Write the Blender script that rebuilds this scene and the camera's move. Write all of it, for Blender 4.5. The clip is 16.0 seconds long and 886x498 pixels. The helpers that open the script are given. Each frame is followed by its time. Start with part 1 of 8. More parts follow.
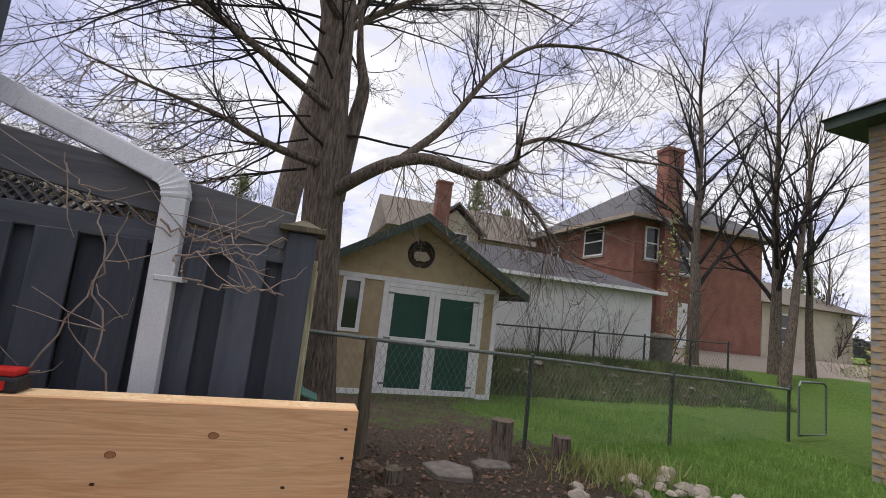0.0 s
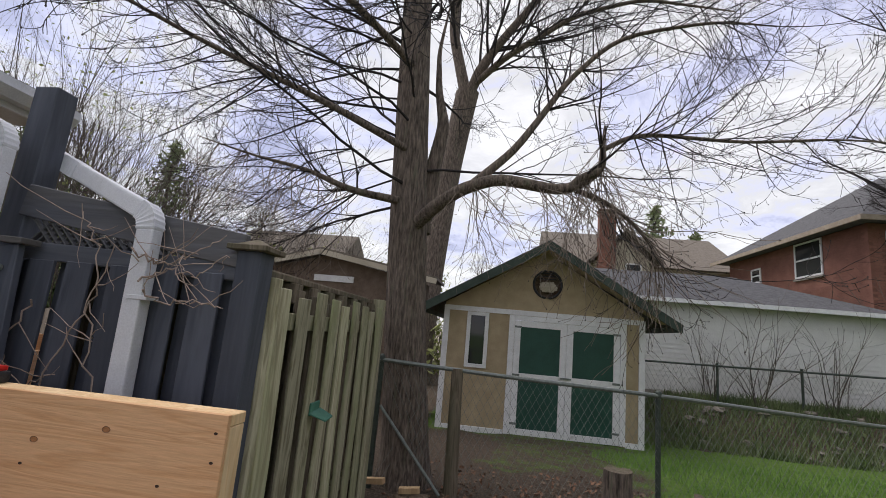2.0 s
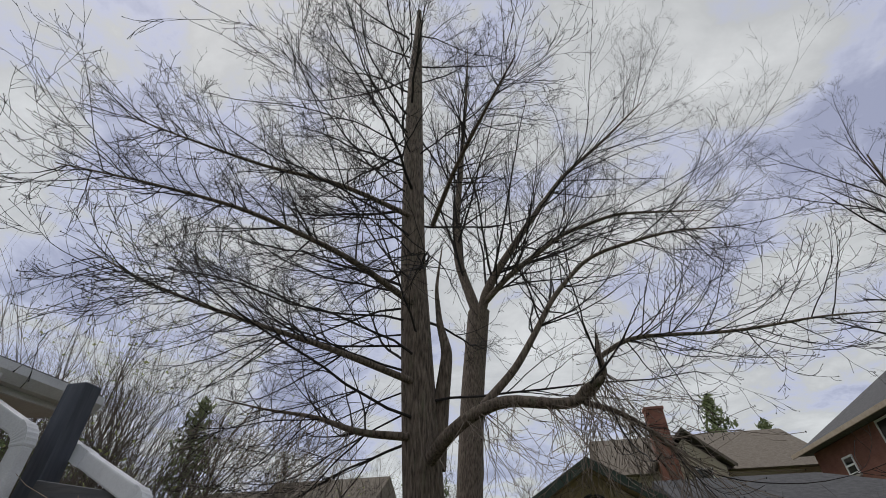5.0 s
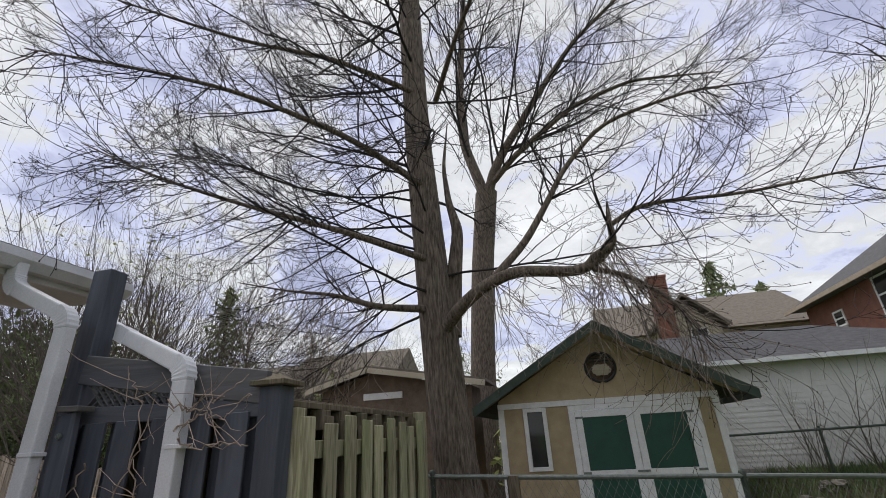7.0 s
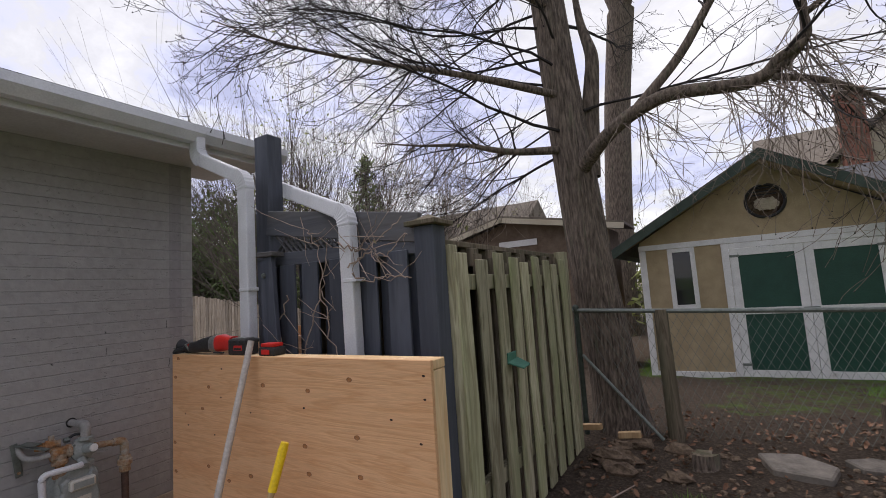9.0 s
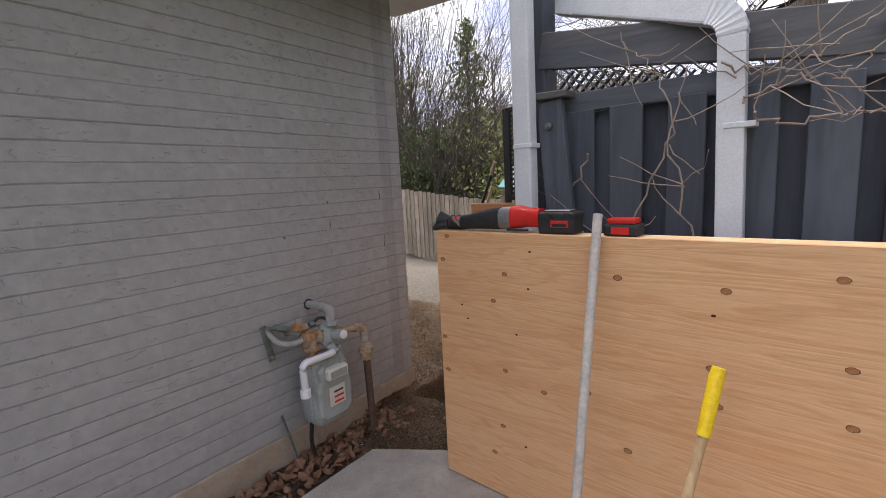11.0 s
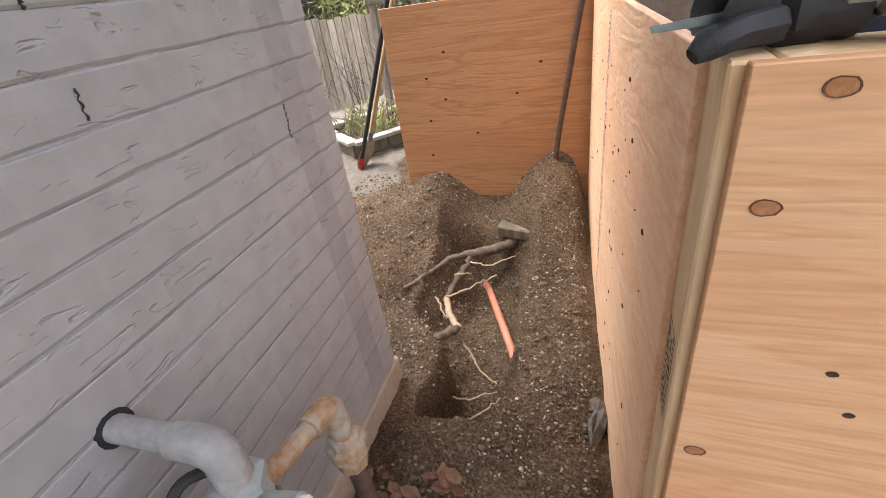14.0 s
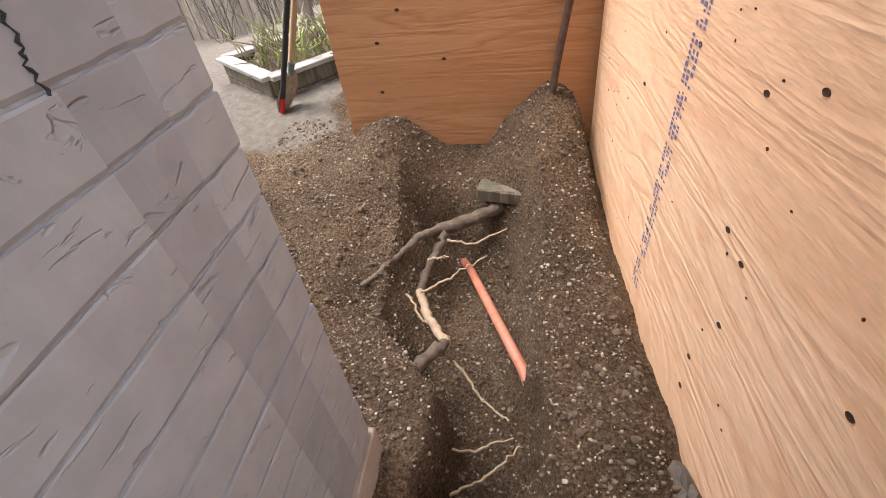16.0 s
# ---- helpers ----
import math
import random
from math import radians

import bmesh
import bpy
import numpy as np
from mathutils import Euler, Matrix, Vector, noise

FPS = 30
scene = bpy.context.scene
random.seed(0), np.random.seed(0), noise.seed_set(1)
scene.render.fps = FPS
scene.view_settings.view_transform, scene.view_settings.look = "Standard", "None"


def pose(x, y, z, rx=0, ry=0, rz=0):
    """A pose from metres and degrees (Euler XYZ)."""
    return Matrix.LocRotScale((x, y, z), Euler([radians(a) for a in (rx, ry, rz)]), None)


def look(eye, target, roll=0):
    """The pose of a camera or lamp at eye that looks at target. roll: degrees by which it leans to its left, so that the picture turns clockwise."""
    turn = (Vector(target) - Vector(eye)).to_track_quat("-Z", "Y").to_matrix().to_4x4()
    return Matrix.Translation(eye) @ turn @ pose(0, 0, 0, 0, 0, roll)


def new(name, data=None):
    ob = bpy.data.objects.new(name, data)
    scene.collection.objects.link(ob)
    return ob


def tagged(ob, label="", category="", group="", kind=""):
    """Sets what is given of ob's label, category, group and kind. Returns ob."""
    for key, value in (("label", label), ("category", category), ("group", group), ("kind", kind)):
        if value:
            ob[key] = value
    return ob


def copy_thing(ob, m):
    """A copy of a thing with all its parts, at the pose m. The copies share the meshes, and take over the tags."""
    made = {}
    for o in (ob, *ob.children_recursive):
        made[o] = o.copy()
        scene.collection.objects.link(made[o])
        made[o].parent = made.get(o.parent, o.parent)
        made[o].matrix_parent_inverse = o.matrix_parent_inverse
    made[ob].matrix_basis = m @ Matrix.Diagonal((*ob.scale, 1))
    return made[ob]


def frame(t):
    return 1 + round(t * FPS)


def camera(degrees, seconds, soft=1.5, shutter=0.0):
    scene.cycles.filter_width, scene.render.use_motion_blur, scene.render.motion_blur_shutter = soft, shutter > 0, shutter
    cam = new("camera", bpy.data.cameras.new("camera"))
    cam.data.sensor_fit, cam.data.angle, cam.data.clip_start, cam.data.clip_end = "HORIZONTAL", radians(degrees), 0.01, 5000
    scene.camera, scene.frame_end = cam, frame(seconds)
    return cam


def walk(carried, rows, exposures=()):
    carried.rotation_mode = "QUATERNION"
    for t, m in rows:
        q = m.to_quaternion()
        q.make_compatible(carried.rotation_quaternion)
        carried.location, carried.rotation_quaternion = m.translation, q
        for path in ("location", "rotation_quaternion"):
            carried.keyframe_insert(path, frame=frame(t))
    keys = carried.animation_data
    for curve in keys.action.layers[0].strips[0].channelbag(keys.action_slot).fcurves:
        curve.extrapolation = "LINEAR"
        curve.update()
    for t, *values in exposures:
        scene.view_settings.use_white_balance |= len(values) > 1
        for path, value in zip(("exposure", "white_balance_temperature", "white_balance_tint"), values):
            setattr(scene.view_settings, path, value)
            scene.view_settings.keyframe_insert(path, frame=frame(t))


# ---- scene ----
cam = camera(89.3, 16.0, soft=0.9)
PATH = [
    (0, (1.643, -1.557, 1.559), (2.195, 0.348, 1.815), 6.5),
    (0.5, (2.013, -1.627, 1.572), (2.52, 0.299, 1.748), 5.1),
    (1, (2.262, -1.555, 1.559), (2.457, 0.431, 1.697), 7.0),
    (1.5, (2.46, -1.474, 1.556), (2.376, 0.521, 1.658), 5.9),
    (2, (2.702, -1.473, 1.523), (2.454, 0.478, 1.882), 5.2),
    (2.5, (2.902, -1.516, 1.545), (2.595, 0.361, 2.166), 2.0),
    (3, (2.934, -1.526, 1.563), (2.623, 0.276, 2.373), 1.3),
    (3.5, (3.0, -1.62, 1.6), (2.648, 0.085, 2.585), 1.4),
    (4.75, (3.02, -1.66, 1.57), (2.68, -0.1, 2.79), -0.4),
    (6, (2.982, -1.642, 1.555), (2.645, 0.0, 2.647), -2.8),
    (6.5, (2.976, -1.59, 1.55), (2.589, 0.148, 2.462), -2.7),
    (7, (2.969, -1.572, 1.518), (2.535, 0.219, 2.297), -3.2),
    (7.5, (2.955, -1.537, 1.505), (2.467, 0.308, 2.102), -4.9),
    (8, (2.941, -1.505, 1.456), (2.404, 0.371, 1.893), -4.4),
    (8.5, (2.941, -1.492, 1.452), (2.356, 0.397, 1.748), -4.5),
    (9, (2.84, -1.496, 1.444), (1.82, 0.212, 1.642), -3.8),
    (9.5, (2.523, -1.558, 1.456), (1.206, -0.06, 1.602), -2.6),
    (10, (2.12, -1.624, 1.452), (0.77, -0.149, 1.484), -1.6),
    (10.2, (1.965, -1.661, 1.438), (0.598, -0.202, 1.382), -0.4),
    (12.3, (0.624, -1.065, 1.388), (-0.49, 0.45, 0.708), -8.9),
    (12.5, (0.518, -0.985, 1.384), (-0.545, 0.528, 0.624), -8.8),
    (13, (0.253, -0.847, 1.337), (-0.639, 0.735, 0.498), -8.0),
    (13.5, (0.037, -0.697, 1.325), (-0.67, 0.932, 0.404), -9.0),
    (14, (-0.07, -0.465, 1.283), (-0.748, 1.116, 0.264), -9.1),
    (14.5, (-0.161, -0.291, 1.253), (-0.79, 1.226, 0.11), -9.1),
    (15, (-0.278, -0.131, 1.227), (-0.802, 1.39, 0.039), -9.7),
    (15.5, (-0.357, -0.013, 1.18), (-0.807, 1.484, -0.067), -8.7),
    (16, (-0.398, 0.103, 1.118), (-0.806, 1.573, -0.175), -8.7),
]
walk(cam, [(t, look(eye, target, roll)) for t, eye, target, roll in PATH], exposures=((0.0, 0.25, 6500, 15), (2.0, 0.2, 6500, 13), (3.0, 0.15, 6500, 10), (3.7, 0.1, 6500, 9), (5.8, -0.6, 6500, 8), (6.0, -0.6, 6500, 8), (6.6, -0.15, 6500, 9), (7.5, 0.1, 6500, 11), (9.5, 0.3, 6500, 16), (10.2, 0.5, 6500, 15), (12.3, 1.45, 6500, 13), (13.2, 1.75, 6500, 13), (14.2, 1.92, 6500, 13), (15.2, 1.95, 6500, 13), (16.0, 1.78, 6500, 14)))

# ---- sky and sun: a bright, broken overcast ----
world = bpy.data.worlds.new("overcast_sky")
scene.world = world
world.use_nodes = True
wn, wl = world.node_tree.nodes, world.node_tree.links
wn.clear()
w_out = wn.new("ShaderNodeOutputWorld")
w_bg = wn.new("ShaderNodeBackground")
w_bg.inputs["Strength"].default_value = 1.50
w_sky = wn.new("ShaderNodeTexSky")
w_sky.sky_type, w_sky.sun_disc = "NISHITA", False
w_sky.sun_elevation, w_sky.sun_rotation = radians(66), radians(-79)
w_gain = wn.new("ShaderNodeVectorMath")
w_gain.operation = "SCALE"
w_gain.inputs["Scale"].default_value = 0.10
w_co = wn.new("ShaderNodeTexCoord")
w_sep = wn.new("ShaderNodeSeparateXYZ")
w_add = wn.new("ShaderNodeMath")
w_add.operation = "ADD"
w_add.inputs[1].default_value = 0.22
w_max = wn.new("ShaderNodeMath")
w_max.operation = "MAXIMUM"
w_max.inputs[1].default_value = 0.12
w_div = wn.new("ShaderNodeVectorMath")
w_div.operation = "DIVIDE"
w_comb = wn.new("ShaderNodeCombineXYZ")
w_noise = wn.new("ShaderNodeTexNoise")
w_noise.inputs["Scale"].default_value = 2.3
w_noise.inputs["Detail"].default_value = 7
w_noise.inputs["Roughness"].default_value = 0.62
w_noise.inputs["Distortion"].default_value = 0.25
w_ramp = wn.new("ShaderNodeValToRGB")
for e, (p, c) in zip((w_ramp.color_ramp.elements[0], w_ramp.color_ramp.elements[1], w_ramp.color_ramp.elements.new(0.52), w_ramp.color_ramp.elements.new(0.42)),
                     ((0.36, (0.33, 0.345, 0.47, 1)), (0.59, (1.10, 1.06, 1.10, 1)), (0.52, (0.80, 0.80, 0.92, 1)), (0.45, (0.49, 0.505, 0.63, 1)))):
    e.position, e.color = p, c
w_mix = wn.new("ShaderNodeMix")
w_mix.data_type = "RGBA"
w_mix.inputs[0].default_value = 0.86
wl.new(w_co.outputs["Generated"], w_sep.inputs[0])
wl.new(w_sep.outputs["Z"], w_add.inputs[0])
wl.new(w_add.outputs[0], w_max.inputs[0])
for k in range(3):
    wl.new(w_max.outputs[0], w_comb.inputs[k])
wl.new(w_co.outputs["Generated"], w_div.inputs[0])
wl.new(w_comb.outputs[0], w_div.inputs[1])
wl.new(w_div.outputs[0], w_noise.inputs["Vector"])
wl.new(w_noise.outputs["Fac"], w_ramp.inputs["Fac"])
wl.new(w_sky.outputs[0], w_gain.inputs[0])
wl.new(w_gain.outputs[0], w_mix.inputs[6])
wl.new(w_ramp.outputs["Color"], w_mix.inputs[7])
wl.new(w_mix.outputs[2], w_bg.inputs["Color"])
wl.new(w_bg.outputs[0], w_out.inputs["Surface"])

sun = new("sun", bpy.data.lights.new("sun", "SUN"))
sun.data.energy, sun.data.angle, sun.data.color = 2.1, radians(40), (1.0, 0.96, 0.9)
sun.matrix_world = look((-3.2, 0.6, 7.4), (0, 0, 0))


# ---- materials ----
def surf(name, c1, c2, scale=8.0, rough=0.75, bump=0.3, bump_scale=60.0, metal=0.0, stretch=(1, 1, 1), c3=None, wear=0.0, detail=6.0, vary=0.0, spec=0.4, bumpd=0.01, rot=(0, 0, 0), dents=0.0):
    """Paint or matter with two colours mixed by a coarse noise, a fine grain, a third colour for stains, and relief."""
    m = bpy.data.materials.new(name)
    m.use_nodes = True
    nt = m.node_tree
    b = nt.nodes["Principled BSDF"]
    co = nt.nodes.new("ShaderNodeTexCoord")
    mp = nt.nodes.new("ShaderNodeMapping")
    mp.inputs["Scale"].default_value = stretch
    mp.inputs["Rotation"].default_value = [radians(a) for a in rot]
    nt.links.new(co.outputs["Object"], mp.inputs[0])
    vec = mp.outputs[0]
    if vary:
        oi = nt.nodes.new("ShaderNodeObjectInfo")
        sc = nt.nodes.new("ShaderNodeVectorMath")
        sc.operation = "MULTIPLY_ADD"
        cx = nt.nodes.new("ShaderNodeCombineXYZ")
        for k in range(3):
            nt.links.new(oi.outputs["Random"], cx.inputs[k])
        sc.inputs[1].default_value = (31, 17, 23)
        nt.links.new(cx.outputs[0], sc.inputs[0])
        nt.links.new(vec, sc.inputs[2])
        vec = sc.outputs[0]
    n1 = nt.nodes.new("ShaderNodeTexNoise")
    n1.inputs["Scale"].default_value, n1.inputs["Detail"].default_value, n1.inputs["Roughness"].default_value = scale, detail, 0.6
    nt.links.new(vec, n1.inputs["Vector"])
    r1 = nt.nodes.new("ShaderNodeValToRGB")
    r1.color_ramp.elements[0].position, r1.color_ramp.elements[1].position = 0.32, 0.68
    r1.color_ramp.elements[0].color, r1.color_ramp.elements[1].color = (*c1, 1), (*c2, 1)
    nt.links.new(n1.outputs["Fac"], r1.inputs["Fac"])
    col = r1.outputs["Color"]
    n2 = nt.nodes.new("ShaderNodeTexNoise")
    n2.inputs["Scale"].default_value, n2.inputs["Detail"].default_value = bump_scale, 5
    nt.links.new(vec, n2.inputs["Vector"])
    if c3:
        n3 = nt.nodes.new("ShaderNodeTexNoise")
        n3.inputs["Scale"].default_value, n3.inputs["Detail"].default_value, n3.inputs["Roughness"].default_value = scale * 0.37, 9, 0.7
        nt.links.new(vec, n3.inputs["Vector"])
        r3 = nt.nodes.new("ShaderNodeValToRGB")
        r3.color_ramp.elements[0].position, r3.color_ramp.elements[1].position = 0.62 - wear * 0.3, 0.72 - wear * 0.2
        nt.links.new(n3.outputs["Fac"], r3.inputs["Fac"])
        mx = nt.nodes.new("ShaderNodeMix")
        mx.data_type = "RGBA"
        nt.links.new(r3.outputs["Color"], mx.inputs[0])
        nt.links.new(col, mx.inputs[6])
        mx.inputs[7].default_value = (*c3, 1)
        col = mx.outputs[2]
    hs = nt.nodes.new("ShaderNodeHueSaturation")
    ma = nt.nodes.new("ShaderNodeMapRange")
    ma.inputs["To Min"].default_value, ma.inputs["To Max"].default_value = 0.8, 1.2
    nt.links.new(n2.outputs["Fac"], ma.inputs["Value"])
    val = ma.outputs[0]
    if vary:
        mv = nt.nodes.new("ShaderNodeMapRange")
        mv.inputs["To Min"].default_value, mv.inputs["To Max"].default_value = 1 - vary, 1 + vary
        nt.links.new(oi.outputs["Random"], mv.inputs["Value"])
        mu = nt.nodes.new("ShaderNodeMath")
        mu.operation = "MULTIPLY"
        nt.links.new(val, mu.inputs[0])
        nt.links.new(mv.outputs[0], mu.inputs[1])
        val = mu.outputs[0]
    nt.links.new(val, hs.inputs["Value"])
    nt.links.new(col, hs.inputs["Color"])
    nt.links.new(hs.outputs[0], b.inputs["Base Color"])
    b.inputs["Roughness"].default_value, b.inputs["Metallic"].default_value = rough, metal
    b.inputs["Specular IOR Level"].default_value = spec
    if bump:
        bp = nt.nodes.new("ShaderNodeBump")
        bp.inputs["Strength"].default_value, bp.inputs["Distance"].default_value = bump, bumpd
        high = n2.outputs["Fac"]
        if dents:
            ms = nt.nodes.new("ShaderNodeMapping")
            ms.inputs["Scale"].default_value = (0.45, 1.0, 1.7)
            ms.inputs["Rotation"].default_value = (0, radians(24), 0)
            nt.links.new(vec, ms.inputs[0])
            n4 = nt.nodes.new("ShaderNodeTexNoise")
            n4.inputs["Scale"].default_value, n4.inputs["Detail"].default_value, n4.inputs["Distortion"].default_value = 27, 3, 0.9
            nt.links.new(ms.outputs[0], n4.inputs["Vector"])
            r4 = nt.nodes.new("ShaderNodeMapRange")
            r4.inputs["From Min"].default_value, r4.inputs["From Max"].default_value = 0.64, 0.72
            r4.inputs["To Min"].default_value, r4.inputs["To Max"].default_value = 0.0, -dents
            nt.links.new(n4.outputs["Fac"], r4.inputs["Value"])
            su = nt.nodes.new("ShaderNodeMath")
            su.operation = "ADD"
            nt.links.new(high, su.inputs[0])
            nt.links.new(r4.outputs[0], su.inputs[1])
            high = su.outputs[0]
        nt.links.new(high, bp.inputs["Height"])
        nt.links.new(bp.outputs[0], b.inputs["Normal"])
    return m


def wood(name, c1, c2, c3, axis=0, ring=9.0, fine=55.0, rough=0.7, bump=0.35, vary=0.08, lengthwise=0.12, rings=7.0, sharp=0.85):
    """Sawn or peeled wood: grain drawn out along one axis, wandering figure, fine fibres."""
    m = bpy.data.materials.new(name)
    m.use_nodes = True
    nt = m.node_tree
    b = nt.nodes["Principled BSDF"]
    co = nt.nodes.new("ShaderNodeTexCoord")
    mp = nt.nodes.new("ShaderNodeMapping")
    s = [1.0, 1.0, 1.0]
    s[axis] = lengthwise
    mp.inputs["Scale"].default_value = s
    nt.links.new(co.outputs["Object"], mp.inputs[0])
    oi = nt.nodes.new("ShaderNodeObjectInfo")
    cx = nt.nodes.new("ShaderNodeCombineXYZ")
    for k in range(3):
        nt.links.new(oi.outputs["Random"], cx.inputs[k])
    ad = nt.nodes.new("ShaderNodeVectorMath")
    ad.operation = "MULTIPLY_ADD"
    ad.inputs[1].default_value = (13, 29, 19)
    nt.links.new(cx.outputs[0], ad.inputs[0])
    nt.links.new(mp.outputs[0], ad.inputs[2])
    n1 = nt.nodes.new("ShaderNodeTexNoise")
    n1.inputs["Scale"].default_value, n1.inputs["Detail"].default_value, n1.inputs["Distortion"].default_value = ring, 3, 0.9
    nt.links.new(ad.outputs[0], n1.inputs["Vector"])
    ml = nt.nodes.new("ShaderNodeMath")
    ml.operation = "MULTIPLY"
    ml.inputs[1].default_value = rings
    nt.links.new(n1.outputs["Fac"], ml.inputs[0])
    pp = nt.nodes.new("ShaderNodeMath")
    pp.operation = "PINGPONG"
    pp.inputs[1].default_value = 1.0
    nt.links.new(ml.outputs[0], pp.inputs[0])
    n2 = nt.nodes.new("ShaderNodeTexNoise")
    n2.inputs["Scale"].default_value, n2.inputs["Detail"].default_value = fine, 6
    nt.links.new(ad.outputs[0], n2.inputs["Vector"])
    r1 = nt.nodes.new("ShaderNodeValToRGB")
    r1.color_ramp.elements[0].color, r1.color_ramp.elements[1].color = (*c1, 1), (*c2, 1)
    r1.color_ramp.elements[0].position, r1.color_ramp.elements[1].position = 0.05, sharp
    nt.links.new(pp.outputs[0], r1.inputs["Fac"])
    n3 = nt.nodes.new("ShaderNodeTexNoise")
    n3.inputs["Scale"].default_value, n3.inputs["Detail"].default_value = ring * 0.4, 5
    nt.links.new(ad.outputs[0], n3.inputs["Vector"])
    r3 = nt.nodes.new("ShaderNodeValToRGB")
    r3.color_ramp.elements[0].position, r3.color_ramp.elements[1].position = 0.45, 0.75
    nt.links.new(n3.outputs["Fac"], r3.inputs["Fac"])
    mx = nt.nodes.new("ShaderNodeMix")
    mx.data_type = "RGBA"
    nt.links.new(r3.outputs["Color"], mx.inputs[0])
    nt.links.new(r1.outputs["Color"], mx.inputs[6])
    mx.inputs[7].default_value = (*c3, 1)
    hs = nt.nodes.new("ShaderNodeHueSaturation")
    ma = nt.nodes.new("ShaderNodeMapRange")
    ma.inputs["To Min"].default_value, ma.inputs["To Max"].default_value = 0.78, 1.2
    nt.links.new(n2.outputs["Fac"], ma.inputs["Value"])
    mv = nt.nodes.new("ShaderNodeMapRange")
    mv.inputs["To Min"].default_value, mv.inputs["To Max"].default_value = 1 - vary, 1 + vary
    nt.links.new(oi.outputs["Random"], mv.inputs["Value"])
    mu = nt.nodes.new("ShaderNodeMath")
    mu.operation = "MULTIPLY"
    nt.links.new(ma.outputs[0], mu.inputs[0])
    nt.links.new(mv.outputs[0], mu.inputs[1])
    nt.links.new(mu.outputs[0], hs.inputs["Value"])
    nt.links.new(mx.outputs[2], hs.inputs["Color"])
    nt.links.new(hs.outputs[0], b.inputs["Base Color"])
    b.inputs["Roughness"].default_value = rough
    b.inputs["Specular IOR Level"].default_value = 0.3
    bp = nt.nodes.new("ShaderNodeBump")
    bp.inputs["Strength"].default_value, bp.inputs["Distance"].default_value = bump, 0.004
    sm = nt.nodes.new("ShaderNodeMath")
    sm.operation = "ADD"
    nt.links.new(pp.outputs[0], sm.inputs[0])
    nt.links.new(n2.outputs["Fac"], sm.inputs[1])
    nt.links.new(sm.outputs[0], bp.inputs["Height"])
    nt.links.new(bp.outputs[0], b.inputs["Normal"])
    return m


def glass(name, tint=(0.6, 0.65, 0.68), rough=0.05):
    m = bpy.data.materials.new(name)
    m.use_nodes = True
    b = m.node_tree.nodes["Principled BSDF"]
    b.inputs["Base Color"].default_value = (*[0.05 * c for c in tint], 1)
    b.inputs["Roughness"].default_value = rough
    b.inputs["Specular IOR Level"].default_value = 0.45
    return m


PAINT_GREY = surf("grey_wall_paint", (0.312, 0.306, 0.298), (0.347, 0.340, 0.331), 2.2, 0.5, 0.7, 20, vary=0.01, c3=(0.36, 0.35, 0.347), bumpd=0.006, dents=0.7)
PAINT_DARK = surf("darker_grey_paint", (0.262, 0.256, 0.255), (0.295, 0.288, 0.286), 2.2, 0.5, 0.7, 20, vary=0.01, bumpd=0.006, dents=0.7)
MORTAR = surf("painted_mortar", (0.30, 0.293, 0.293), (0.35, 0.342, 0.342), 6, 0.7, 0.5, 90)
PARGING = surf("beige_parging", (0.30, 0.24, 0.18), (0.40, 0.33, 0.26), 5, 0.9, 0.6, 45, c3=(0.16, 0.13, 0.10))
WHITE_METAL = surf("white_painted_metal", (0.62, 0.63, 0.66), (0.72, 0.73, 0.76), 6, 0.4, 0.12, 120, c3=(0.45, 0.44, 0.43))
SOFFIT = surf("white_soffit", (0.52, 0.52, 0.52), (0.62, 0.62, 0.62), 3, 0.5, 0.1, 60)
SHINGLE = surf("dark_shingles", (0.055, 0.052, 0.055), (0.11, 0.105, 0.105), 16, 0.95, 0.8, 160, vary=0.15)
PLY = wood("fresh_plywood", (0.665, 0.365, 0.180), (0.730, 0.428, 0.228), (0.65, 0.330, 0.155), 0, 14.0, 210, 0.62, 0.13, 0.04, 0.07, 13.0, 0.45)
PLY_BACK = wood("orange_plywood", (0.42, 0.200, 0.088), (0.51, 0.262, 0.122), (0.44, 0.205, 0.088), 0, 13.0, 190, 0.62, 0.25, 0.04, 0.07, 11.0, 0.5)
# fresh plywood with a paler colour standing in for light lost beside the house
PLY_Y = wood("brightened_plywood_along", (0.82, 0.490, 0.285), (0.90, 0.590, 0.365), (0.85, 0.505, 0.295), 1, 8.0, 150, 0.62, 0.4, 0.04, 0.14, 12.0, 0.45)
PLY_EDGE = wood("plywood_edge", (0.30, 0.15, 0.07), (0.46, 0.25, 0.12), (0.22, 0.11, 0.05), 2, 30, 120, 0.8)
STUD = wood("spruce_stud", (0.70, 0.47, 0.25), (0.80, 0.60, 0.36), (0.66, 0.43, 0.22), 2, 12, 80, 0.65)
KNOT = surf("plywood_knot", (0.30, 0.125, 0.045), (0.44, 0.20, 0.08), 90, 0.7, 0.2, 200)
KNOT_RING = surf("knot_ring", (0.075, 0.030, 0.013), (0.16, 0.068, 0.028), 90, 0.7, 0.2, 200)
KNOT_DARK = surf("knot_core", (0.025, 0.014, 0.008), (0.07, 0.032, 0.015), 90, 0.7, 0.2, 200)
INK_BLUE = surf("blue_stamp_ink", (0.10, 0.10, 0.22), (0.22, 0.20, 0.32), 160, 0.8, 0.0, 300)
INK_BLACK = surf("black_stamp_ink", (0.02, 0.02, 0.02), (0.09, 0.07, 0.05), 160, 0.8, 0.0, 300)
FENCE_NAVY = wood("slate_painted_boards", (0.072, 0.080, 0.102), (0.100, 0.109, 0.134), (0.060, 0.066, 0.083), 2, 8, 60, 0.6, 0.3, 0.15)
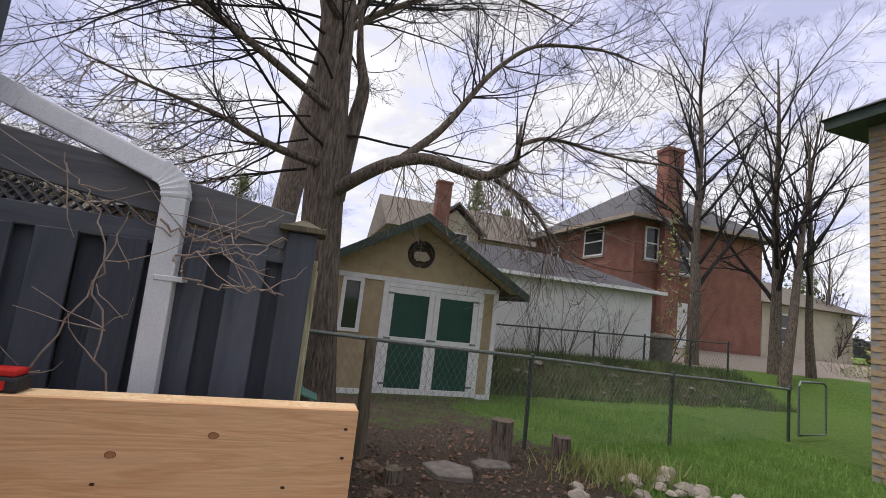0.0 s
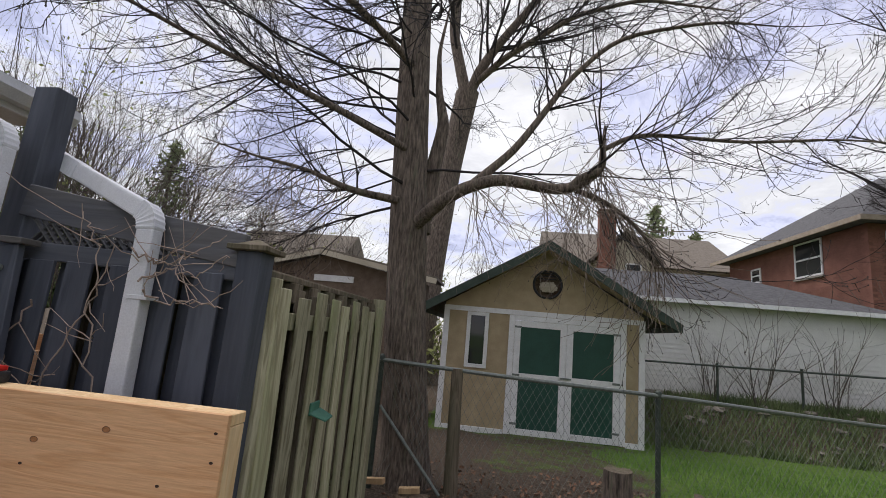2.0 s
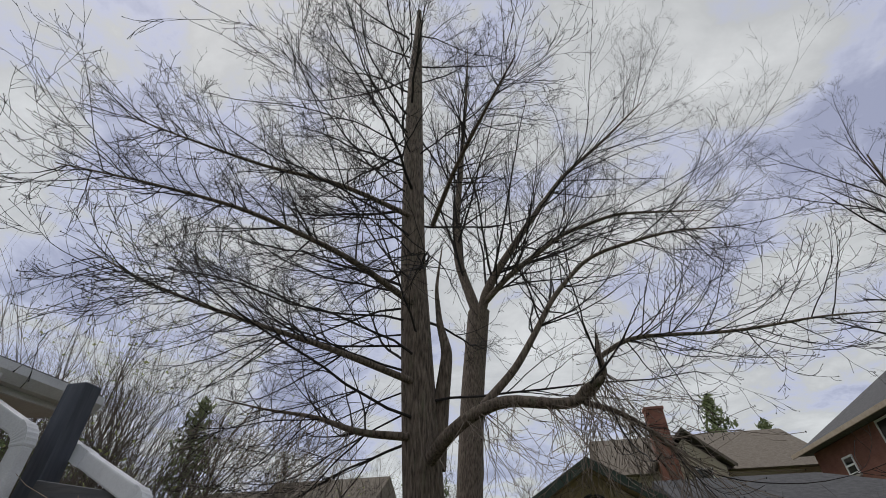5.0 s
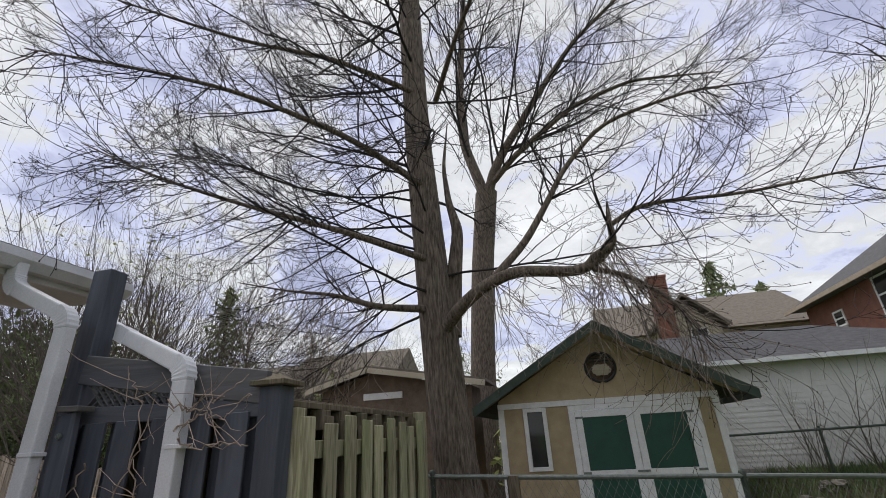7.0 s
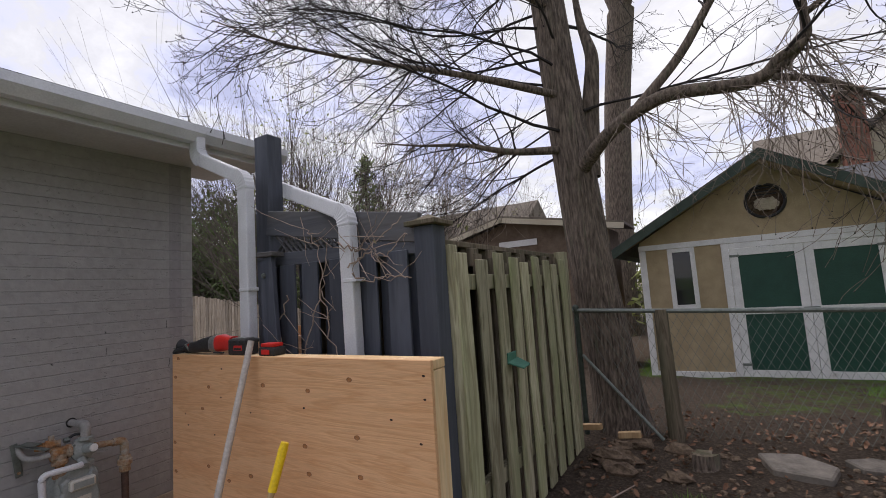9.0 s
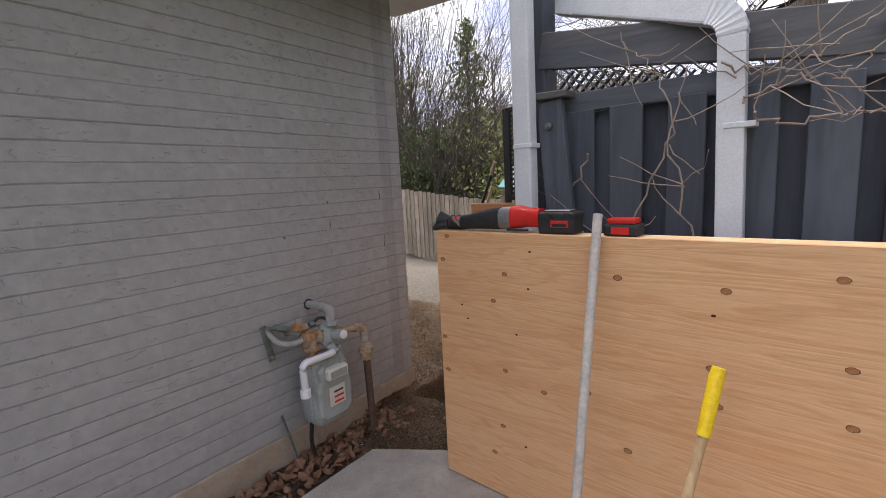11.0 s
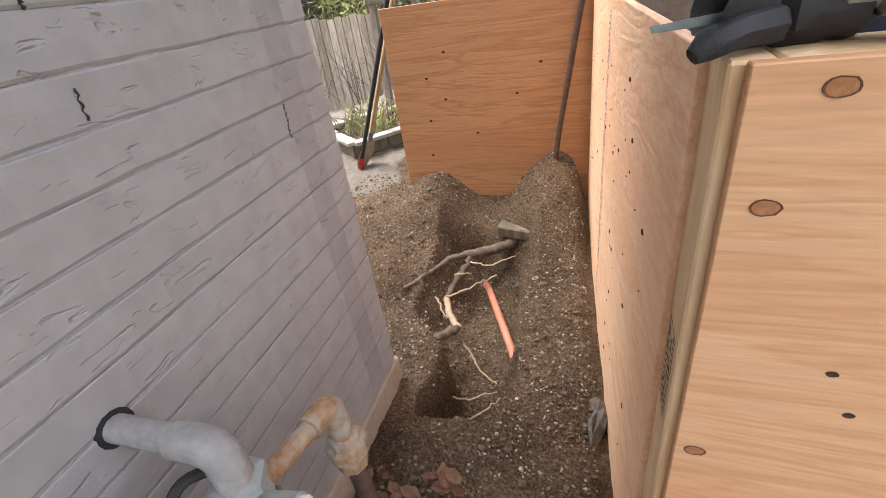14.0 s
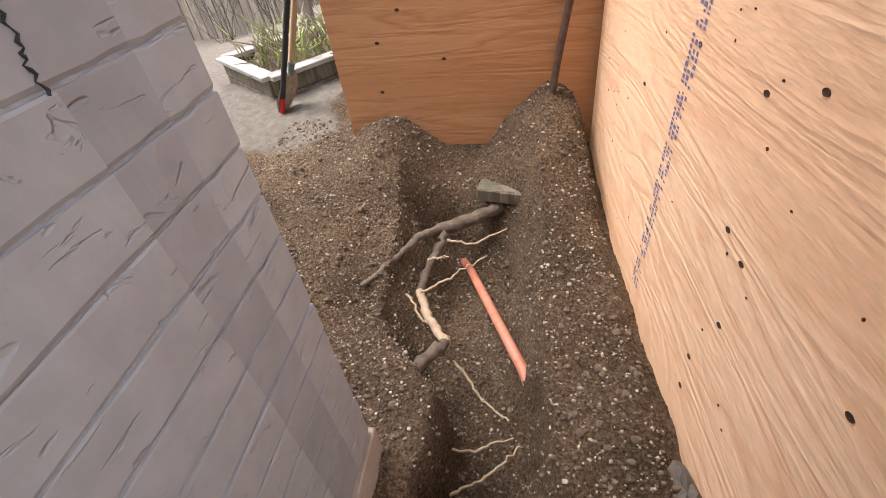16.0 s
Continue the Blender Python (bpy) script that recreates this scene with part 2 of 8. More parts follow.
FENCE_NAVY_X = wood("slate_painted_rails", (0.085, 0.093, 0.115), (0.115, 0.122, 0.142), (0.15, 0.135, 0.115), 0, 8, 60, 0.6, 0.3, 0.1)
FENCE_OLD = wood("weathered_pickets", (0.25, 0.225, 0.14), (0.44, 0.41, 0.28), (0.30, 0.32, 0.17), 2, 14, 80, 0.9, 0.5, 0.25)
FENCE_TAN = wood("tan_far_fence", (0.24, 0.20, 0.15), (0.36, 0.31, 0.25), (0.19, 0.16, 0.12), 2, 14, 80, 0.9, 0.4, 0.25)
BARK = surf("furrowed_bark", (0.045, 0.034, 0.027), (0.225, 0.178, 0.142), 46, 0.95, 1.0, 46, stretch=(1, 1, 0.14), c3=(0.13, 0.125, 0.085), wear=0.2, bumpd=0.03)
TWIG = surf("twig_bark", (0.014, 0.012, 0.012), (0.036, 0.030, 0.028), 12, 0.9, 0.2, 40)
# lighter copy of the twig bark: light on the drooping twigs painted in
TWIG_LIT = surf("lit_twig_bark", (0.13, 0.105, 0.085), (0.25, 0.20, 0.165), 12, 0.9, 0.2, 40)
TWIG_FAR = surf("far_twig_bark", (0.075, 0.063, 0.052), (0.14, 0.12, 0.10), 6, 0.9, 0.0, 20)
VINE = surf("dry_vine", (0.24, 0.18, 0.145), (0.38, 0.30, 0.245), 20, 0.85, 0.2, 60)
ROOT = surf("root_bark", (0.085, 0.063, 0.047), (0.175, 0.132, 0.098), 26, 0.9, 0.6, 60, c3=(0.11, 0.085, 0.06))
ROOT_PALE = surf("peeled_root", (0.34, 0.245, 0.155), (0.46, 0.35, 0.24), 30, 0.8, 0.4, 60, c3=(0.35, 0.2, 0.1))
ORANGE = surf("orange_plastic_pipe", (0.50, 0.165, 0.10), (0.60, 0.25, 0.165), 20, 0.5, 0.15, 90, c3=(0.34, 0.2, 0.13))
STUCCO = surf("tan_stucco", (0.36, 0.285, 0.175), (0.45, 0.36, 0.225), 5, 0.95, 0.8, 130, c3=(0.31, 0.25, 0.16))
TRIM = surf("white_wood_trim", (0.66, 0.66, 0.65), (0.78, 0.78, 0.77), 8, 0.6, 0.2, 80, c3=(0.5, 0.48, 0.45))
GREEN_DOOR = surf("dark_green_paint", (0.010, 0.052, 0.036), (0.018, 0.075, 0.052), 3, 0.45, 0.25, 60)
GREEN_TRIM = surf("green_black_fascia", (0.028, 0.045, 0.034), (0.05, 0.072, 0.055), 6, 0.7, 0.3, 70)
BRICK_RED = surf("red_brick", (0.19, 0.082, 0.060), (0.28, 0.130, 0.095), 2.2, 0.9, 0.4, 40, vary=0.2, c3=(0.12, 0.05, 0.04))
BRICK_TAN = surf("tan_brick", (0.34, 0.23, 0.13), (0.46, 0.33, 0.20), 9, 0.9, 0.4, 60, vary=0.2)
JOINT = surf("old_mortar", (0.25, 0.23, 0.2), (0.33, 0.3, 0.27), 9, 0.95, 0.4, 60)
SIDING = surf("white_siding", (0.62, 0.61, 0.58), (0.72, 0.71, 0.68), 3, 0.65, 0.1, 60, c3=(0.52, 0.5, 0.46))
CREAM = surf("cream_wall", (0.42, 0.37, 0.28), (0.50, 0.45, 0.35), 3, 0.85, 0.3, 50)
ROOF_BROWN = surf("brown_shingles", (0.12, 0.10, 0.08), (0.19, 0.165, 0.135), 8, 0.95, 0.6, 90)
ROOF_GREY = surf("grey_shingles", (0.065, 0.064, 0.068), (0.12, 0.118, 0.12), 8, 0.95, 0.6, 90)
WINDOW = glass("window_glass")
GALV = surf("galvanised_steel", (0.13, 0.15, 0.135), (0.22, 0.24, 0.22), 30, 0.5, 0.15, 90, metal=0.4)
GREEN_STEEL = surf("dark_green_steel", (0.035, 0.05, 0.04), (0.07, 0.085, 0.07), 20, 0.55, 0.2, 80, metal=0.2)
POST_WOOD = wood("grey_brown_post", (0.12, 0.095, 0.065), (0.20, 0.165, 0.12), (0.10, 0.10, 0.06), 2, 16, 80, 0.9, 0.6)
METER_GREY = surf("meter_grey_enamel", (0.25, 0.275, 0.26), (0.33, 0.35, 0.335), 14, 0.55, 0.25, 90, c3=(0.20, 0.20, 0.18))
PIPE_RUST = surf("rusty_fitting", (0.26, 0.12, 0.045), (0.40, 0.30, 0.19), 38, 0.85, 0.5, 90, c3=(0.36, 0.33, 0.28), wear=0.6)
RUST_ORANGE = surf("orange_rust", (0.20, 0.075, 0.022), (0.40, 0.21, 0.085), 38, 0.9, 0.6, 90, c3=(0.34, 0.28, 0.21), wear=0.55)
PIPE_GREY = surf("grey_painted_pipe", (0.26, 0.255, 0.245), (0.34, 0.33, 0.31), 30, 0.6, 0.25, 90, c3=(0.2, 0.13, 0.08))
PIPE_BROWN = surf("brown_steel_pipe", (0.06, 0.035, 0.026), (0.12, 0.07, 0.05), 40, 0.7, 0.3, 90)
RED_TOOL = surf("red_tool_plastic", (0.52, 0.018, 0.014), (0.60, 0.03, 0.022), 20, 0.38, 0.08, 120)
BLACK_RUBBER = surf("black_rubber", (0.016, 0.016, 0.017), (0.03, 0.03, 0.032), 30, 0.6, 0.25, 140)
GREY_METAL = surf("grey_gear_housing", (0.25, 0.25, 0.25), (0.33, 0.33, 0.33), 30, 0.4, 0.1, 120, metal=0.7)
LABEL_PALE = surf("pale_label", (0.50, 0.48, 0.42), (0.6, 0.58, 0.52), 30, 0.6, 0.05, 90)
YELLOW = surf("yellow_handle", (0.75, 0.50, 0.01), (0.85, 0.60, 0.02), 20, 0.45, 0.1, 80)
POLE_PALE = surf("dusty_pale_pole", (0.40, 0.36, 0.33), (0.52, 0.48, 0.44), 20, 0.6, 0.2, 80)
HANDLE_WOOD = wood("ash_handle", (0.42, 0.28, 0.15), (0.55, 0.39, 0.22), (0.36, 0.23, 0.12), 2, 12, 70, 0.6)
CONCRETE = surf("concrete", (0.30, 0.28, 0.25), (0.42, 0.39, 0.35), 6, 0.9, 0.5, 90, c3=(0.22, 0.19, 0.16))
STONE = surf("field_stone", (0.11, 0.097, 0.083), (0.22, 0.195, 0.165), 9, 0.9, 0.5, 60, vary=0.2)
STONE_PALE = surf("pale_field_stone", (0.26, 0.225, 0.18), (0.42, 0.37, 0.31), 9, 0.9, 0.5, 60, vary=0.2)
PEBBLE = surf("pebbles", (0.10, 0.074, 0.053), (0.54, 0.455, 0.35), 22, 0.85, 0.3, 90)
CLOD = surf("soil_clods", (0.070, 0.049, 0.033), (0.19, 0.138, 0.095), 30, 0.95, 0.6, 90)
DEAD_LEAF = surf("dead_leaf", (0.13, 0.062, 0.033), (0.28, 0.16, 0.10), 14, 0.8, 0.2, 90)
GRASS = surf("grass_blade", (0.11, 0.23, 0.035), (0.20, 0.33, 0.07), 1.3, 0.7, 0.0, 50)
LEAF_YOUNG = surf("young_leaf", (0.20, 0.23, 0.07), (0.34, 0.36, 0.13), 1.5, 0.7, 0.0, 40)
NEEDLE = surf("conifer_needle", (0.15, 0.19, 0.095), (0.27, 0.31, 0.16), 2.0, 0.85, 0.0, 40)
HEDGE = surf("thicket_leaf", (0.07, 0.11, 0.04), (0.16, 0.20, 0.08), 1.4, 0.8, 0.0, 40)
TEAL = surf("teal_tarp", (0.03, 0.20, 0.19), (0.05, 0.28, 0.26), 4, 0.5, 0.2, 50)
GREEN_PLASTIC = surf("faded_green_plastic", (0.045, 0.15, 0.10), (0.07, 0.20, 0.14), 8, 0.6, 0.15, 60)
CAR_PAINT = surf("dark_car_paint", (0.10, 0.10, 0.11), (0.15, 0.15, 0.16), 3, 0.3, 0.0, 40, metal=0.5)


# ---- mesh building ----
class Mesh:
    """Vertices and faces of one part, in world metres."""

    def __init__(self):
        self.v, self.f, self.n = [], [], 0

    def add(self, v, f):
        v = np.asarray(v, float).reshape(-1, 3)
        self.v.append(v)
        self.f.extend([tuple(int(i) + self.n for i in q) for q in f])
        self.n += len(v)
        return self

    def box(self, c, s, m=None):
        x, y, z = (a / 2 for a in s)
        v = np.array([(-x, -y, -z), (x, -y, -z), (x, y, -z), (-x, y, -z), (-x, -y, z), (x, -y, z), (x, y, z), (-x, y, z)])
        if m is not None:
            v = v @ np.array(m.to_3x3()).T
        return self.add(v + np.array(c), [(0, 3, 2, 1), (4, 5, 6, 7), (0, 1, 5, 4), (1, 2, 6, 5), (2, 3, 7, 6), (3, 0, 4, 7)])

    def span(self, lo, hi):
        return self.box([(a + b) / 2 for a, b in zip(lo, hi)], [abs(b - a) for a, b in zip(lo, hi)])

    def beam(self, a, b, w, h, up=(0, 0, 1)):
        """A bar of section w by h from a to b."""
        a, b = Vector(a), Vector(b)
        d = (b - a).normalized()
        r = d.cross(Vector(up))
        r = r.normalized() if r.length > 1e-4 else Vector((1, 0, 0))
        u = r.cross(d)
        v = [p + r * (i * w / 2) + u * (j * h / 2) for p in (a, b) for i, j in ((-1, -1), (1, -1), (1, 1), (-1, 1))]
        return self.add([tuple(p) for p in v], [(0, 1, 2, 3), (7, 6, 5, 4), (0, 4, 5, 1), (1, 5, 6, 2), (2, 6, 7, 3), (3, 7, 4, 0)])

    def tube(self, pts, radii, sides=8, caps=True, flat=1.0):
        p = np.asarray(pts, float)
        n = len(p)
        r = np.full(n, radii) if np.isscalar(radii) else np.asarray(radii, float)
        t = np.gradient(p, axis=0)
        t /= np.linalg.norm(t, axis=1, keepdims=True) + 1e-9
        ref = np.array((0.0, 0.0, 1.0)) if abs(t[0][2]) < 0.9 else np.array((1.0, 0.0, 0.0))
        a = np.cross(t, ref)
        a /= np.linalg.norm(a, axis=1, keepdims=True) + 1e-9
        b = np.cross(t, a)
        w = np.linspace(0, 2 * np.pi, sides, endpoint=False)
        ring = p[:, None] + r[:, None, None] * (np.cos(w)[None, :, None] * a[:, None] + flat * np.sin(w)[None, :, None] * b[:, None])
        f = [(i * sides + j, i * sides + (j + 1) % sides, (i + 1) * sides + (j + 1) % sides, (i + 1) * sides + j) for i in range(n - 1) for j in range(sides)]
        if caps:
            f += [tuple(range(sides))[::-1], tuple(range((n - 1) * sides, n * sides))]
        return self.add(ring.reshape(-1, 3), f)

    def lathe(self, c, axis, prof, sides=20):
        """A turned body: prof is rows of (distance along the axis, radius)."""
        d = Vector(axis).normalized()
        pts = [Vector(c) + d * h for h, _ in prof]
        q = d.to_track_quat("Z", "Y").to_matrix()
        v = [tuple(p + q @ Vector((r * math.cos(k * math.tau / sides), r * math.sin(k * math.tau / sides), 0))) for p, (_, r) in zip(pts, prof) for k in range(sides)]
        n = len(prof)
        f = [(i * sides + j, i * sides + (j + 1) % sides, (i + 1) * sides + (j + 1) % sides, (i + 1) * sides + j) for i in range(n - 1) for j in range(sides)]
        return self.add(v, f + [tuple(range(sides))[::-1], tuple(range((n - 1) * sides, n * sides))])

    def slab(self, poly, z0, z1):
        """A flat piece with the outline poly (x, y rows, anticlockwise) from z0 to z1."""
        n = len(poly)
        v = [(x, y, z0) for x, y in poly] + [(x, y, z1) for x, y in poly]
        return self.add(v, [tuple(range(n))[::-1], tuple(range(n, 2 * n))] + [(i, (i + 1) % n, n + (i + 1) % n, n + i) for i in range(n)])

    def blob(self, c, r, rough=0.25, seed=0, rings=5, sides=8):
        """A lumpy stone or clod with half axes r."""
        rng = np.random.default_rng(seed)
        v, f = [], []
        for i in range(1, rings):
            for j in range(sides):
                a, e = j * math.tau / sides, math.pi * i / rings
                k = 1 + rough * (rng.random() - 0.5) * 2
                v.append((c[0] + r[0] * k * math.sin(e) * math.cos(a), c[1] + r[1] * k * math.sin(e) * math.sin(a), c[2] + r[2] * k * math.cos(e)))
        v += [(c[0], c[1], c[2] + r[2]), (c[0], c[1], c[2] - r[2])]
        top, bot = len(v) - 2, len(v) - 1
        for i in range(rings - 2):
            f += [(i * sides + j, (i + 1) * sides + j, (i + 1) * sides + (j + 1) % sides, i * sides + (j + 1) % sides) for j in range(sides)]
        f += [(top, j, (j + 1) % sides) for j in range(sides)]
        f += [(bot, (rings - 2) * sides + (j + 1) % sides, (rings - 2) * sides + j) for j in range(sides)]
        return self.add(v, f)


ORIGIN = {}


def data_of(name, m, material, bevel=0.0, smooth=False, at=(0, 0, 0), segments=1):
    me = bpy.data.meshes.new(name)
    v = np.concatenate(m.v) - np.array(at)
    me.from_pydata(v.tolist(), [], m.f)
    if bevel or len(m.f) < 4000:
        bm = bmesh.new()
        bm.from_mesh(me)
        if bevel:
            edges = [e for e in bm.edges if len(e.link_faces) == 2 and e.calc_face_angle(0) > 0.6]
            bmesh.ops.bevel(bm, geom=edges, offset=bevel, segments=segments, affect="EDGES", profile=0.6, clamp_overlap=True)
        bmesh.ops.recalc_face_normals(bm, faces=bm.faces)
        bm.to_mesh(me)
        bm.free()
    if smooth:
        me.polygons.foreach_set("use_smooth", [True] * len(me.polygons))
        me.set_sharp_from_angle(angle=radians(42))
    me.materials.append(material)
    return me


def thing(name, at, label, category, group="", kind=""):
    """An empty at a thing's base, under which its parts go."""
    ob = new(name)
    ob.empty_display_size = 0.05
    ob.location = at
    ORIGIN[ob] = tuple(at)
    return tagged(ob, label, category, group, kind)


def part(name, m, material, parent, label="", bevel=0.0, smooth=False, kind="", segments=1):
    ob = new(name, data_of(name, m, material, bevel, smooth, ORIGIN[parent], segments))
    ob.parent = parent
    ORIGIN[ob] = ORIGIN[parent]
    return tagged(ob, label, kind=kind)


def single(name, m, material, label, category, bevel=0.0, smooth=False, group="", kind="", at=(0, 0, 0), segments=1):
    """A thing that is one mesh."""
    ob = new(name, data_of(name, m, material, bevel, smooth, at, segments))
    ob.location = at
    ORIGIN[ob] = tuple(at)
    return tagged(ob, label, category, group, kind)


def piece(name, me, parent, m):
    """One of many alike pieces: an object on shared mesh data."""
    ob = new(name, me)
    ob.parent = parent
    ob.matrix_local = Matrix.Translation([-a for a in ORIGIN[parent]]) @ m
    return ob


def step(a, b, x):
    t = np.clip((x - a) / (b - a), 0, 1)
    return t * t * (3 - 2 * t)


# ---- ground: one sheet from the trench to the horizon ----
def wobble(x, y, s, seed=0.0):
    return (np.sin(x * s + 1.3 * np.sin(y * s * 0.7 + seed)) + np.sin(y * s * 1.1 + 1.7 * np.sin(x * s * 0.6 + seed * 2.1)) + 0.6 * np.sin((x + y) * s * 2.3 + seed)) / 2.6


def height(x, y):
    x, y = np.asarray(x, float), np.asarray(y, float)
    z = -0.02 - 0.05 * step(2.0, 6.0, y)
    bank = step(7.0, 8.8, y + 0.5 * wobble(x, y, 0.9)) * step(4.8, 6.5, x)
    z = z + 0.72 * bank + 0.35 * step(10, 14, y) * step(6, 12, x)
    z = z - 0.75 * step(-2.4, -6.0, x) * step(3.0, 8.0, y) * step(-18, -7, x)
    # strip between house and boards: rises to the far end
    strip = step(0.02, -0.06, x + 0.1 * y) * step(-0.15, 0.35, y) * step(3.6, 2.8, y)
    z = z + strip * (0.05 + 0.10 * step(1.1, 2.0, y))
    # the dug hole, a bent trough
    cx = -0.505 - 0.17 * step(0.70, 1.15, y) + 0.015 * wobble(x * 0, y, 9.0)
    wide = 0.150 + 0.125 * step(0.70, 1.15, y) + 0.016 * wobble(x, y, 14.0, 1.0) + 0.010 * wobble(x, y, 37.0, 3.0)
    d = np.abs(x - cx) / wide
    foot = np.where(x > cx, 0.62, 0.74 - 0.46 * step(0.90, 1.20, y))
    along = step(0.43, 0.55, y + 1.2 * (x + 0.50) ** 2) * step(1.86, 1.62, y)
    depth = 0.31 + 0.05 * step(1.05, 1.35, y)
    z = z - depth * np.clip((1.06 - d) / (1.06 - foot), 0, 1) ** 0.8 * along
    z = z - 0.10 * np.exp(-(((x + 0.78) / 0.16) ** 2 + ((y - 1.80) / 0.16) ** 2))
    z = z - 0.13 * np.exp(-(((x + 1.00) / 0.17) ** 2 + ((y - 1.20) / 0.30) ** 2))
    # heaps thrown up against the far board
    z = z + 0.17 * np.exp(-(((x + 1.08) / 0.17) ** 2 + ((y - 1.90) / 0.22) ** 2))
    z = z + 0.24 * np.exp(-(((x + 0.36) / 0.20) ** 2 + ((y - 1.95) / 0.34) ** 2))
    z = z - 0.06 * np.exp(-(((x + 0.72) / 0.12) ** 2 + ((y - 1.98) / 0.2) ** 2))
    near = step(4.0, 1.5, np.hypot(x + 0.5, y - 1.0))
    z = z + near * (0.018 * wobble(x, y, 11.0, 2.0) + 0.011 * wobble(x, y, 31.0, 4.0) + 0.006 * wobble(x, y, 83.0, 1.0) + 0.004 * wobble(x, y, 171.0, 5.0))
    z = z + (1 - near) * (0.02 * wobble(x, y, 2.3) + 0.012 * wobble(x, y, 7.1, 3.0)) * step(14, 6, np.hypot(x - 3, y - 3))
    # flat under the slab
    flat = step(-0.48, -0.36, x) * step(0.25, 0.10, y) * step(-3.2, -2.6, y) * step(2.4, 2.0, x)
    return z * (1 - flat) - 0.06 * flat


def ground_sheet():
    xs = np.unique(np.round(np.concatenate([np.arange(-1.9, 0.2, 0.013), np.arange(-4, 8, 0.11), np.arange(-20, 30, 0.7), np.arange(-90, 100, 9), np.linspace(-1500, 1500, 13)]), 3))
    ys = np.unique(np.round(np.concatenate([np.arange(-0.5, 2.5, 0.013), np.arange(-3, 9, 0.11), np.arange(-20, 30, 0.7), np.arange(-90, 100, 9), np.linspace(-1500, 1500, 13)]), 3))
    gx, gy = np.meshgrid(xs, ys)
    gz = height(gx, gy)
    nx, ny = len(xs), len(ys)
    me = bpy.data.meshes.new("ground")
    idx = np.arange(nx * ny).reshape(ny, nx)
    f = np.stack([idx[:-1, :-1], idx[:-1, 1:], idx[1:, 1:], idx[1:, :-1]], -1).reshape(-1, 4)
    me.from_pydata(np.stack([gx, gy, gz], -1).reshape(-1, 3).tolist(), [], f.tolist())
    # where the bare soil, the gravelly dig and the pale yard lie
    wob = 0.35 * wobble(gx, gy, 3.1) + 0.2 * wobble(gx, gy, 9.0, 2.0)
    bare = step(1.0, 1.5, gx + wob * 0.3) * step(5.5, 4.6, gx + 0.25 * (gy - 2.6) + wob) * step(4.9, 4.1, gy + wob) * step(-1.2, 0.2, gy)
    bare = bare * (1 - 0.75 * step(2.9, 3.5, gx - 0.3 * (gy - 1.5) + wob) * step(2.1, 1.4, gy + wob))
    bare = np.maximum(bare, step(1.9, 1.3, gx))
    bare = np.maximum(bare, step(3.4, 2.5, gx + wob) * step(6.8, 6.0, gy))
    bare = np.maximum(bare, 0.85 * step(4.9, 5.6, gx) * step(14.0, 12.5, gx) * step(6.9, 7.4, gy + wob) * step(9.6, 9.0, gy))
    bare = np.maximum(bare, 0.56 * step(5.6, 4.4, gx + wob) * step(3.7, 4.2, gy) * step(7.0, 6.3, gy))
    dig = step(0.35, 0.15, gx) * step(-0.45, -0.1, gy) * step(3.2, 2.5, gy - 0.2 * gx)
    yard = step(-1.25, -1.7, gx + 0.3 * (gy - 2.2) + wob * 0.3) * step(1.7, 2.2, gy) + step(2.4, 3.0, gy) * step(0.5, -0.5, gx) + step(11.8, 12.8, gx + wob) * step(9.2, 9.9, gy + wob * 0.5) * step(40, 30, gx)
    for name, arr in (("bare", bare), ("dig", dig), ("yard", np.clip(yard, 0, 1))):
        at = me.attributes.new(name, "FLOAT", "POINT")
        at.data.foreach_set("value", np.clip(arr, 0, 1).ravel())
    me.polygons.foreach_set("use_smooth", [True] * len(me.polygons))
    m = bpy.data.materials.new("lawn_and_soil")
    m.use_nodes = True
    nt = m.node_tree
    b = nt.nodes["Principled BSDF"]
    co = nt.nodes.new("ShaderNodeTexCoord")

    def noise_of(scale, detail=8, rough=0.6):
        n = nt.nodes.new("ShaderNodeTexNoise")
        n.inputs["Scale"].default_value, n.inputs["Detail"].default_value, n.inputs["Roughness"].default_value = scale, detail, rough
        nt.links.new(co.outputs["Object"], n.inputs["Vector"])
        return n.outputs["Fac"]

    def ramp(fac, rows):
        r = nt.nodes.new("ShaderNodeValToRGB")
        while len(r.color_ramp.elements) < len(rows):
            r.color_ramp.elements.new(0.5)
        for e, (p, c) in zip(r.color_ramp.elements, rows):
            e.position, e.color = p, (*c, 1)
        nt.links.new(fac, r.inputs["Fac"])
        return r.outputs["Color"]

    def blend(fac, a, c):
        x = nt.nodes.new("ShaderNodeMix")
        x.data_type = "RGBA"
        nt.links.new(fac, x.inputs[0])
        nt.links.new(a, x.inputs[6])
        nt.links.new(c, x.inputs[7])
        return x.outputs[2]

    def zone(name, scale):
        a = nt.nodes.new("ShaderNodeAttribute")
        a.attribute_name = name
        ad = nt.nodes.new("ShaderNodeMath")
        ad.operation = "ADD"
        nt.links.new(a.outputs["Fac"], ad.inputs[0])
        nt.links.new(noise_of(scale, 9, 0.7), ad.inputs[1])
        mr = nt.nodes.new("ShaderNodeMapRange")
        mr.inputs["From Min"].default_value, mr.inputs["From Max"].default_value = 0.85, 1.12
        nt.links.new(ad.outputs[0], mr.inputs["Value"])
        return mr.outputs[0]

    lawn = ramp(noise_of(14, 10, 0.75), [(0.3, (0.075, 0.14, 0.026)), (0.5, (0.125, 0.22, 0.042)), (0.7, (0.20, 0.27, 0.08))])
    soil = ramp(noise_of(38, 10, 0.75), [(0.3, (0.046, 0.035, 0.027)), (0.52, (0.122, 0.094, 0.072)), (0.72, (0.26, 0.205, 0.155))])
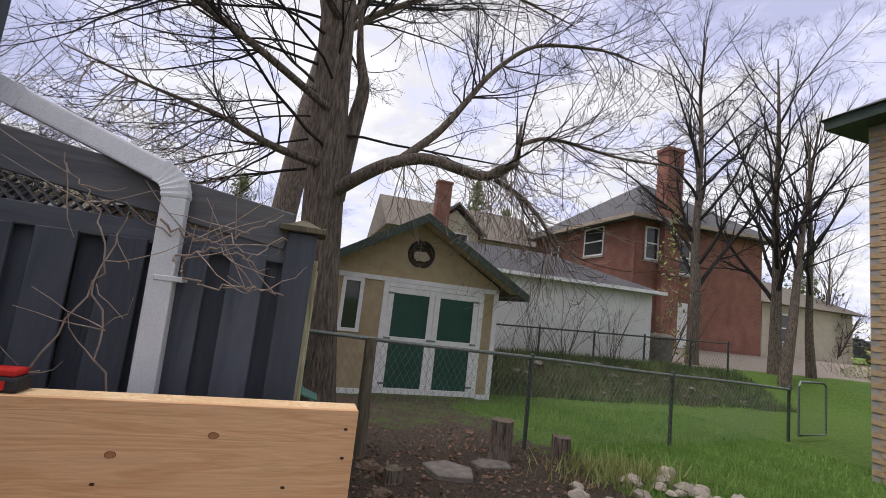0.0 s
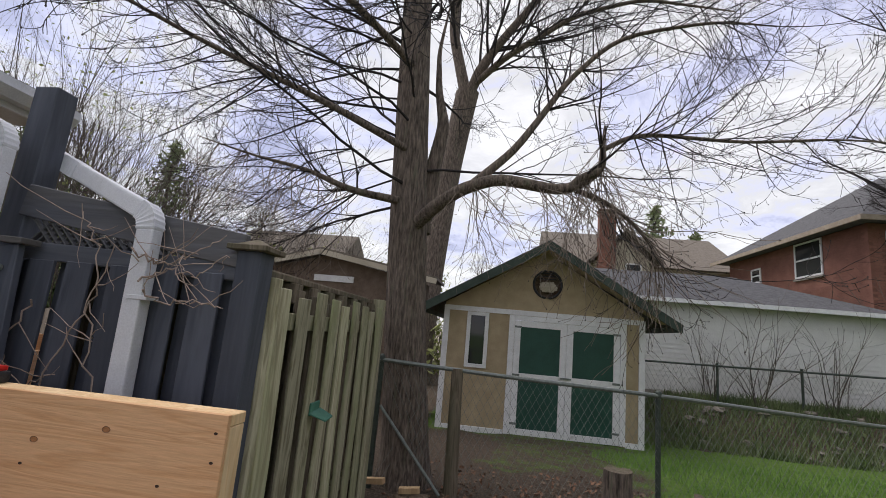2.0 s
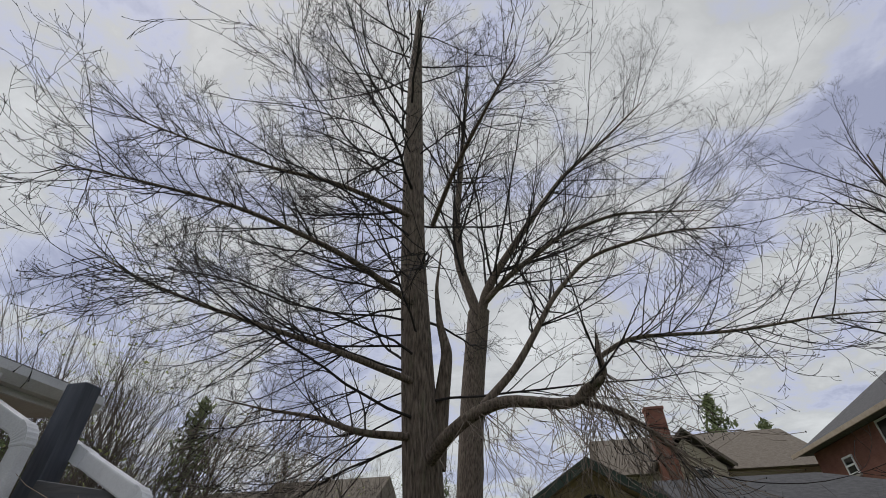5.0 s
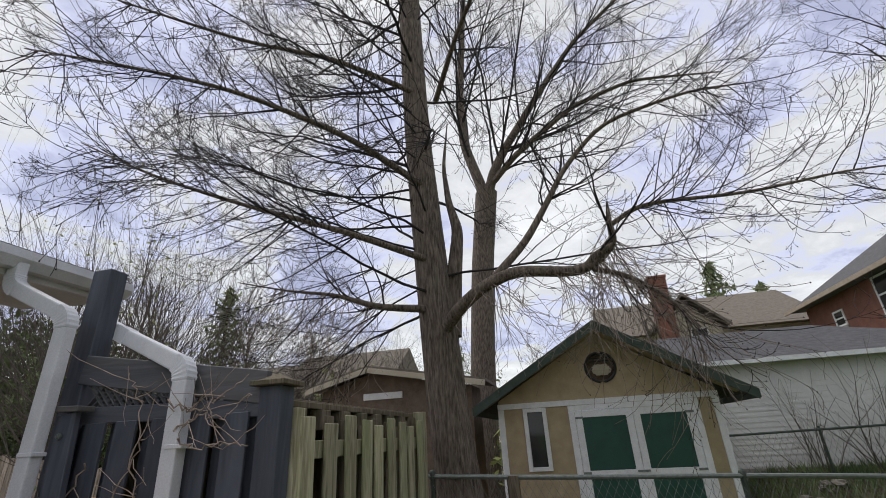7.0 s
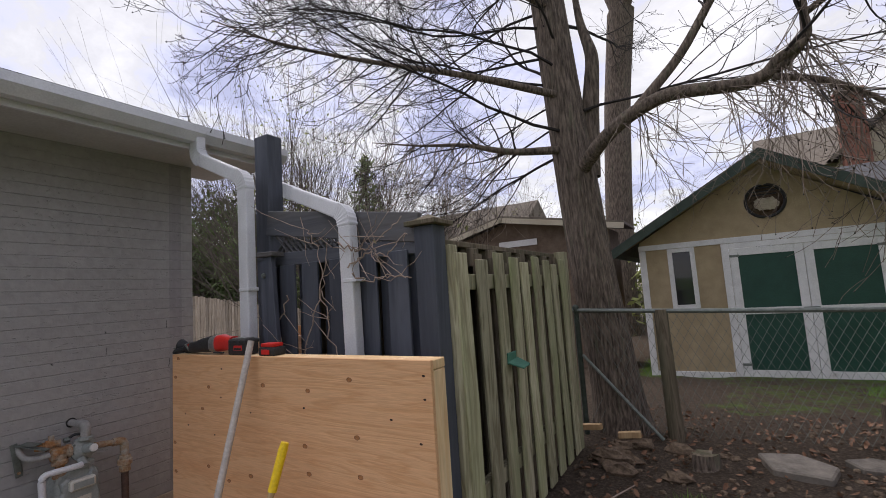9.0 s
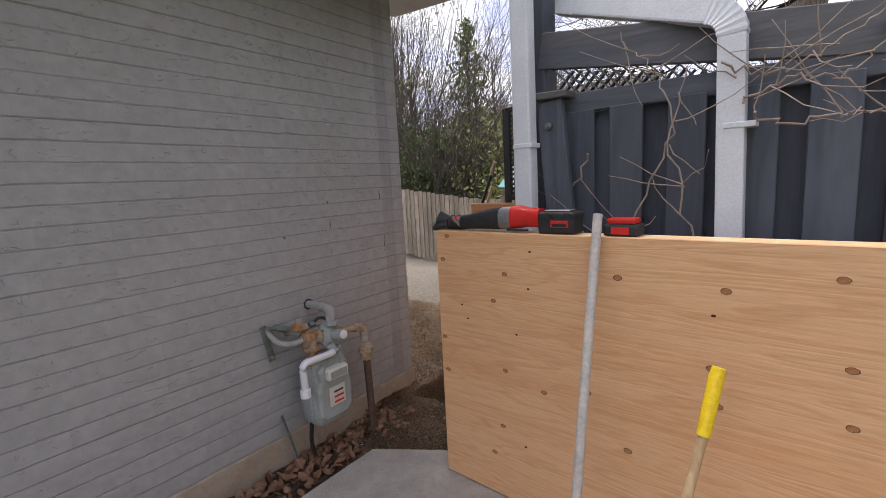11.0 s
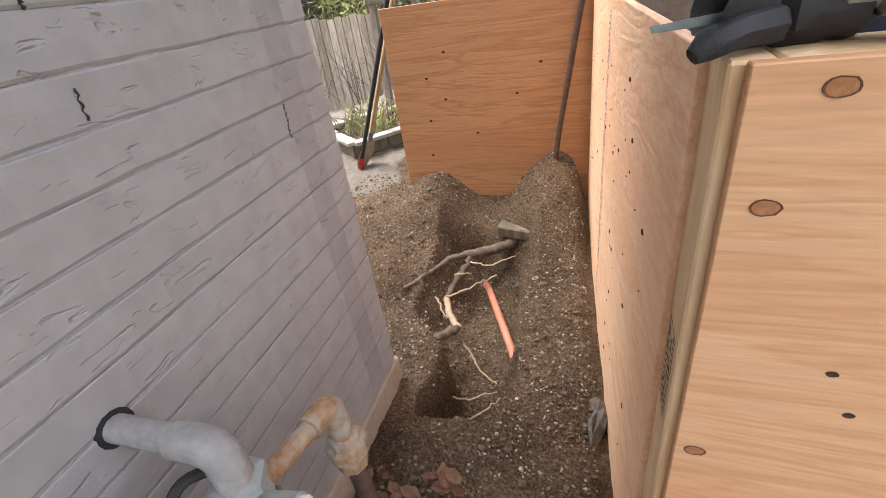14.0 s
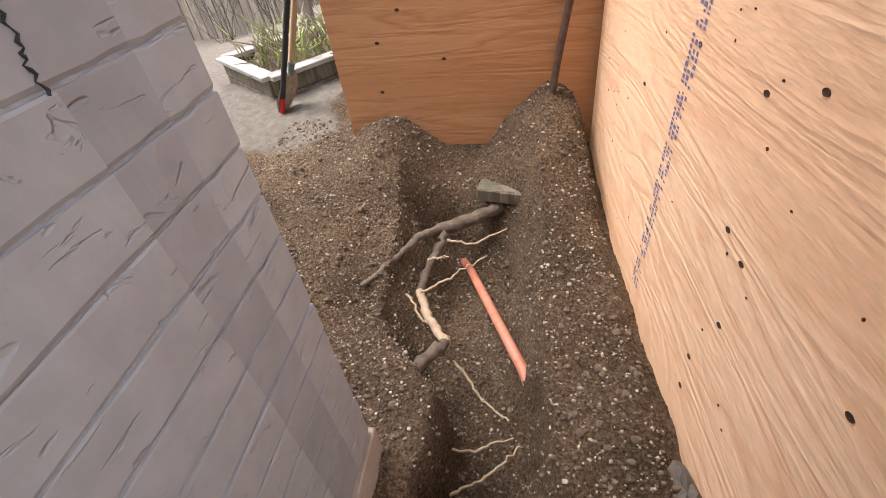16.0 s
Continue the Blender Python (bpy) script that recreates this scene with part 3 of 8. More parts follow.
    gravel = ramp(noise_of(105, 10, 0.85), [(0.38, (0.030, 0.020, 0.013)), (0.5, (0.225, 0.155, 0.102)), (0.66, (0.58, 0.44, 0.30))])
    big = ramp(noise_of(3.5, 4, 0.5), [(0.35, (0.62, 0.60, 0.58)), (0.7, (1.25, 1.2, 1.12))])
    mulg = nt.nodes.new("ShaderNodeMix")
    mulg.data_type, mulg.blend_type = "RGBA", "MULTIPLY"
    mulg.inputs[0].default_value = 1.0
    nt.links.new(gravel, mulg.inputs[6])
    nt.links.new(big, mulg.inputs[7])
    pale = ramp(noise_of(22, 9, 0.7), [(0.3, (0.27, 0.225, 0.175)), (0.7, (0.45, 0.40, 0.34))])
    col = blend(zone("bare", 5.0), lawn, soil)
    col = blend(zone("dig", 9.0), col, mulg.outputs[2])
    col = blend(zone("yard", 6.0), col, pale)
    nt.links.new(col, b.inputs["Base Color"])
    b.inputs["Roughness"].default_value = 0.95
    b.inputs["Specular IOR Level"].default_value = 0.15
    bp = nt.nodes.new("ShaderNodeBump")
    bp.inputs["Strength"].default_value, bp.inputs["Distance"].default_value = 1.0, 0.05
    nt.links.new(noise_of(80, 8, 0.8), bp.inputs["Height"])
    nt.links.new(bp.outputs[0], b.inputs["Normal"])
    me.materials.append(m)
    return tagged(new("ground", me), "patchy lawn, bare brown soil and dug gravelly earth", "ground", kind="structure")


ground_sheet()

# ---- the grey brick house ----
CORNER = Vector((-0.775, 0.57, 0.0))
ALONG = Vector((0.055, -1.0, 0.0)).normalized()
OUT = Vector((1.0, 0.055, 0.0)).normalized()
WALL = Matrix((( ALONG.x, OUT.x, 0, CORNER.x), (ALONG.y, OUT.y, 0, CORNER.y), (0, 0, 1, 0), (0, 0, 0, 1)))
COURSE, BASE_Z, WALL_TOP, WALL_LEN = 0.0744, 0.132, 2.645, 5.2


def on_wall(u, out, z):
    return WALL @ Vector((u, out, z))


wall = thing("wall_house", (0, 0, 0), "grey painted brick house wall beside a dug trench", "wall", kind="structure")
m = Mesh()
m.add([tuple(on_wall(u, o, z)) for u, o in ((0, -0.0022), (WALL_LEN, -0.0022), (WALL_LEN, -0.3), (0, -0.3)) for z in (-0.6, WALL_TOP)],
      [(0, 2, 3, 1), (2, 4, 5, 3), (4, 6, 7, 5), (6, 0, 1, 7), (1, 3, 5, 7), (0, 6, 4, 2)])
part("mortar_bed", m, MORTAR, wall)
m = Mesh()
m.add([tuple(on_wall(u, o, z)) for u, o in ((-0.012, 0.012), (WALL_LEN, 0.012), (WALL_LEN, -0.009), (-0.012, -0.009)) for z in (-0.6, BASE_Z - 0.004)],
      [(0, 2, 3, 1), (2, 4, 5, 3), (4, 6, 7, 5), (6, 0, 1, 7), (1, 3, 5, 7), (0, 6, 4, 2)])
part("foundation_band", m, PARGING, wall, "beige parged foundation band", bevel=0.004)
# the other three walls, so that the house is closed
m = Mesh()
p0 = on_wall(0, -0.02, 0)
m.add([(p0.x, p0.y - 0.002, -0.6), (p0.x - 5, p0.y + 0.35, -0.6), (p0.x - 5, p0.y + 0.05, -0.6), (p0.x - 0.29, p0.y - 0.29, -0.6),
       (p0.x, p0.y - 0.002, WALL_TOP), (p0.x - 5, p0.y + 0.35, WALL_TOP), (p0.x - 5, p0.y + 0.05, WALL_TOP), (p0.x - 0.29, p0.y - 0.29, WALL_TOP)],
      [(0, 1, 2, 3), (7, 6, 5, 4), (0, 4, 5, 1), (1, 5, 6, 2), (2, 6, 7, 3), (3, 7, 4, 0)])
part("end_wall", m, PAINT_GREY, wall)

# cracks and knocks in the paint
for rows, r in (([(0.184, 0.002, 1.097), (0.187, 0.002, 1.084), (0.186, 0.002, 1.058), (0.193, 0.002, 1.044), (0.192, 0.002, 1.020)], 0.0013), ([(0.610, 0.002, 1.228), (0.614, 0.002, 1.186)], 0.0014), ([(0.619, 0.002, 1.339), (0.619, 0.002, 1.322)], 0.0018), ([(0.210, 0.002, 1.382), (0.210, 0.002, 1.328)], 0.0015), ([(0.913, 0.002, 1.171), (0.910, 0.002, 1.163)], 0.003)):
    m = Mesh()
    q = np.array([tuple(on_wall(*p)) for p in rows])
    t = np.linspace(0, len(q) - 1, 5 * len(q))
    run = np.stack([np.interp(t, range(len(q)), q[:, k]) for k in range(3)], 1)
    run[1:-1, 1] += 0.0025 * np.sin(np.arange(len(run) - 2) * 2.1)
    m.tube(run, r * (1 + 0.5 * np.sin(np.arange(len(run)) * 1.7)), 5)
    part("crack", m, BLACK_RUBBER, wall, "dark crack in the paint")

# soffit, gutter, roof edge
eave = thing("house_roof", tuple(on_wall(0, 0, WALL_TOP)), "low house roof with white soffit and dark shingle edge", "roof", kind="structure")


def wall_box(u0, u1, o0, o1, z0, z1, z2=None, z3=None):
    """A block along the wall; z2 and z3 are the heights at its outer side."""
    z2, z3 = (z0 if z2 is None else z2), (z1 if z3 is None else z3)
    r = Mesh()
    r.add([tuple(on_wall(u, o, z - (0.03 * max(u, 0.0) if z > 2.4 else 0.0))) for u in (u0, u1) for o, z in ((o0, z0), (o1, z2), (o1, z3), (o0, z1))],
          [(0, 3, 2, 1), (4, 5, 6, 7), (0, 1, 5, 4), (1, 2, 6, 5), (2, 3, 7, 6), (3, 0, 4, 7)])
    return r


part("soffit", wall_box(-0.42, WALL_LEN, -0.34, 0.52, WALL_TOP + 0.002, WALL_TOP + 0.02, WALL_TOP - 0.035, WALL_TOP - 0.017), SOFFIT, eave, "white aluminium soffit")
part("fascia", wall_box(-0.42, WALL_LEN, 0.52, 0.54, WALL_TOP - 0.05, WALL_TOP + 0.10), WHITE_METAL, eave, "white fascia")
part("barge_board", wall_box(-0.44, -0.42, -2.0, 0.56, WALL_TOP + 0.44, WALL_TOP + 0.62, WALL_TOP - 0.04, WALL_TOP + 0.13), WHITE_METAL, eave, "white barge board")
part("shingles", wall_box(-0.46, WALL_LEN, -3.2, 0.60, WALL_TOP + 0.93, WALL_TOP + 0.95, WALL_TOP + 0.108, WALL_TOP + 0.122), SHINGLE, eave, "dark asphalt shingles", kind="stuff")
g = Mesh()
prof = [(0.542, 0.02), (0.542, 0.115), (0.552, 0.118), (0.556, 0.03), (0.60, 0.026), (0.632, 0.06), (0.628, 0.112), (0.648, 0.118), (0.655, 0.062), (0.61, 0.008), (0.555, 0.004)]
n = len(prof)
g.add([tuple(on_wall(u, o, WALL_TOP + z - 0.02 - 0.03 * max(u, 0.0))) for u in (-0.43, WALL_LEN) for o, z in prof], [(i, (i + 1) % n, n + (i + 1) % n, n + i) for i in range(n)] + [tuple(range(n))[::-1], tuple(range(n, 2 * n))])
gutter = thing("gutter", tuple(on_wall(0, 0.55, WALL_TOP)), "white aluminium eaves gutter along the house roof", "gutter")
part("trough", g, WHITE_METAL, gutter)
e = Mesh()
e.add([tuple(on_wall(u, o, WALL_TOP + z - 0.02)) for u in (-0.437, -0.431) for o, z in ((0.542, 0.115), (0.548, 0.0), (0.61, 0.004), (0.657, 0.06), (0.65, 0.115))],
      [(0, 1, 2, 3, 4), (9, 8, 7, 6, 5)] + [(i, (i + 1) % 5, 5 + (i + 1) % 5, 5 + i) for i in range(5)])
part("end_cap", e, WHITE_METAL, gutter)
for u in (0.3, 1.1, 1.9, 2.7, 3.5):
    part("hanger", Mesh().beam(on_wall(u, 0.55, WALL_TOP + 0.088 - 0.03 * u), on_wall(u, 0.64, WALL_TOP + 0.088 - 0.03 * u), 0.025, 0.004), WHITE_METAL, gutter)


def rect_run(pts, sizes):
    """A rectangular duct swept along points in an upright plane."""
    p = [Vector(q) for q in pts]
    v = []
    for k, c in enumerate(p):
        d = (p[min(k + 1, len(p) - 1)] - p[max(k - 1, 0)]).normalized()
        r = d.cross(Vector((0, 1, 0))).normalized()
        u = r.cross(d)
        w, h = sizes[k]
        v += [tuple(c + r * (a * w / 2) + u * (b * h / 2)) for a, b in ((-1, -1), (1, -1), (1, 1), (-1, 1))]
    n = len(p)
    f = [(4 * i + j, 4 * i + (j + 1) % 4, 4 * i + 4 + (j + 1) % 4, 4 * i + 4 + j) for i in range(n - 1) for j in range(4)]
    return Mesh().add(v, f + [(3, 2, 1, 0), tuple(range(4 * n - 4, 4 * n))])


def downspout(name, pts, label):
    """A rectangular pipe with crimped elbows at its bends."""
    root = thing(name, pts[-1], label, "downspout")
    fine = []
    for a, b, c in zip(pts, pts[1:], pts[2:]):
        a, b, c = Vector(a), Vector(b), Vector(c)
        q0, q1 = b + (a - b).normalized() * 0.07, b + (c - b).normalized() * 0.07
        fine.append([q0.lerp(b, t).lerp(b.lerp(q1, t), t) for t in np.linspace(0, 1, 13)])
    ends = [Vector(pts[0])] + [e for run in fine for e in (run[0], run[-1])] + [Vector(pts[-1])]
    for k in range(0, len(ends), 2):
        d = (ends[k + 1] - ends[k]).normalized()
        part("pipe", rect_run([ends[k] - d * 0.004, ends[k + 1] + d * 0.004], [(0.088, 0.066)] * 2), WHITE_METAL, root, bevel=0.010, segments=2)
    for run in fine:
        part("elbow", rect_run(run, [(0.094, 0.071) if i % 2 else (0.088, 0.067) for i in range(len(run))]), WHITE_METAL, root, "crimped white elbow")
    e = Vector(pts[-1])
    for z in (0.55, 1.55):
        part("strap", Mesh().box((e.x, e.y, z), (0.097, 0.075, 0.02)), WHITE_METAL, root, bevel=0.002)
    return root


downspout("downspout", [(-0.165, 0.27, 2.66), (-0.165, 0.27, 2.50), (0.335, 0.285, 2.26), (0.345, 0.285, -0.03)], "white rectangular downspout bent down from the gutter")
downspout("downspout", [(0.20, 0.62, 2.30), (0.42, 0.58, 2.20), (1.115, 0.365, 1.925), (1.15, 0.365, -0.03)], "white downspout sloping across the slate fence")

# ---- plywood screens ----
H = 1.19
X0, X1 = 0.035, 1.865


def side_x(y):
    return 0.022 - 0.10 * y


screen = thing("plywood_screen", (0.9, 0.05, 0.0), "fresh plywood hoarding on a spruce stud frame", "hoarding")
m = Mesh().span((X0, -0.016, 0.002), (X1, 0.002, H))
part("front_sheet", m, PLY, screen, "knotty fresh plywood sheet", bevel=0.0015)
m = Mesh().span((X0 + 0.028, 0.0035, H - 0.04), (X1, 0.092, H - 0.001))
part("top_plate", m, STUD, screen, bevel=0.003)
m = Mesh().span((X0 - 0.013, 0.0035, 0.0), (X0 + 0.026, 0.092, H - 0.001))
part("end_stud", m, STUD, screen, bevel=0.003)
for x in (X1 - 0.02, 0.62, 1.24):
    part("stud", Mesh().span((x - 0.019, 0.0035, 0.04), (x + 0.019, 0.092, H - 0.042)), STUD, screen, bevel=0.003)
part("bottom_plate", Mesh().span((X0 + 0.028, 0.0035, 0.0), (X1, 0.092, 0.038)), STUD, screen, bevel=0.003)

side = thing("plywood_screen", (side_x(1.0), 1.0, 0.0), "pale plywood sheet standing along the dug trench", "hoarding")
m = Mesh()
ya, yb, th = 0.094, 2.0, 0.018
m.add([(side_x(y) + o, y, z) for z in (-0.12, H - 0.004) for y, o in ((ya, 0), (ya, th), (yb, th), (yb, 0))],
      [(0, 1, 2, 3), (7, 6, 5, 4), (0, 4, 5, 1), (1, 5, 6, 2), (2, 6, 7, 3), (3, 7, 4, 0)])
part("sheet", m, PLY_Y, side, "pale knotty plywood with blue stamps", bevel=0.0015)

back = thing("plywood_screen", (-0.75, 2.03, 0.1), "orange plywood sheet closing the end of the trench", "hoarding")
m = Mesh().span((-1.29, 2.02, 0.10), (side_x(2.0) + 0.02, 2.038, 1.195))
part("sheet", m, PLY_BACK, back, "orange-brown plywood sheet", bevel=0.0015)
for x in (-1.25, -0.25):
    part("stud", Mesh().span((x - 0.019, 2.040, 0.0), (x + 0.019, 2.128, 1.18)), STUD, back, bevel=0.003)


def knot_mesh(name, mat, rim_mat, rim, core, seed):
    """A flat oval knot with a raised dark ring and a core, facing -y."""
    rng = np.random.default_rng(seed)
    k = Mesh()
    n = 14
    w = np.linspace(0, math.tau, n, endpoint=False)
    j = 1 + 0.12 * (rng.random(n) - 0.5)
    rows = [(rim, 0.0), (rim, -0.0012), (core, -0.0006)]
    v = [(r * j[i] * math.cos(w[i]), y, 0.66 * r * j[i] * math.sin(w[i])) for r, y in rows for i in range(n)]
    f = [(a * n + i, a * n + (i + 1) % n, (a + 1) * n + (i + 1) % n, (a + 1) * n + i) for a in range(2) for i in range(n)] + [tuple(range(2 * n, 3 * n))]
    k.add(v, f)
    me = data_of(name, k, rim_mat)
    me.materials.append(mat)
    for p in me.polygons:
        p.material_index = 1 if len(p.vertices) > 4 else 0
    return me


KNOTS = [knot_mesh("knot", KNOT, KNOT_RING, 0.0135, 0.0115, s) for s in range(3)] + [knot_mesh("knot", KNOT_DARK, KNOT_DARK, 0.006, 0.004, s + 7) for s in range(3)]
for x, z, big in ((0.1, 1.168, 1), (0.07, 1.06, 1), (0.4, 1.02, 1), (0.34, 0.9, 1), (0.51, 0.97, 0), (0.17, 0.86, 0), (0.2, 0.8, 0), (0.06, 0.69, 1), (0.07, 0.53, 1),
                  (0.45, 0.77, 0), (0.39, 0.6, 1), (0.57, 0.55, 1), (0.37, 0.34, 1), (0.52, 1.12, 0), (0.32, 0.2, 1), (0.48, 0.28, 0), (0.76, 0.91, 0)):
    piece("knot", KNOTS[(0 if big else 3) + int(x * 50) % 3], screen, Matrix.Translation((x, -0.0162, z)))
for x, z, big in ((1.44, 1.1, 1), (1.18, 1.04, 1), (1.15, 0.96, 0), (1.15, 0.79, 1), (1.17, 0.67, 1), (1.47, 0.86, 1), (1.83, 1.13, 0), (1.83, 1.04, 0), (1.8, 0.87, 0),
                  (0.86, 1.05, 1), (0.75, 0.6, 1), (0.9, 0.42, 1), (1.48, 0.7, 1), (1.2, 0.3, 1), (1.6, 0.4, 1), (1.66, 0.95, 0)):
    piece("knot", KNOTS[(0 if big else 3) + int(x * 50) % 3], screen, Matrix.Translation((x, -0.0162, z)) @ Matrix.Scale(1.15, 4))
turn_side = Matrix.Rotation(-math.pi / 2 + math.atan(0.10), 4, "Z")
for y, z in ((0.72, 0.85), (0.74, 0.54), (0.73, 0.39), (0.45, 0.56), (1.11, 0.79), (1.16, 0.28), (0.81, 0.56), (0.77, 0.12), (0.78, 0.22), (0.84, 0.8), (0.3, 0.85), (0.5, 0.95), (1.4, 0.6), (0.33, 0.35), (0.6, 1.05)):
    piece("knot", KNOTS[3 + int(y * 70) % 3], side, Matrix.Translation((side_x(y) - 0.0003, y, z)) @ turn_side @ Matrix.Scale(1.3, 4))
rng = np.random.default_rng(41)
for k in range(46):
    y, z = rng.uniform(0.22, 1.9), rng.uniform(0.05, 1.15)
    thin = Matrix.Diagonal((rng.uniform(0.25, 0.6), 1.0, rng.uniform(0.35, 0.9), 1.0))
    piece("knot", KNOTS[3 + k % 3], side, Matrix.Translation((side_x(y) - 0.0003, y, z)) @ turn_side @ thin)
for x, z in ((-0.95, 0.95), (-1.07, 0.82), (-0.97, 0.7), (-1.08, 0.58), (-1.1, 0.37), (-0.56, 0.71), (-0.43, 0.86), (-0.8, 0.5)):
    piece("knot", KNOTS[3 + int(-x * 70) % 3], back, Matrix.Translation((x, 2.0198, z)) @ Matrix.Scale(1.6, 4))

# printed stamps: a column of blue bars on the side sheet, a black grade mark on the stud
m = Mesh()
rng = np.random.default_rng(5)
z = 0.06
while z < 1.12:
    tall = float(rng.choice([0.012, 0.02, 0.05, 0.035]))
    y = 1.17 - 0.05 * z
    for k in range(3):
        yy = y + (k - 1) * 0.02
        b = z
        while b < z + tall:
            e = b + float(rng.uniform(0.004, 0.011))
            w = float(rng.uniform(0.004, 0.008))
            if rng.random() < 0.72:
                m.add([(side_x(a) - 0.0012, a, c) for a, c in ((yy - w, b), (yy + w, b), (yy + w, e), (yy - w, e))], [(0, 3, 2, 1)])
            b = e + 0.004
    z += tall + float(rng.uniform(0.006, 0.022))
part("stamp", m, INK_BLUE, side, "blue printed grade stamps", kind="stuff")
m = Mesh()
marks = [(0.02, 0.075, 0.700, 0.703), (0.02, 0.075, 0.847, 0.850), (0.02, 0.023, 0.703, 0.847), (0.072, 0.075, 0.703, 0.847)]
for y in (0.028, 0.040, 0.052, 0.062):
    z = 0.708
    while z < 0.835:
        e = z + float(rng.uniform(0.004, 0.012))
        marks.append((y, y + float(rng.uniform(0.004, 0.009)), z, e))
        z = e + float(rng.uniform(0.003, 0.007))
for y0, y1, z0, z1 in marks:
    m.add([(X0 - 0.0142, a, b) for a, b in ((y0, z0), (y1, z0), (y1, z1), (y0, z1))], [(0, 3, 2, 1)])
part("stamp", m, INK_BLACK, screen, "black grade stamp", kind="stuff")

# ---- slate fence with its posts ----
def board_mesh(name, mat, w, h, t, seed, bevel=0.003):
    """An upright board of its own slight warp, standing on z = 0, facing -y."""
    rng = np.random.default_rng(seed)
    b = Mesh()
    n = 4
    bow = rng.uniform(-0.006, 0.006)
    v, f = [], []
    for i in range(n + 1):
        s = i / n
        dx, dy = bow * math.sin(math.pi * s), rng.uniform(-0.003, 0.003)
        v += [(-w / 2 + dx, -t / 2 + dy, h * s), (w / 2 + dx, -t / 2 + dy, h * s), (w / 2 + dx, t / 2 + dy, h * s), (-w / 2 + dx, t / 2 + dy, h * s)]
    for i in range(n):
        f += [(4 * i + j, 4 * i + (j + 1) % 4, 4 * i + 4 + (j + 1) % 4, 4 * i + 4 + j) for j in range(4)]
    b.add(v, f + [(3, 2, 1, 0), (4 * n, 4 * n + 1, 4 * n + 2, 4 * n + 3)])
    return data_of(name, b, mat, bevel)


FY = 0.47
slate = thing("slate_fence", (0.95, FY, 0.0), "slate-painted board fence with lattice under its top rail", "fence")
part("post", Mesh().span((0.22, 0.44, -0.2), (0.36, 0.56, 2.60)), FENCE_NAVY, slate, "tall slate post", bevel=0.006)
corner_post = part("post", Mesh().span((1.535, 0.40, -0.2), (1.655, 0.52, 1.80)), FENCE_NAVY, slate, bevel=0.006)
m = Mesh().span((1.50, 0.365, 1.80), (1.69, 0.555, 1.825))
m.add([(1.52, 0.385, 1.825), (1.67, 0.385, 1.825), (1.67, 0.535, 1.825), (1.52, 0.535, 1.825), (1.585, 0.45, 1.86), (1.605, 0.45, 1.86), (1.605, 0.47, 1.86), (1.585, 0.47, 1.86)],
      [(0, 1, 5, 4), (1, 2, 6, 5), (2, 3, 7, 6), (3, 0, 4, 7), (4, 5, 6, 7), (3, 2, 1, 0)])
part("post_cap", m, POST_WOOD, slate, "weathered wooden post cap", bevel=0.003)
part("top_board", Mesh().beam((0.34, FY - 0.02, 1.985), (1.54, FY - 0.02, 1.80), 0.035, 0.16), FENCE_NAVY_X, slate, bevel=0.004)
part("rail", Mesh().beam((0.34, FY - 0.01, 1.735), (1.54, FY - 0.01, 1.705), 0.04, 0.085), FENCE_NAVY_X, slate, bevel=0.004)
part("rail", Mesh().beam((0.36, FY + 0.0, 0.35), (1.54, FY + 0.0, 0.35), 0.04, 0.09), FENCE_NAVY_X, slate, bevel=0.004)
lat = Mesh()
for k in range(30):
    for s in (1, -1):
        x = 0.36 + k * 0.045
        a, b = Vector((x, FY + 0.006 * s, 1.75)), Vector((x + s * 0.20, FY + 0.006 * s, 1.95))
        top = 1.91 - 0.154 * (b.x - 0.34)
        b2 = a.lerp(b, max(0.0, min(1.0, (top - 1.75) / 0.2)))
        if b2.z > 1.765 and 0.34 < b2.x < 1.5:
            lat.beam(a, b2, 0.006, 0.024, (0, 1, 0))
part("lattice", lat, FENCE_NAVY_X, slate, "slate diagonal lattice", kind="stuff")
boards = [board_mesh("board", FENCE_NAVY, 0.135, 1.66, 0.018, s) for s in range(3)]
for k, x in enumerate((0.53, 0.735, 0.965, 1.185, 1.40)):
    piece("board", boards[k % 3], slate, Matrix.Translation((x, FY - 0.036, 0.03)))
for k, x in enumerate((0.42, 0.63, 0.85, 1.075, 1.295, 1.49)):
    piece("board", boards[(k + 1) % 3], slate, Matrix.Translation((x, FY + 0.034, 0.03)))

prop = thing("leaning_board", (0.50, 0.33, 0.0), "paint-chipped slate board leaning by the downspout", "board")
part("board", Mesh().beam((0.62, 0.30, -0.02), (0.425, 0.36, 1.74), 0.125, 0.035, (0, 1, 0)), FENCE_NAVY, prop, bevel=0.004)
part("end_cap", Mesh().beam((0.36, 0.37, 1.765), (0.52, 0.37, 1.76), 0.10, 0.03), FENCE_NAVY_X, prop, bevel=0.004)
part("bolt", Mesh().lathe((0.432, 0.335, 1.63), (0, -1, 0), ((0, 0.016), (0.012, 0.016), (0.014, 0.009), (0.02, 0.008)), 8), GALV, prop, "rusty bolt head")

# ---- weathered picket fence running back to the tree ----
picket = thing("picket_fence", (1.64, 1.6, 0.0), "weathered shadow-board picket fence greened by algae", "fence")


def px(y):
    return 1.64 + 0.0 * y


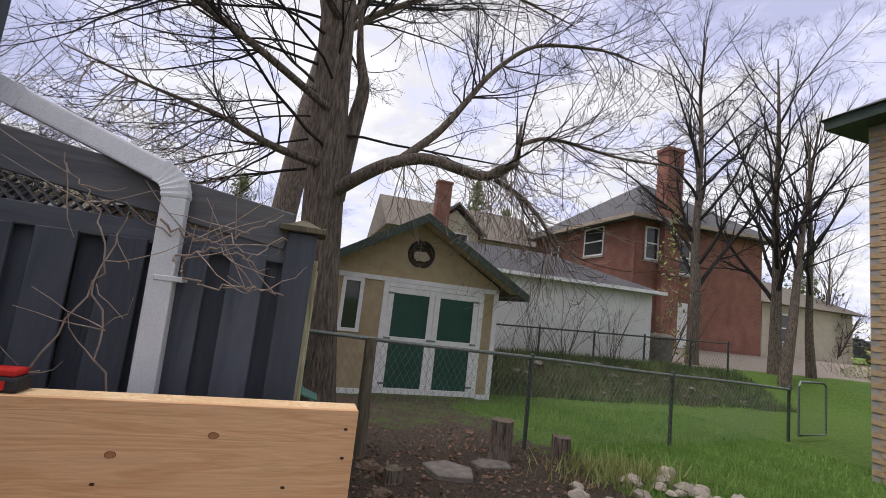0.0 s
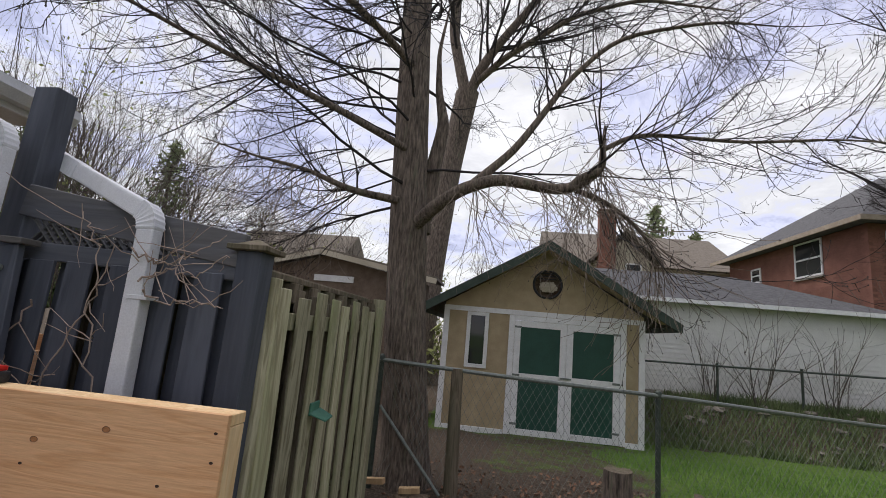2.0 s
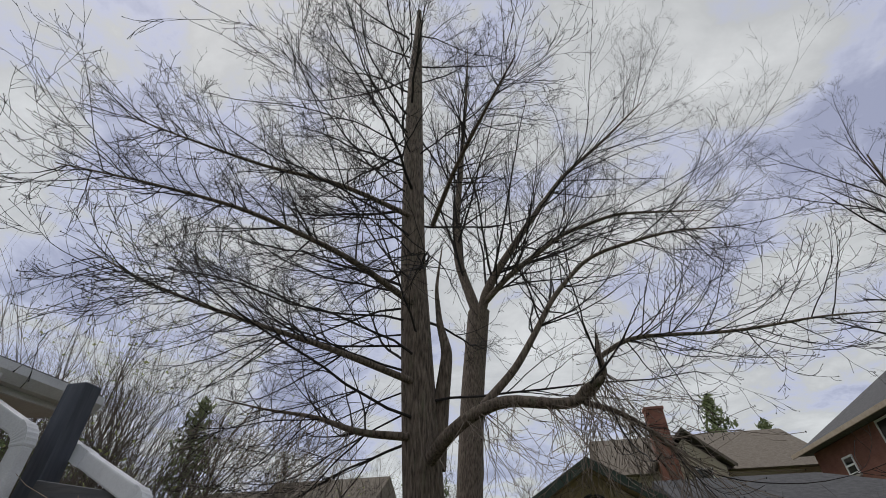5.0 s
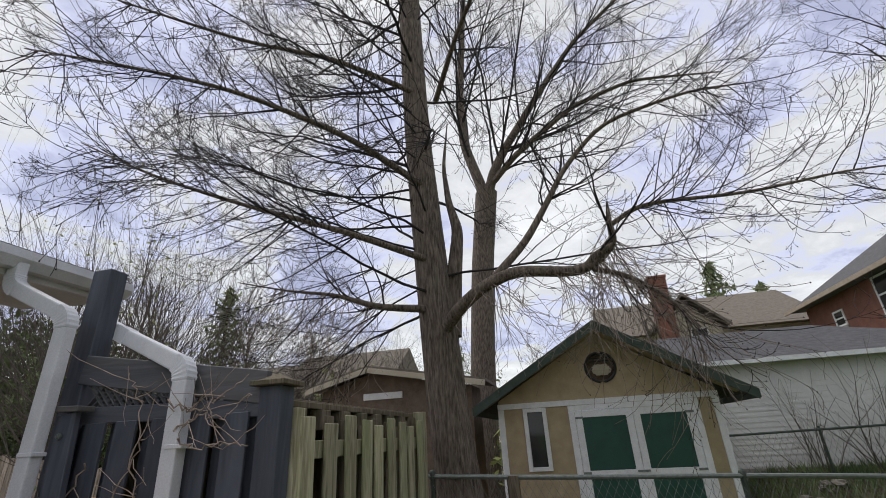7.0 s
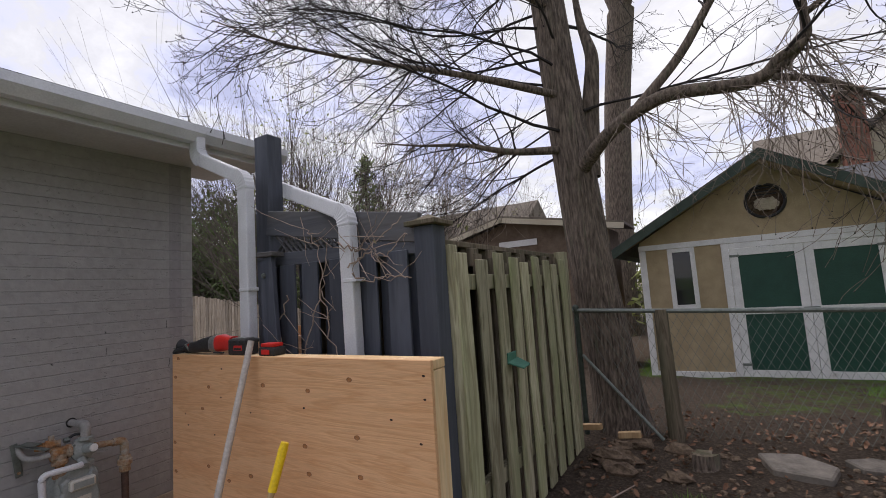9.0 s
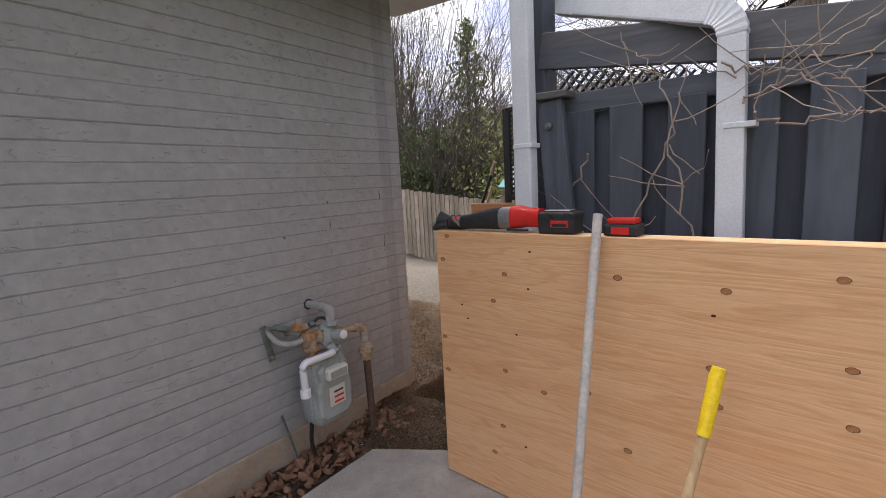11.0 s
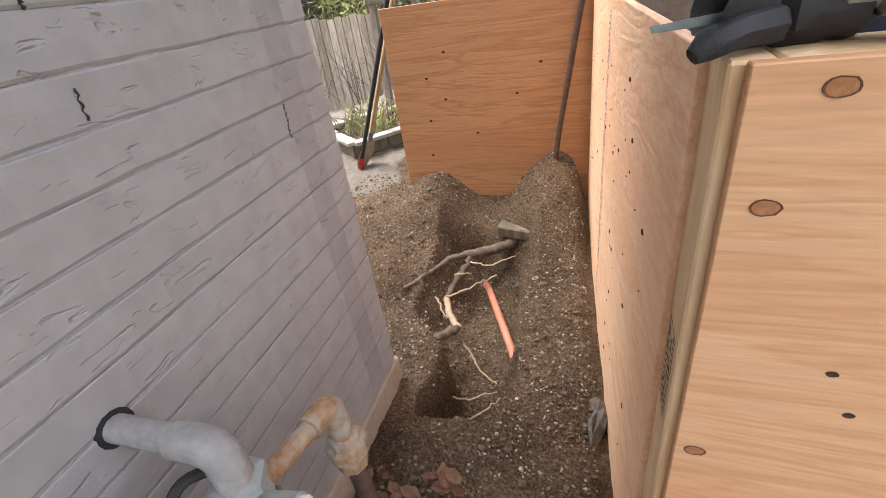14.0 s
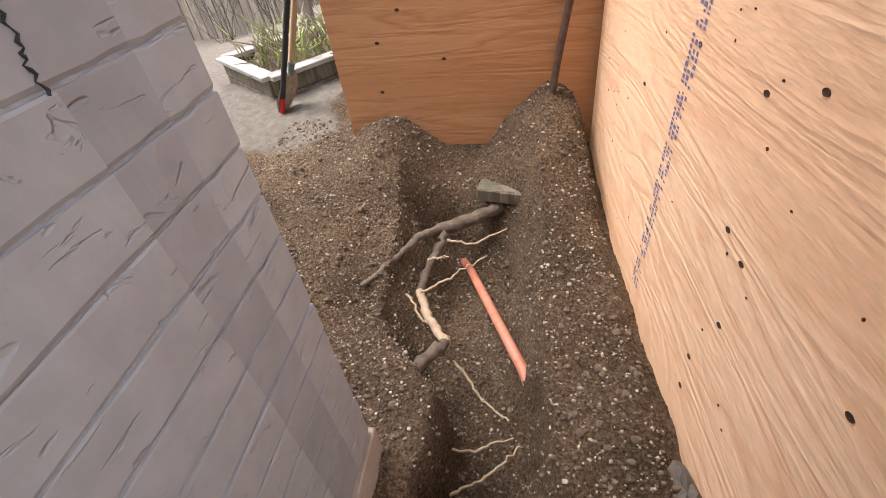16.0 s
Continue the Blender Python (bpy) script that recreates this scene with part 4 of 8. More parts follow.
old = [board_mesh("picket", FENCE_OLD, 0.138, h, 0.018, 40 + s, 0.004) for s, h in enumerate((1.66, 1.63, 1.68))]
# rear pickets take a darker wood: the shade in the gaps put into colour
shade_old = [board_mesh("picket", POST_WOOD, 0.108, h, 0.018, 50 + s, 0.004) for s, h in enumerate((1.66, 1.63, 1.68))]
for k in range(9):
    y = 0.66 + 0.232 * k
    tilt = Matrix.Rotation(math.pi / 2, 4, "Z") @ Matrix.Rotation(radians((k * 37 % 7 - 3) * 0.35), 4, "Y")
    piece("picket", old[k % 3], picket, Matrix.Translation((px(y) + 0.035, y, 0.0)) @ tilt)
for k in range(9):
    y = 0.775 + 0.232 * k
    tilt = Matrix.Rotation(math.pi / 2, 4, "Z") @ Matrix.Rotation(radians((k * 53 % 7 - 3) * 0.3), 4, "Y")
    piece("picket", shade_old[(k + 1) % 3], picket, Matrix.Translation((px(y) - 0.055, y, 0.0)) @ tilt)
for z in (0.35, 1.5):
    part("rail", Mesh().span((1.60, 0.52, z - 0.045), (1.655, 2.72, z + 0.045)), FENCE_OLD, picket, bevel=0.004)
part("post", Mesh().span((1.585, 0.525, -0.2), (1.675, 0.60, 1.70)), FENCE_OLD, picket, bevel=0.004)
part("post", Mesh().span((1.565, 2.66, -0.2), (1.665, 2.76, 1.76)), FENCE_OLD, picket, bevel=0.004)
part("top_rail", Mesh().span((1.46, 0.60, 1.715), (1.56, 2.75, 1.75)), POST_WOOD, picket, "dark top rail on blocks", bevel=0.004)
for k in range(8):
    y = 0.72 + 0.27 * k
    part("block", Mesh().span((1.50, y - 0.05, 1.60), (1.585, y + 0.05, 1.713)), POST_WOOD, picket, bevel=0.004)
# added, assumed enclosure: its boards keep light out of the picket gaps
shelter = thing("lean_to", (1.0, 1.7, 0.0), "assumed low dark lean-to roofed with weathered boards behind the pickets", "lean-to")
for k in range(9):
    part("roof_board", Mesh().span((0.47, 0.60 + 0.24 * k, 1.752), (1.455, 0.832 + 0.24 * k, 1.775)), POST_WOOD, shelter, bevel=0.003)
for k in range(9):
    part("back_board", Mesh().span((0.47, 0.60 + 0.24 * k, -0.05), (0.49, 0.832 + 0.24 * k, 1.75)), POST_WOOD, shelter, bevel=0.003)
part("end_wall", Mesh().span((0.492, 2.74, -0.05), (1.56, 2.76, 1.75)), POST_WOOD, shelter, bevel=0.003)
clip = thing("green_bracket", (1.70, 1.18, 1.0), "small green plastic bracket on the picket fence", "bracket")
part("plate", Mesh().span((1.686, 1.12, 0.98), (1.698, 1.25, 1.05)), GREEN_PLASTIC, clip, bevel=0.003)
part("tray", Mesh().add([(1.699, 1.10, 0.99), (1.699, 1.26, 1.0), (1.79, 1.24, 0.965), (1.79, 1.13, 0.955), (1.699, 1.10, 1.0), (1.699, 1.26, 1.01), (1.79, 1.24, 0.975), (1.79, 1.13, 0.965)],
     [(3, 2, 1, 0), (4, 5, 6, 7), (0, 1, 5, 4), (1, 2, 6, 5), (2, 3, 7, 6), (3, 0, 4, 7)]), GREEN_PLASTIC, clip, bevel=0.002)


# ---- bare vines on the slate fence ----
def vine(pts, r, seed, twigs=6):
    rng = np.random.default_rng(seed)
    m = Mesh()
    p = np.array(pts, float)
    t = np.linspace(0, len(p) - 1, 5 * len(p))
    q = np.stack([np.interp(t, range(len(p)), p[:, k]) for k in range(3)], 1) + rng.normal(0, 0.008, (len(t), 3))
    m.tube(q, np.linspace(r, r * 0.5, len(q)), 5)
    for _ in range(twigs):
        a = q[rng.integers(2, len(q) - 1)]
        d = np.array((rng.normal(0, 1), rng.uniform(-0.5, 0.2), rng.normal(0.1, 0.7)))
        d /= np.linalg.norm(d)
        length = rng.uniform(0.12, 0.34)
        s = [a + d * length * u + np.array((0, 0, 0.05 * u * u)) + rng.normal(0, 0.006, 3) for u in np.linspace(0, 1, 5)]
        m.tube(s, np.linspace(r * 0.6, r * 0.25, 5), 4)
    return m


vines = thing("dry_vine", (0.8, 0.38, 0.0), "leafless tangled vine stems climbing the slate fence", "vine")
for k, pts in enumerate(([(0.58, 0.36, 0.6), (0.72, 0.33, 1.0), (0.86, 0.33, 1.35), (0.95, 0.34, 1.6), (0.85, 0.36, 1.8), (0.72, 0.38, 1.95)],
                         [(1.25, 0.36, 0.5), (1.02, 0.34, 1.15), (0.92, 0.33, 1.5), (0.98, 0.35, 1.78)],
                         [(1.16, 0.31, 1.62), (1.28, 0.32, 1.68), (1.42, 0.33, 1.66), (1.54, 0.34, 1.76)],
                         [(1.18, 0.32, 1.58), (1.30, 0.31, 1.53), (1.45, 0.31, 1.55), (1.58, 0.32, 1.53)],
                         [(1.10, 0.31, 1.75), (1.22, 0.32, 1.70), (1.36, 0.32, 1.74), (1.50, 0.34, 1.85)],
                         [(0.60, 0.38, 1.5), (0.50, 0.36, 1.3), (0.62, 0.36, 1.1), (0.80, 0.35, 1.18)])):
    part("stem", vine(pts, 0.0048, k, 7), VINE, vines, smooth=True)

# ---- gas meter set on the house wall ----
gas = thing("gas_meter", tuple(on_wall(0.85, 0.15, 0.25)), "grey domestic gas meter with rusty fittings on the brick wall", "gas meter")


def wl_pts(rows):
    return [tuple(on_wall(u, o, z)) for u, o, z in rows]


def bent(rows, r, sides=10):
    """A pipe through the given wall points with rounded bends."""
    p = [Vector(on_wall(u, o, z)) for u, o, z in rows]
    run = [p[0]]
    for a, b, c in zip(p, p[1:], p[2:]):
        k = min(0.035, 0.45 * (a - b).length, 0.45 * (c - b).length)
        q0, q1 = b + (a - b).normalized() * k, b + (c - b).normalized() * k
        run += [q0.lerp(b, t).lerp(b.lerp(q1, t), t) for t in np.linspace(0, 1, 5)]
    run.append(p[-1])
    return Mesh().tube(run, r, sides)


def smooth_curve(pts, k=6):
    """A softened run through points."""
    p = np.array([tuple(q) for q in pts], float)
    t = np.linspace(0, len(p) - 1, k * (len(p) - 1) + 1)
    q = np.stack([np.interp(t, range(len(p)), p[:, c]) for c in range(3)], 1)
    for _ in range(4):
        q[1:-1] = (q[:-2] + 2 * q[1:-1] + q[2:]) / 4
    return q


# case of the meter: a rounded box with a bulged, ribbed front
def meter_case():
    m = Mesh()
    prof = [(0.0, 0.80), (0.03, 0.98), (0.10, 1.0), (0.22, 1.0), (0.30, 0.96), (0.335, 0.82), (0.35, 0.55)]
    n = 16
    v, f = [], []
    for h, s in prof:
        for k in range(n):
            a = k * math.tau / n
            cu, co = math.cos(a), math.sin(a)
            e = 0.42
            v.append(tuple(on_wall(0.855 + 0.118 * s * math.copysign(abs(cu) ** e, cu), 0.150 + 0.078 * s * math.copysign(abs(co) ** e, co), 0.20 + h)))
    r = len(prof)
    f = [(i * n + j, i * n + (j + 1) % n, (i + 1) * n + (j + 1) % n, (i + 1) * n + j) for i in range(r - 1) for j in range(n)]
    return m.add(v, f + [tuple(range(n))[::-1], tuple(range((r - 1) * n, r * n))])


part("case", meter_case(), METER_GREY, gas, "dented grey enamel case", smooth=True)
# front plate with its scalloped flange
m = Mesh()
out_line = [(0.735, 0.24), (0.775, 0.205), (0.93, 0.205), (0.972, 0.24), (0.978, 0.40), (0.955, 0.46), (0.965, 0.52), (0.93, 0.55), (0.90, 0.525), (0.81, 0.525), (0.785, 0.55), (0.745, 0.52), (0.755, 0.46), (0.732, 0.40)]
n = len(out_line)
rows = [(0.165, 1.0), (0.182, 1.0), (0.190, 0.93), (0.235, 0.86), (0.243, 0.78)]
m.add([tuple(on_wall(0.855 + (u - 0.855) * k, o, 0.375 + (z - 0.375) * k)) for o, k in rows for u, z in out_line],
      [(i * n + j, i * n + (j + 1) % n, (i + 1) * n + (j + 1) % n, (i + 1) * n + j) for i in range(len(rows) - 1) for j in range(n)] + [tuple(range(n))[::-1], tuple(range((len(rows) - 1) * n, len(rows) * n))])
part("front_plate", m, METER_GREY, gas, "scalloped front plate", bevel=0.003)
part("index_box", wall_box(0.785, 0.915, 0.2, 0.272, 0.445, 0.505), LABEL_PALE, gas, "beige index cover", bevel=0.008)
part("index_window", wall_box(0.80, 0.90, 0.2725, 0.275, 0.458, 0.492), METER_GREY, gas, "dull index window")
part("rating_plate", wall_box(0.80, 0.90, 0.2435, 0.2455, 0.30, 0.40), LABEL_PALE, gas, "pale rating plate with red bars")
for z in (0.31, 0.338, 0.366):
    part("bar", wall_box(0.812, 0.872, 0.2456, 0.2462, z, z + 0.011), PIPE_BROWN if z > 0.36 else RED_TOOL, gas)
for u in (0.752, 0.958):
    for z in (0.25, 0.36, 0.515):
        part("screw", Mesh().lathe(on_wall(u, 0.183, z), OUT, ((0, 0.009), (0.010, 0.009), (0.013, 0.005)), 6), METER_GREY, gas)
# service pipe, elbow and regulator
part("service_pipe", bent(((0.805, -0.02, 0.79), (0.805, 0.13, 0.79)), 0.021, 14), PIPE_GREY, gas, "grey pipe leaving the wall", smooth=True)
part("pipe_hole", Mesh().lathe(on_wall(0.805, -0.006, 0.79), OUT, ((0, 0.031), (0.0085, 0.030)), 14), BLACK_RUBBER, gas, "dark gap round the pipe")
part("elbow", bent(((0.805, 0.115, 0.79), (0.805, 0.185, 0.79), (0.808, 0.187, 0.722)), 0.027, 14), PIPE_GREY, gas, "cast grey elbow", smooth=True)
part("flange", Mesh().lathe(on_wall(0.808, 0.187, 0.725), (0, 0, -1), ((0, 0.030), (0.004, 0.043), (0.018, 0.043), (0.022, 0.030)), 6), METER_GREY, gas)
FACE = (OUT * 0.96 + ALONG * -0.1 + Vector((0, 0, 0.12))).normalized()
reg = part("regulator", Mesh().lathe(on_wall(0.815, 0.175, 0.652), FACE, ((-0.05, 0.02), (-0.045, 0.045), (-0.012, 0.060), (-0.010, 0.070), (0.010, 0.070), (0.012, 0.058), (0.03, 0.040), (0.032, 0.027), (0.098, 0.026), (0.10, 0.022)), 28), METER_GREY, gas, "round diaphragm regulator", smooth=True)
part("cap", Mesh().lathe(on_wall(0.815, 0.175, 0.652) + FACE * 0.1, FACE, ((0, 0.022), (0.008, 0.022), (0.010, 0.016)), 16), TRIM, reg, "white regulator cap")
side_v = FACE.cross(Vector((0, 0, 1))).normalized()
for k in range(8):
    a = k * math.tau / 8 + 0.2
    c = on_wall(0.815, 0.175, 0.652) + (side_v * math.cos(a) + FACE.cross(side_v) * math.sin(a)) * 0.063 + FACE * 0.0101
    part("screw", Mesh().lathe(c, FACE, ((0, 0.0065), (0.006, 0.0065), (0.008, 0.003)), 6), GALV, reg)
part("vent_boss", Mesh().lathe(on_wall(0.835, 0.20, 0.60), (OUT * 0.7 + Vector((0, 0, -0.7))), ((0, 0.024), (0.03, 0.022), (0.034, 0.028), (0.05, 0.028), (0.053, 0.018)), 12), METER_GREY, gas, smooth=True)
part("lower_flange", Mesh().lathe(on_wall(0.80, 0.19, 0.59), (0, 0, -1), ((0, 0.022), (0.01, 0.036), (0.03, 0.036), (0.034, 0.024), (0.07, 0.024)), 8), METER_GREY, gas)
# outlet to the brown riser
part("outlet_pipe", bent(((0.775, 0.18, 0.655), (0.645, 0.198, 0.640)), 0.0185, 12), PIPE_RUST, gas, "rust-flecked outlet pipe", smooth=True)
part("outlet_elbow", bent(((0.665, 0.196, 0.643), (0.598, 0.20, 0.637), (0.597, 0.20, 0.565)), 0.0245, 12), PIPE_RUST, gas, "tan cast elbow", smooth=True)
part("nipple", bent(((0.597, 0.20, 0.575), (0.595, 0.20, 0.52)), 0.021, 12), PIPE_RUST, gas, smooth=True)
part("union", Mesh().lathe(on_wall(0.595, 0.20, 0.545), (0, 0, -1), ((0, 0.026), (0.004, 0.034), (0.022, 0.034), (0.026, 0.044), (0.056, 0.044), (0.060, 0.034), (0.098, 0.034), (0.102, 0.026)), 8), PIPE_RUST, gas, "tan hexagonal pipe union", bevel=0.002)
part("riser", bent(((0.595, 0.20, 0.45), (0.588, 0.20, 0.2), (0.578, 0.20, -0.15)), 0.0205, 12), PIPE_BROWN, gas, "dark brown steel riser", smooth=True)
part("collar", Mesh().lathe(on_wall(0.583, 0.20, 0.03), (0, 0, -1), ((0, 0.023), (0.004, 0.032), (0.05, 0.034), (0.055, 0.028)), 12), PIPE_BROWN, gas, smooth=True)
# rusty tee down into the case, shut-off valve and vent tube
part("tee", Mesh().lathe(on_wall(0.928, 0.17, 0.690), (0, 0, -1), ((-0.005, 0.028), (0.0, 0.038), (0.028, 0.038), (0.032, 0.033), (0.065, 0.033), (0.068, 0.040), (0.092, 0.040), (0.096, 0.024), (0.135, 0.024), (0.137, 0.036), (0.165, 0.036)), 10), RUST_ORANGE, gas, "orange-rusted cast tee", bevel=0.002)
part("tee_branch", Mesh().lathe(on_wall(0.93, 0.17, 0.662), tuple(-ALONG), ((-0.045, 0.022), (-0.042, 0.037), (-0.02, 0.037), (-0.016, 0.03), (0.03, 0.03), (0.034, 0.040), (0.052, 0.040), (0.055, 0.022), (0.075, 0.022)), 10), RUST_ORANGE, gas, bevel=0.002)
part("valve", Mesh().lathe(on_wall(0.93, 0.105, 0.705), tuple(ALONG + OUT * -0.35), ((-0.03, 0.016), (-0.028, 0.024), (-0.005, 0.024), (0.0, 0.030), (0.04, 0.032), (0.044, 0.024), (0.07, 0.022), (0.09, 0.018)), 8), RUST_ORANGE, gas, "rusty shut-off valve", bevel=0.002)
part("valve_key", Mesh().beam(on_wall(0.945, 0.10, 0.725), on_wall(0.945, 0.10, 0.76), 0.012, 0.03), PIPE_RUST, gas, bevel=0.003)
part("tube_nut", Mesh().lathe(on_wall(0.89, 0.115, 0.715), tuple(-ALONG), ((0, 0.013), (0.004, 0.017), (0.028, 0.017), (0.032, 0.011)), 6), GALV, gas, "bright tube nut")
part("vent_tube", bent(((0.875, 0.118, 0.717), (0.835, 0.122, 0.742), (0.80, 0.15, 0.728), (0.795, 0.17, 0.70)), 0.0085, 8), BLACK_RUBBER, gas, "thin black vent tube", smooth=True)
# pale by-pass pipe before the case
part("bypass_pipe", bent(((0.83, 0.205, 0.575), (0.855, 0.245, 0.578), (1.045, 0.25, 0.585), (1.03, 0.235, 0.43)), 0.0175, 12), WHITE_METAL, gas, "pale grey bent by-pass pipe", smooth=True)
part("end_cap", Mesh().lathe(on_wall(1.032, 0.236, 0.45), (0, 0, -1), ((0, 0.02), (0.003, 0.0255), (0.04, 0.0255), (0.046, 0.018)), 14), WHITE_METAL, gas, "pale end cap", smooth=True)
# wall bracket with its locking bar
part("bracket_bar", Mesh().beam(on_wall(1.075, 0.02, 0.735), on_wall(0.985, 0.165, 0.700), 0.036, 0.007), GALV, gas, "steel bracket bar", bevel=0.002)
part("bracket_plate", Mesh().beam(on_wall(1.055, 0.045, 0.742), on_wall(1.01, 0.115, 0.727), 0.06, 0.006), GALV, gas, bevel=0.002)
part("bracket_arm", Mesh().tube(smooth_curve([on_wall(1.06, 0.0, 0.725), on_wall(1.075, 0.05, 0.70), on_wall(1.065, 0.10, 0.665), on_wall(1.02, 0.14, 0.655), on_wall(0.97, 0.165, 0.665)]), 0.0155, 10), PIPE_GREY, gas, "grey curved pipe", smooth=True)
part("bracket_leg", Mesh().beam(on_wall(1.085, 0.008, 0.745), on_wall(1.055, 0.012, 0.555), 0.034, 0.007, tuple(OUT)), GALV, gas, "steel bracket leg", bevel=0.002)
part("bracket_bolt", Mesh().lathe(on_wall(1.06, 0.015, 0.578), OUT, ((0, 0.009), (0.008, 0.009), (0.010, 0.005)), 6), PIPE_RUST, gas)
part("ground_tube", bent(((0.955, 0.15, 0.22), (0.95, 0.12, 0.10), (0.91, 0.10, -0.06)), 0.011, 8), BLACK_RUBBER, gas, "black buried tube", smooth=True)
stick = single("old_stake", Mesh().beam(on_wall(1.05, 0.03, 0.26), on_wall(1.0, 0.10, -0.08), 0.02, 0.008), GALV, "thin grey metal stake against the foundation", "stake", bevel=0.002)

# ---- tools on the boards ----
saw = thing("reciprocating_saw", (0.35, 0.04, H), "red and black cordless reciprocating saw lying on the plywood", "power saw")


def ellipsed(rows, n=20, y0=0.045):
    """A body along x: rows of x, centre z, half height, half depth."""
    m = Mesh()
    e = 0.75
    v = [(x, y0 + hy * math.copysign(abs(math.cos(k * math.tau / n)) ** e, math.cos(k * math.tau / n)), z + hz * math.copysign(abs(math.sin(k * math.tau / n)) ** e, math.sin(k * math.tau / n))) for x, z, hz, hy in rows for k in range(n)]
    r = len(rows)
    f = [(i * n + j, i * n + (j + 1) % n, (i + 1) * n + (j + 1) % n, (i + 1) * n + j) for i in range(r - 1) for j in range(n)]
    return m.add(v, f + [tuple(range(n))[::-1], tuple(range((r - 1) * n, r * n))])


part("boot", ellipsed(((0.150, H + 0.034, 0.026, 0.03), (0.155, H + 0.036, 0.032, 0.034), (0.20, H + 0.040, 0.033, 0.035), (0.26, H + 0.048, 0.040, 0.038), (0.33, H + 0.055, 0.046, 0.040), (0.36, H + 0.056, 0.047, 0.041))), BLACK_RUBBER, saw, "black rubber nose boot", smooth=True)
part("gear_housing", ellipsed(((0.361, H + 0.056, 0.045, 0.040), (0.40, H + 0.058, 0.046, 0.041), (0.415, H + 0.058, 0.045, 0.040))), GREY_METAL, saw, "grey gear housing", smooth=True)
part("body", ellipsed(((0.416, H + 0.060, 0.047, 0.041), (0.45, H + 0.062, 0.047, 0.04), (0.475, H + 0.062, 0.040, 0.036), (0.535, H + 0.058, 0.038, 0.034), (0.545, H + 0.058, 0.040, 0.036)), 16), RED_TOOL, saw, "red moulded body", smooth=True)
part("rail", Mesh().beam((0.40, 0.015, H + 0.012), (0.50, 0.01, H + 0.012), 0.012, 0.008), BLACK_RUBBER, saw, bevel=0.002)
bat = part("battery", Mesh().span((0.546, 0.004, H + 0.0005), (0.695, 0.09, H + 0.085)), BLACK_RUBBER, saw, "black slide-on battery pack", bevel=0.012, segments=3)
part("badge", Mesh().span((0.60, 0.0015, H + 0.026), (0.672, 0.0045, H + 0.052)), RED_TOOL, bat, "red badge panel", bevel=0.004)
part("badge_bar", Mesh().span((0.607, 0.0004, H + 0.029), (0.665, 0.0013, H + 0.040)), BLACK_RUBBER, bat)
part("top_plate", Mesh().span((0.57, 0.015, H + 0.0855), (0.675, 0.075, H + 0.091)), GREY_METAL, bat, "grey top plate", bevel=0.002)
for k in range(4):
    x = 0.556 + 0.040 * k
    part("rib", Mesh().span((x, 0.0, H + 0.062), (x + 0.022, 0.094, H + 0.081)), BLACK_RUBBER, bat, bevel=0.004)
part("shoe", Mesh().tube([(0.150, 0.02, H + 0.02), (0.118, 0.015, H + 0.055), (0.108, 0.045, H + 0.062), (0.118, 0.075, H + 0.055), (0.15, 0.07, H + 0.02)], 0.0055, 6), GALV, saw, "steel shoe", smooth=True)
part("clamp", Mesh().lathe((0.152, 0.045, H + 0.036), (-1, 0, 0), ((0, 0.018), (0.02, 0.018), (0.024, 0.012), (0.045, 0.011), (0.05, 0.006)), 12), GREY_METAL, saw)
part("blade", Mesh().add([(0.11, 0.0445, H + 0.030), (-0.04, 0.030, H + 0.024), (-0.042, 0.030, H + 0.030), (0.11, 0.0445, H + 0.044), (0.11, 0.046, H + 0.030), (-0.04, 0.0315, H + 0.024), (-0.042, 0.0315, H + 0.030), (0.11, 0.046, H + 0.044)],
     [(3, 2, 1, 0), (4, 5, 6, 7), (0, 1, 5, 4), (1, 2, 6, 5), (2, 3, 7, 6), (3, 0, 4, 7)]), GALV, saw, "thin steel blade")

glove = thing("work_glove", (0.08, 0.07, H), "crumpled black and red work glove hanging off the corner", "glove")
part("palm", Mesh().blob((0.085, 0.075, H + 0.030), (0.055, 0.045, 0.034), 0.22, 3, 8, 14), BLACK_RUBBER, glove, smooth=True)
part("cuff", Mesh().lathe((0.055, 0.06, H + 0.035), (-0.8, -0.2, 0.25), ((0, 0.026), (0.03, 0.031), (0.05, 0.036), (0.045, 0.030), (0.01, 0.022)), 14), BLACK_RUBBER, glove, smooth=True)
part("finger", Mesh().tube([(0.06, 0.045, H + 0.022), (0.03, 0.03, H + 0.020), (0.006, 0.018, H + 0.012), (-0.006, 0.012, H + 0.004)], (0.019, 0.017, 0.015, 0.008), 8), BLACK_RUBBER, glove, smooth=True)
part("back_patch", Mesh().blob((0.105, 0.05, H + 0.047), (0.030, 0.02, 0.015), 0.2, 8, 6, 10), RED_TOOL, glove, "red knuckle patch", smooth=True)

spare = thing("battery_pack", (0.86, 0.045, H), "red and black spare tool battery on the plywood edge", "battery")
part("shell", Mesh().span((0.80, 0.005, H), (0.92, 0.085, H + 0.042)), BLACK_RUBBER, spare, bevel=0.01, segments=2)
part("lid", Mesh().span((0.812, 0.012, H + 0.0425), (0.908, 0.078, H + 0.062)), RED_TOOL, spare, "red slide lid", bevel=0.006, segments=2)
part("badge", Mesh().span((0.83, 0.002, H + 0.008), (0.89, 0.0045, H + 0.032)), RED_TOOL, spare)

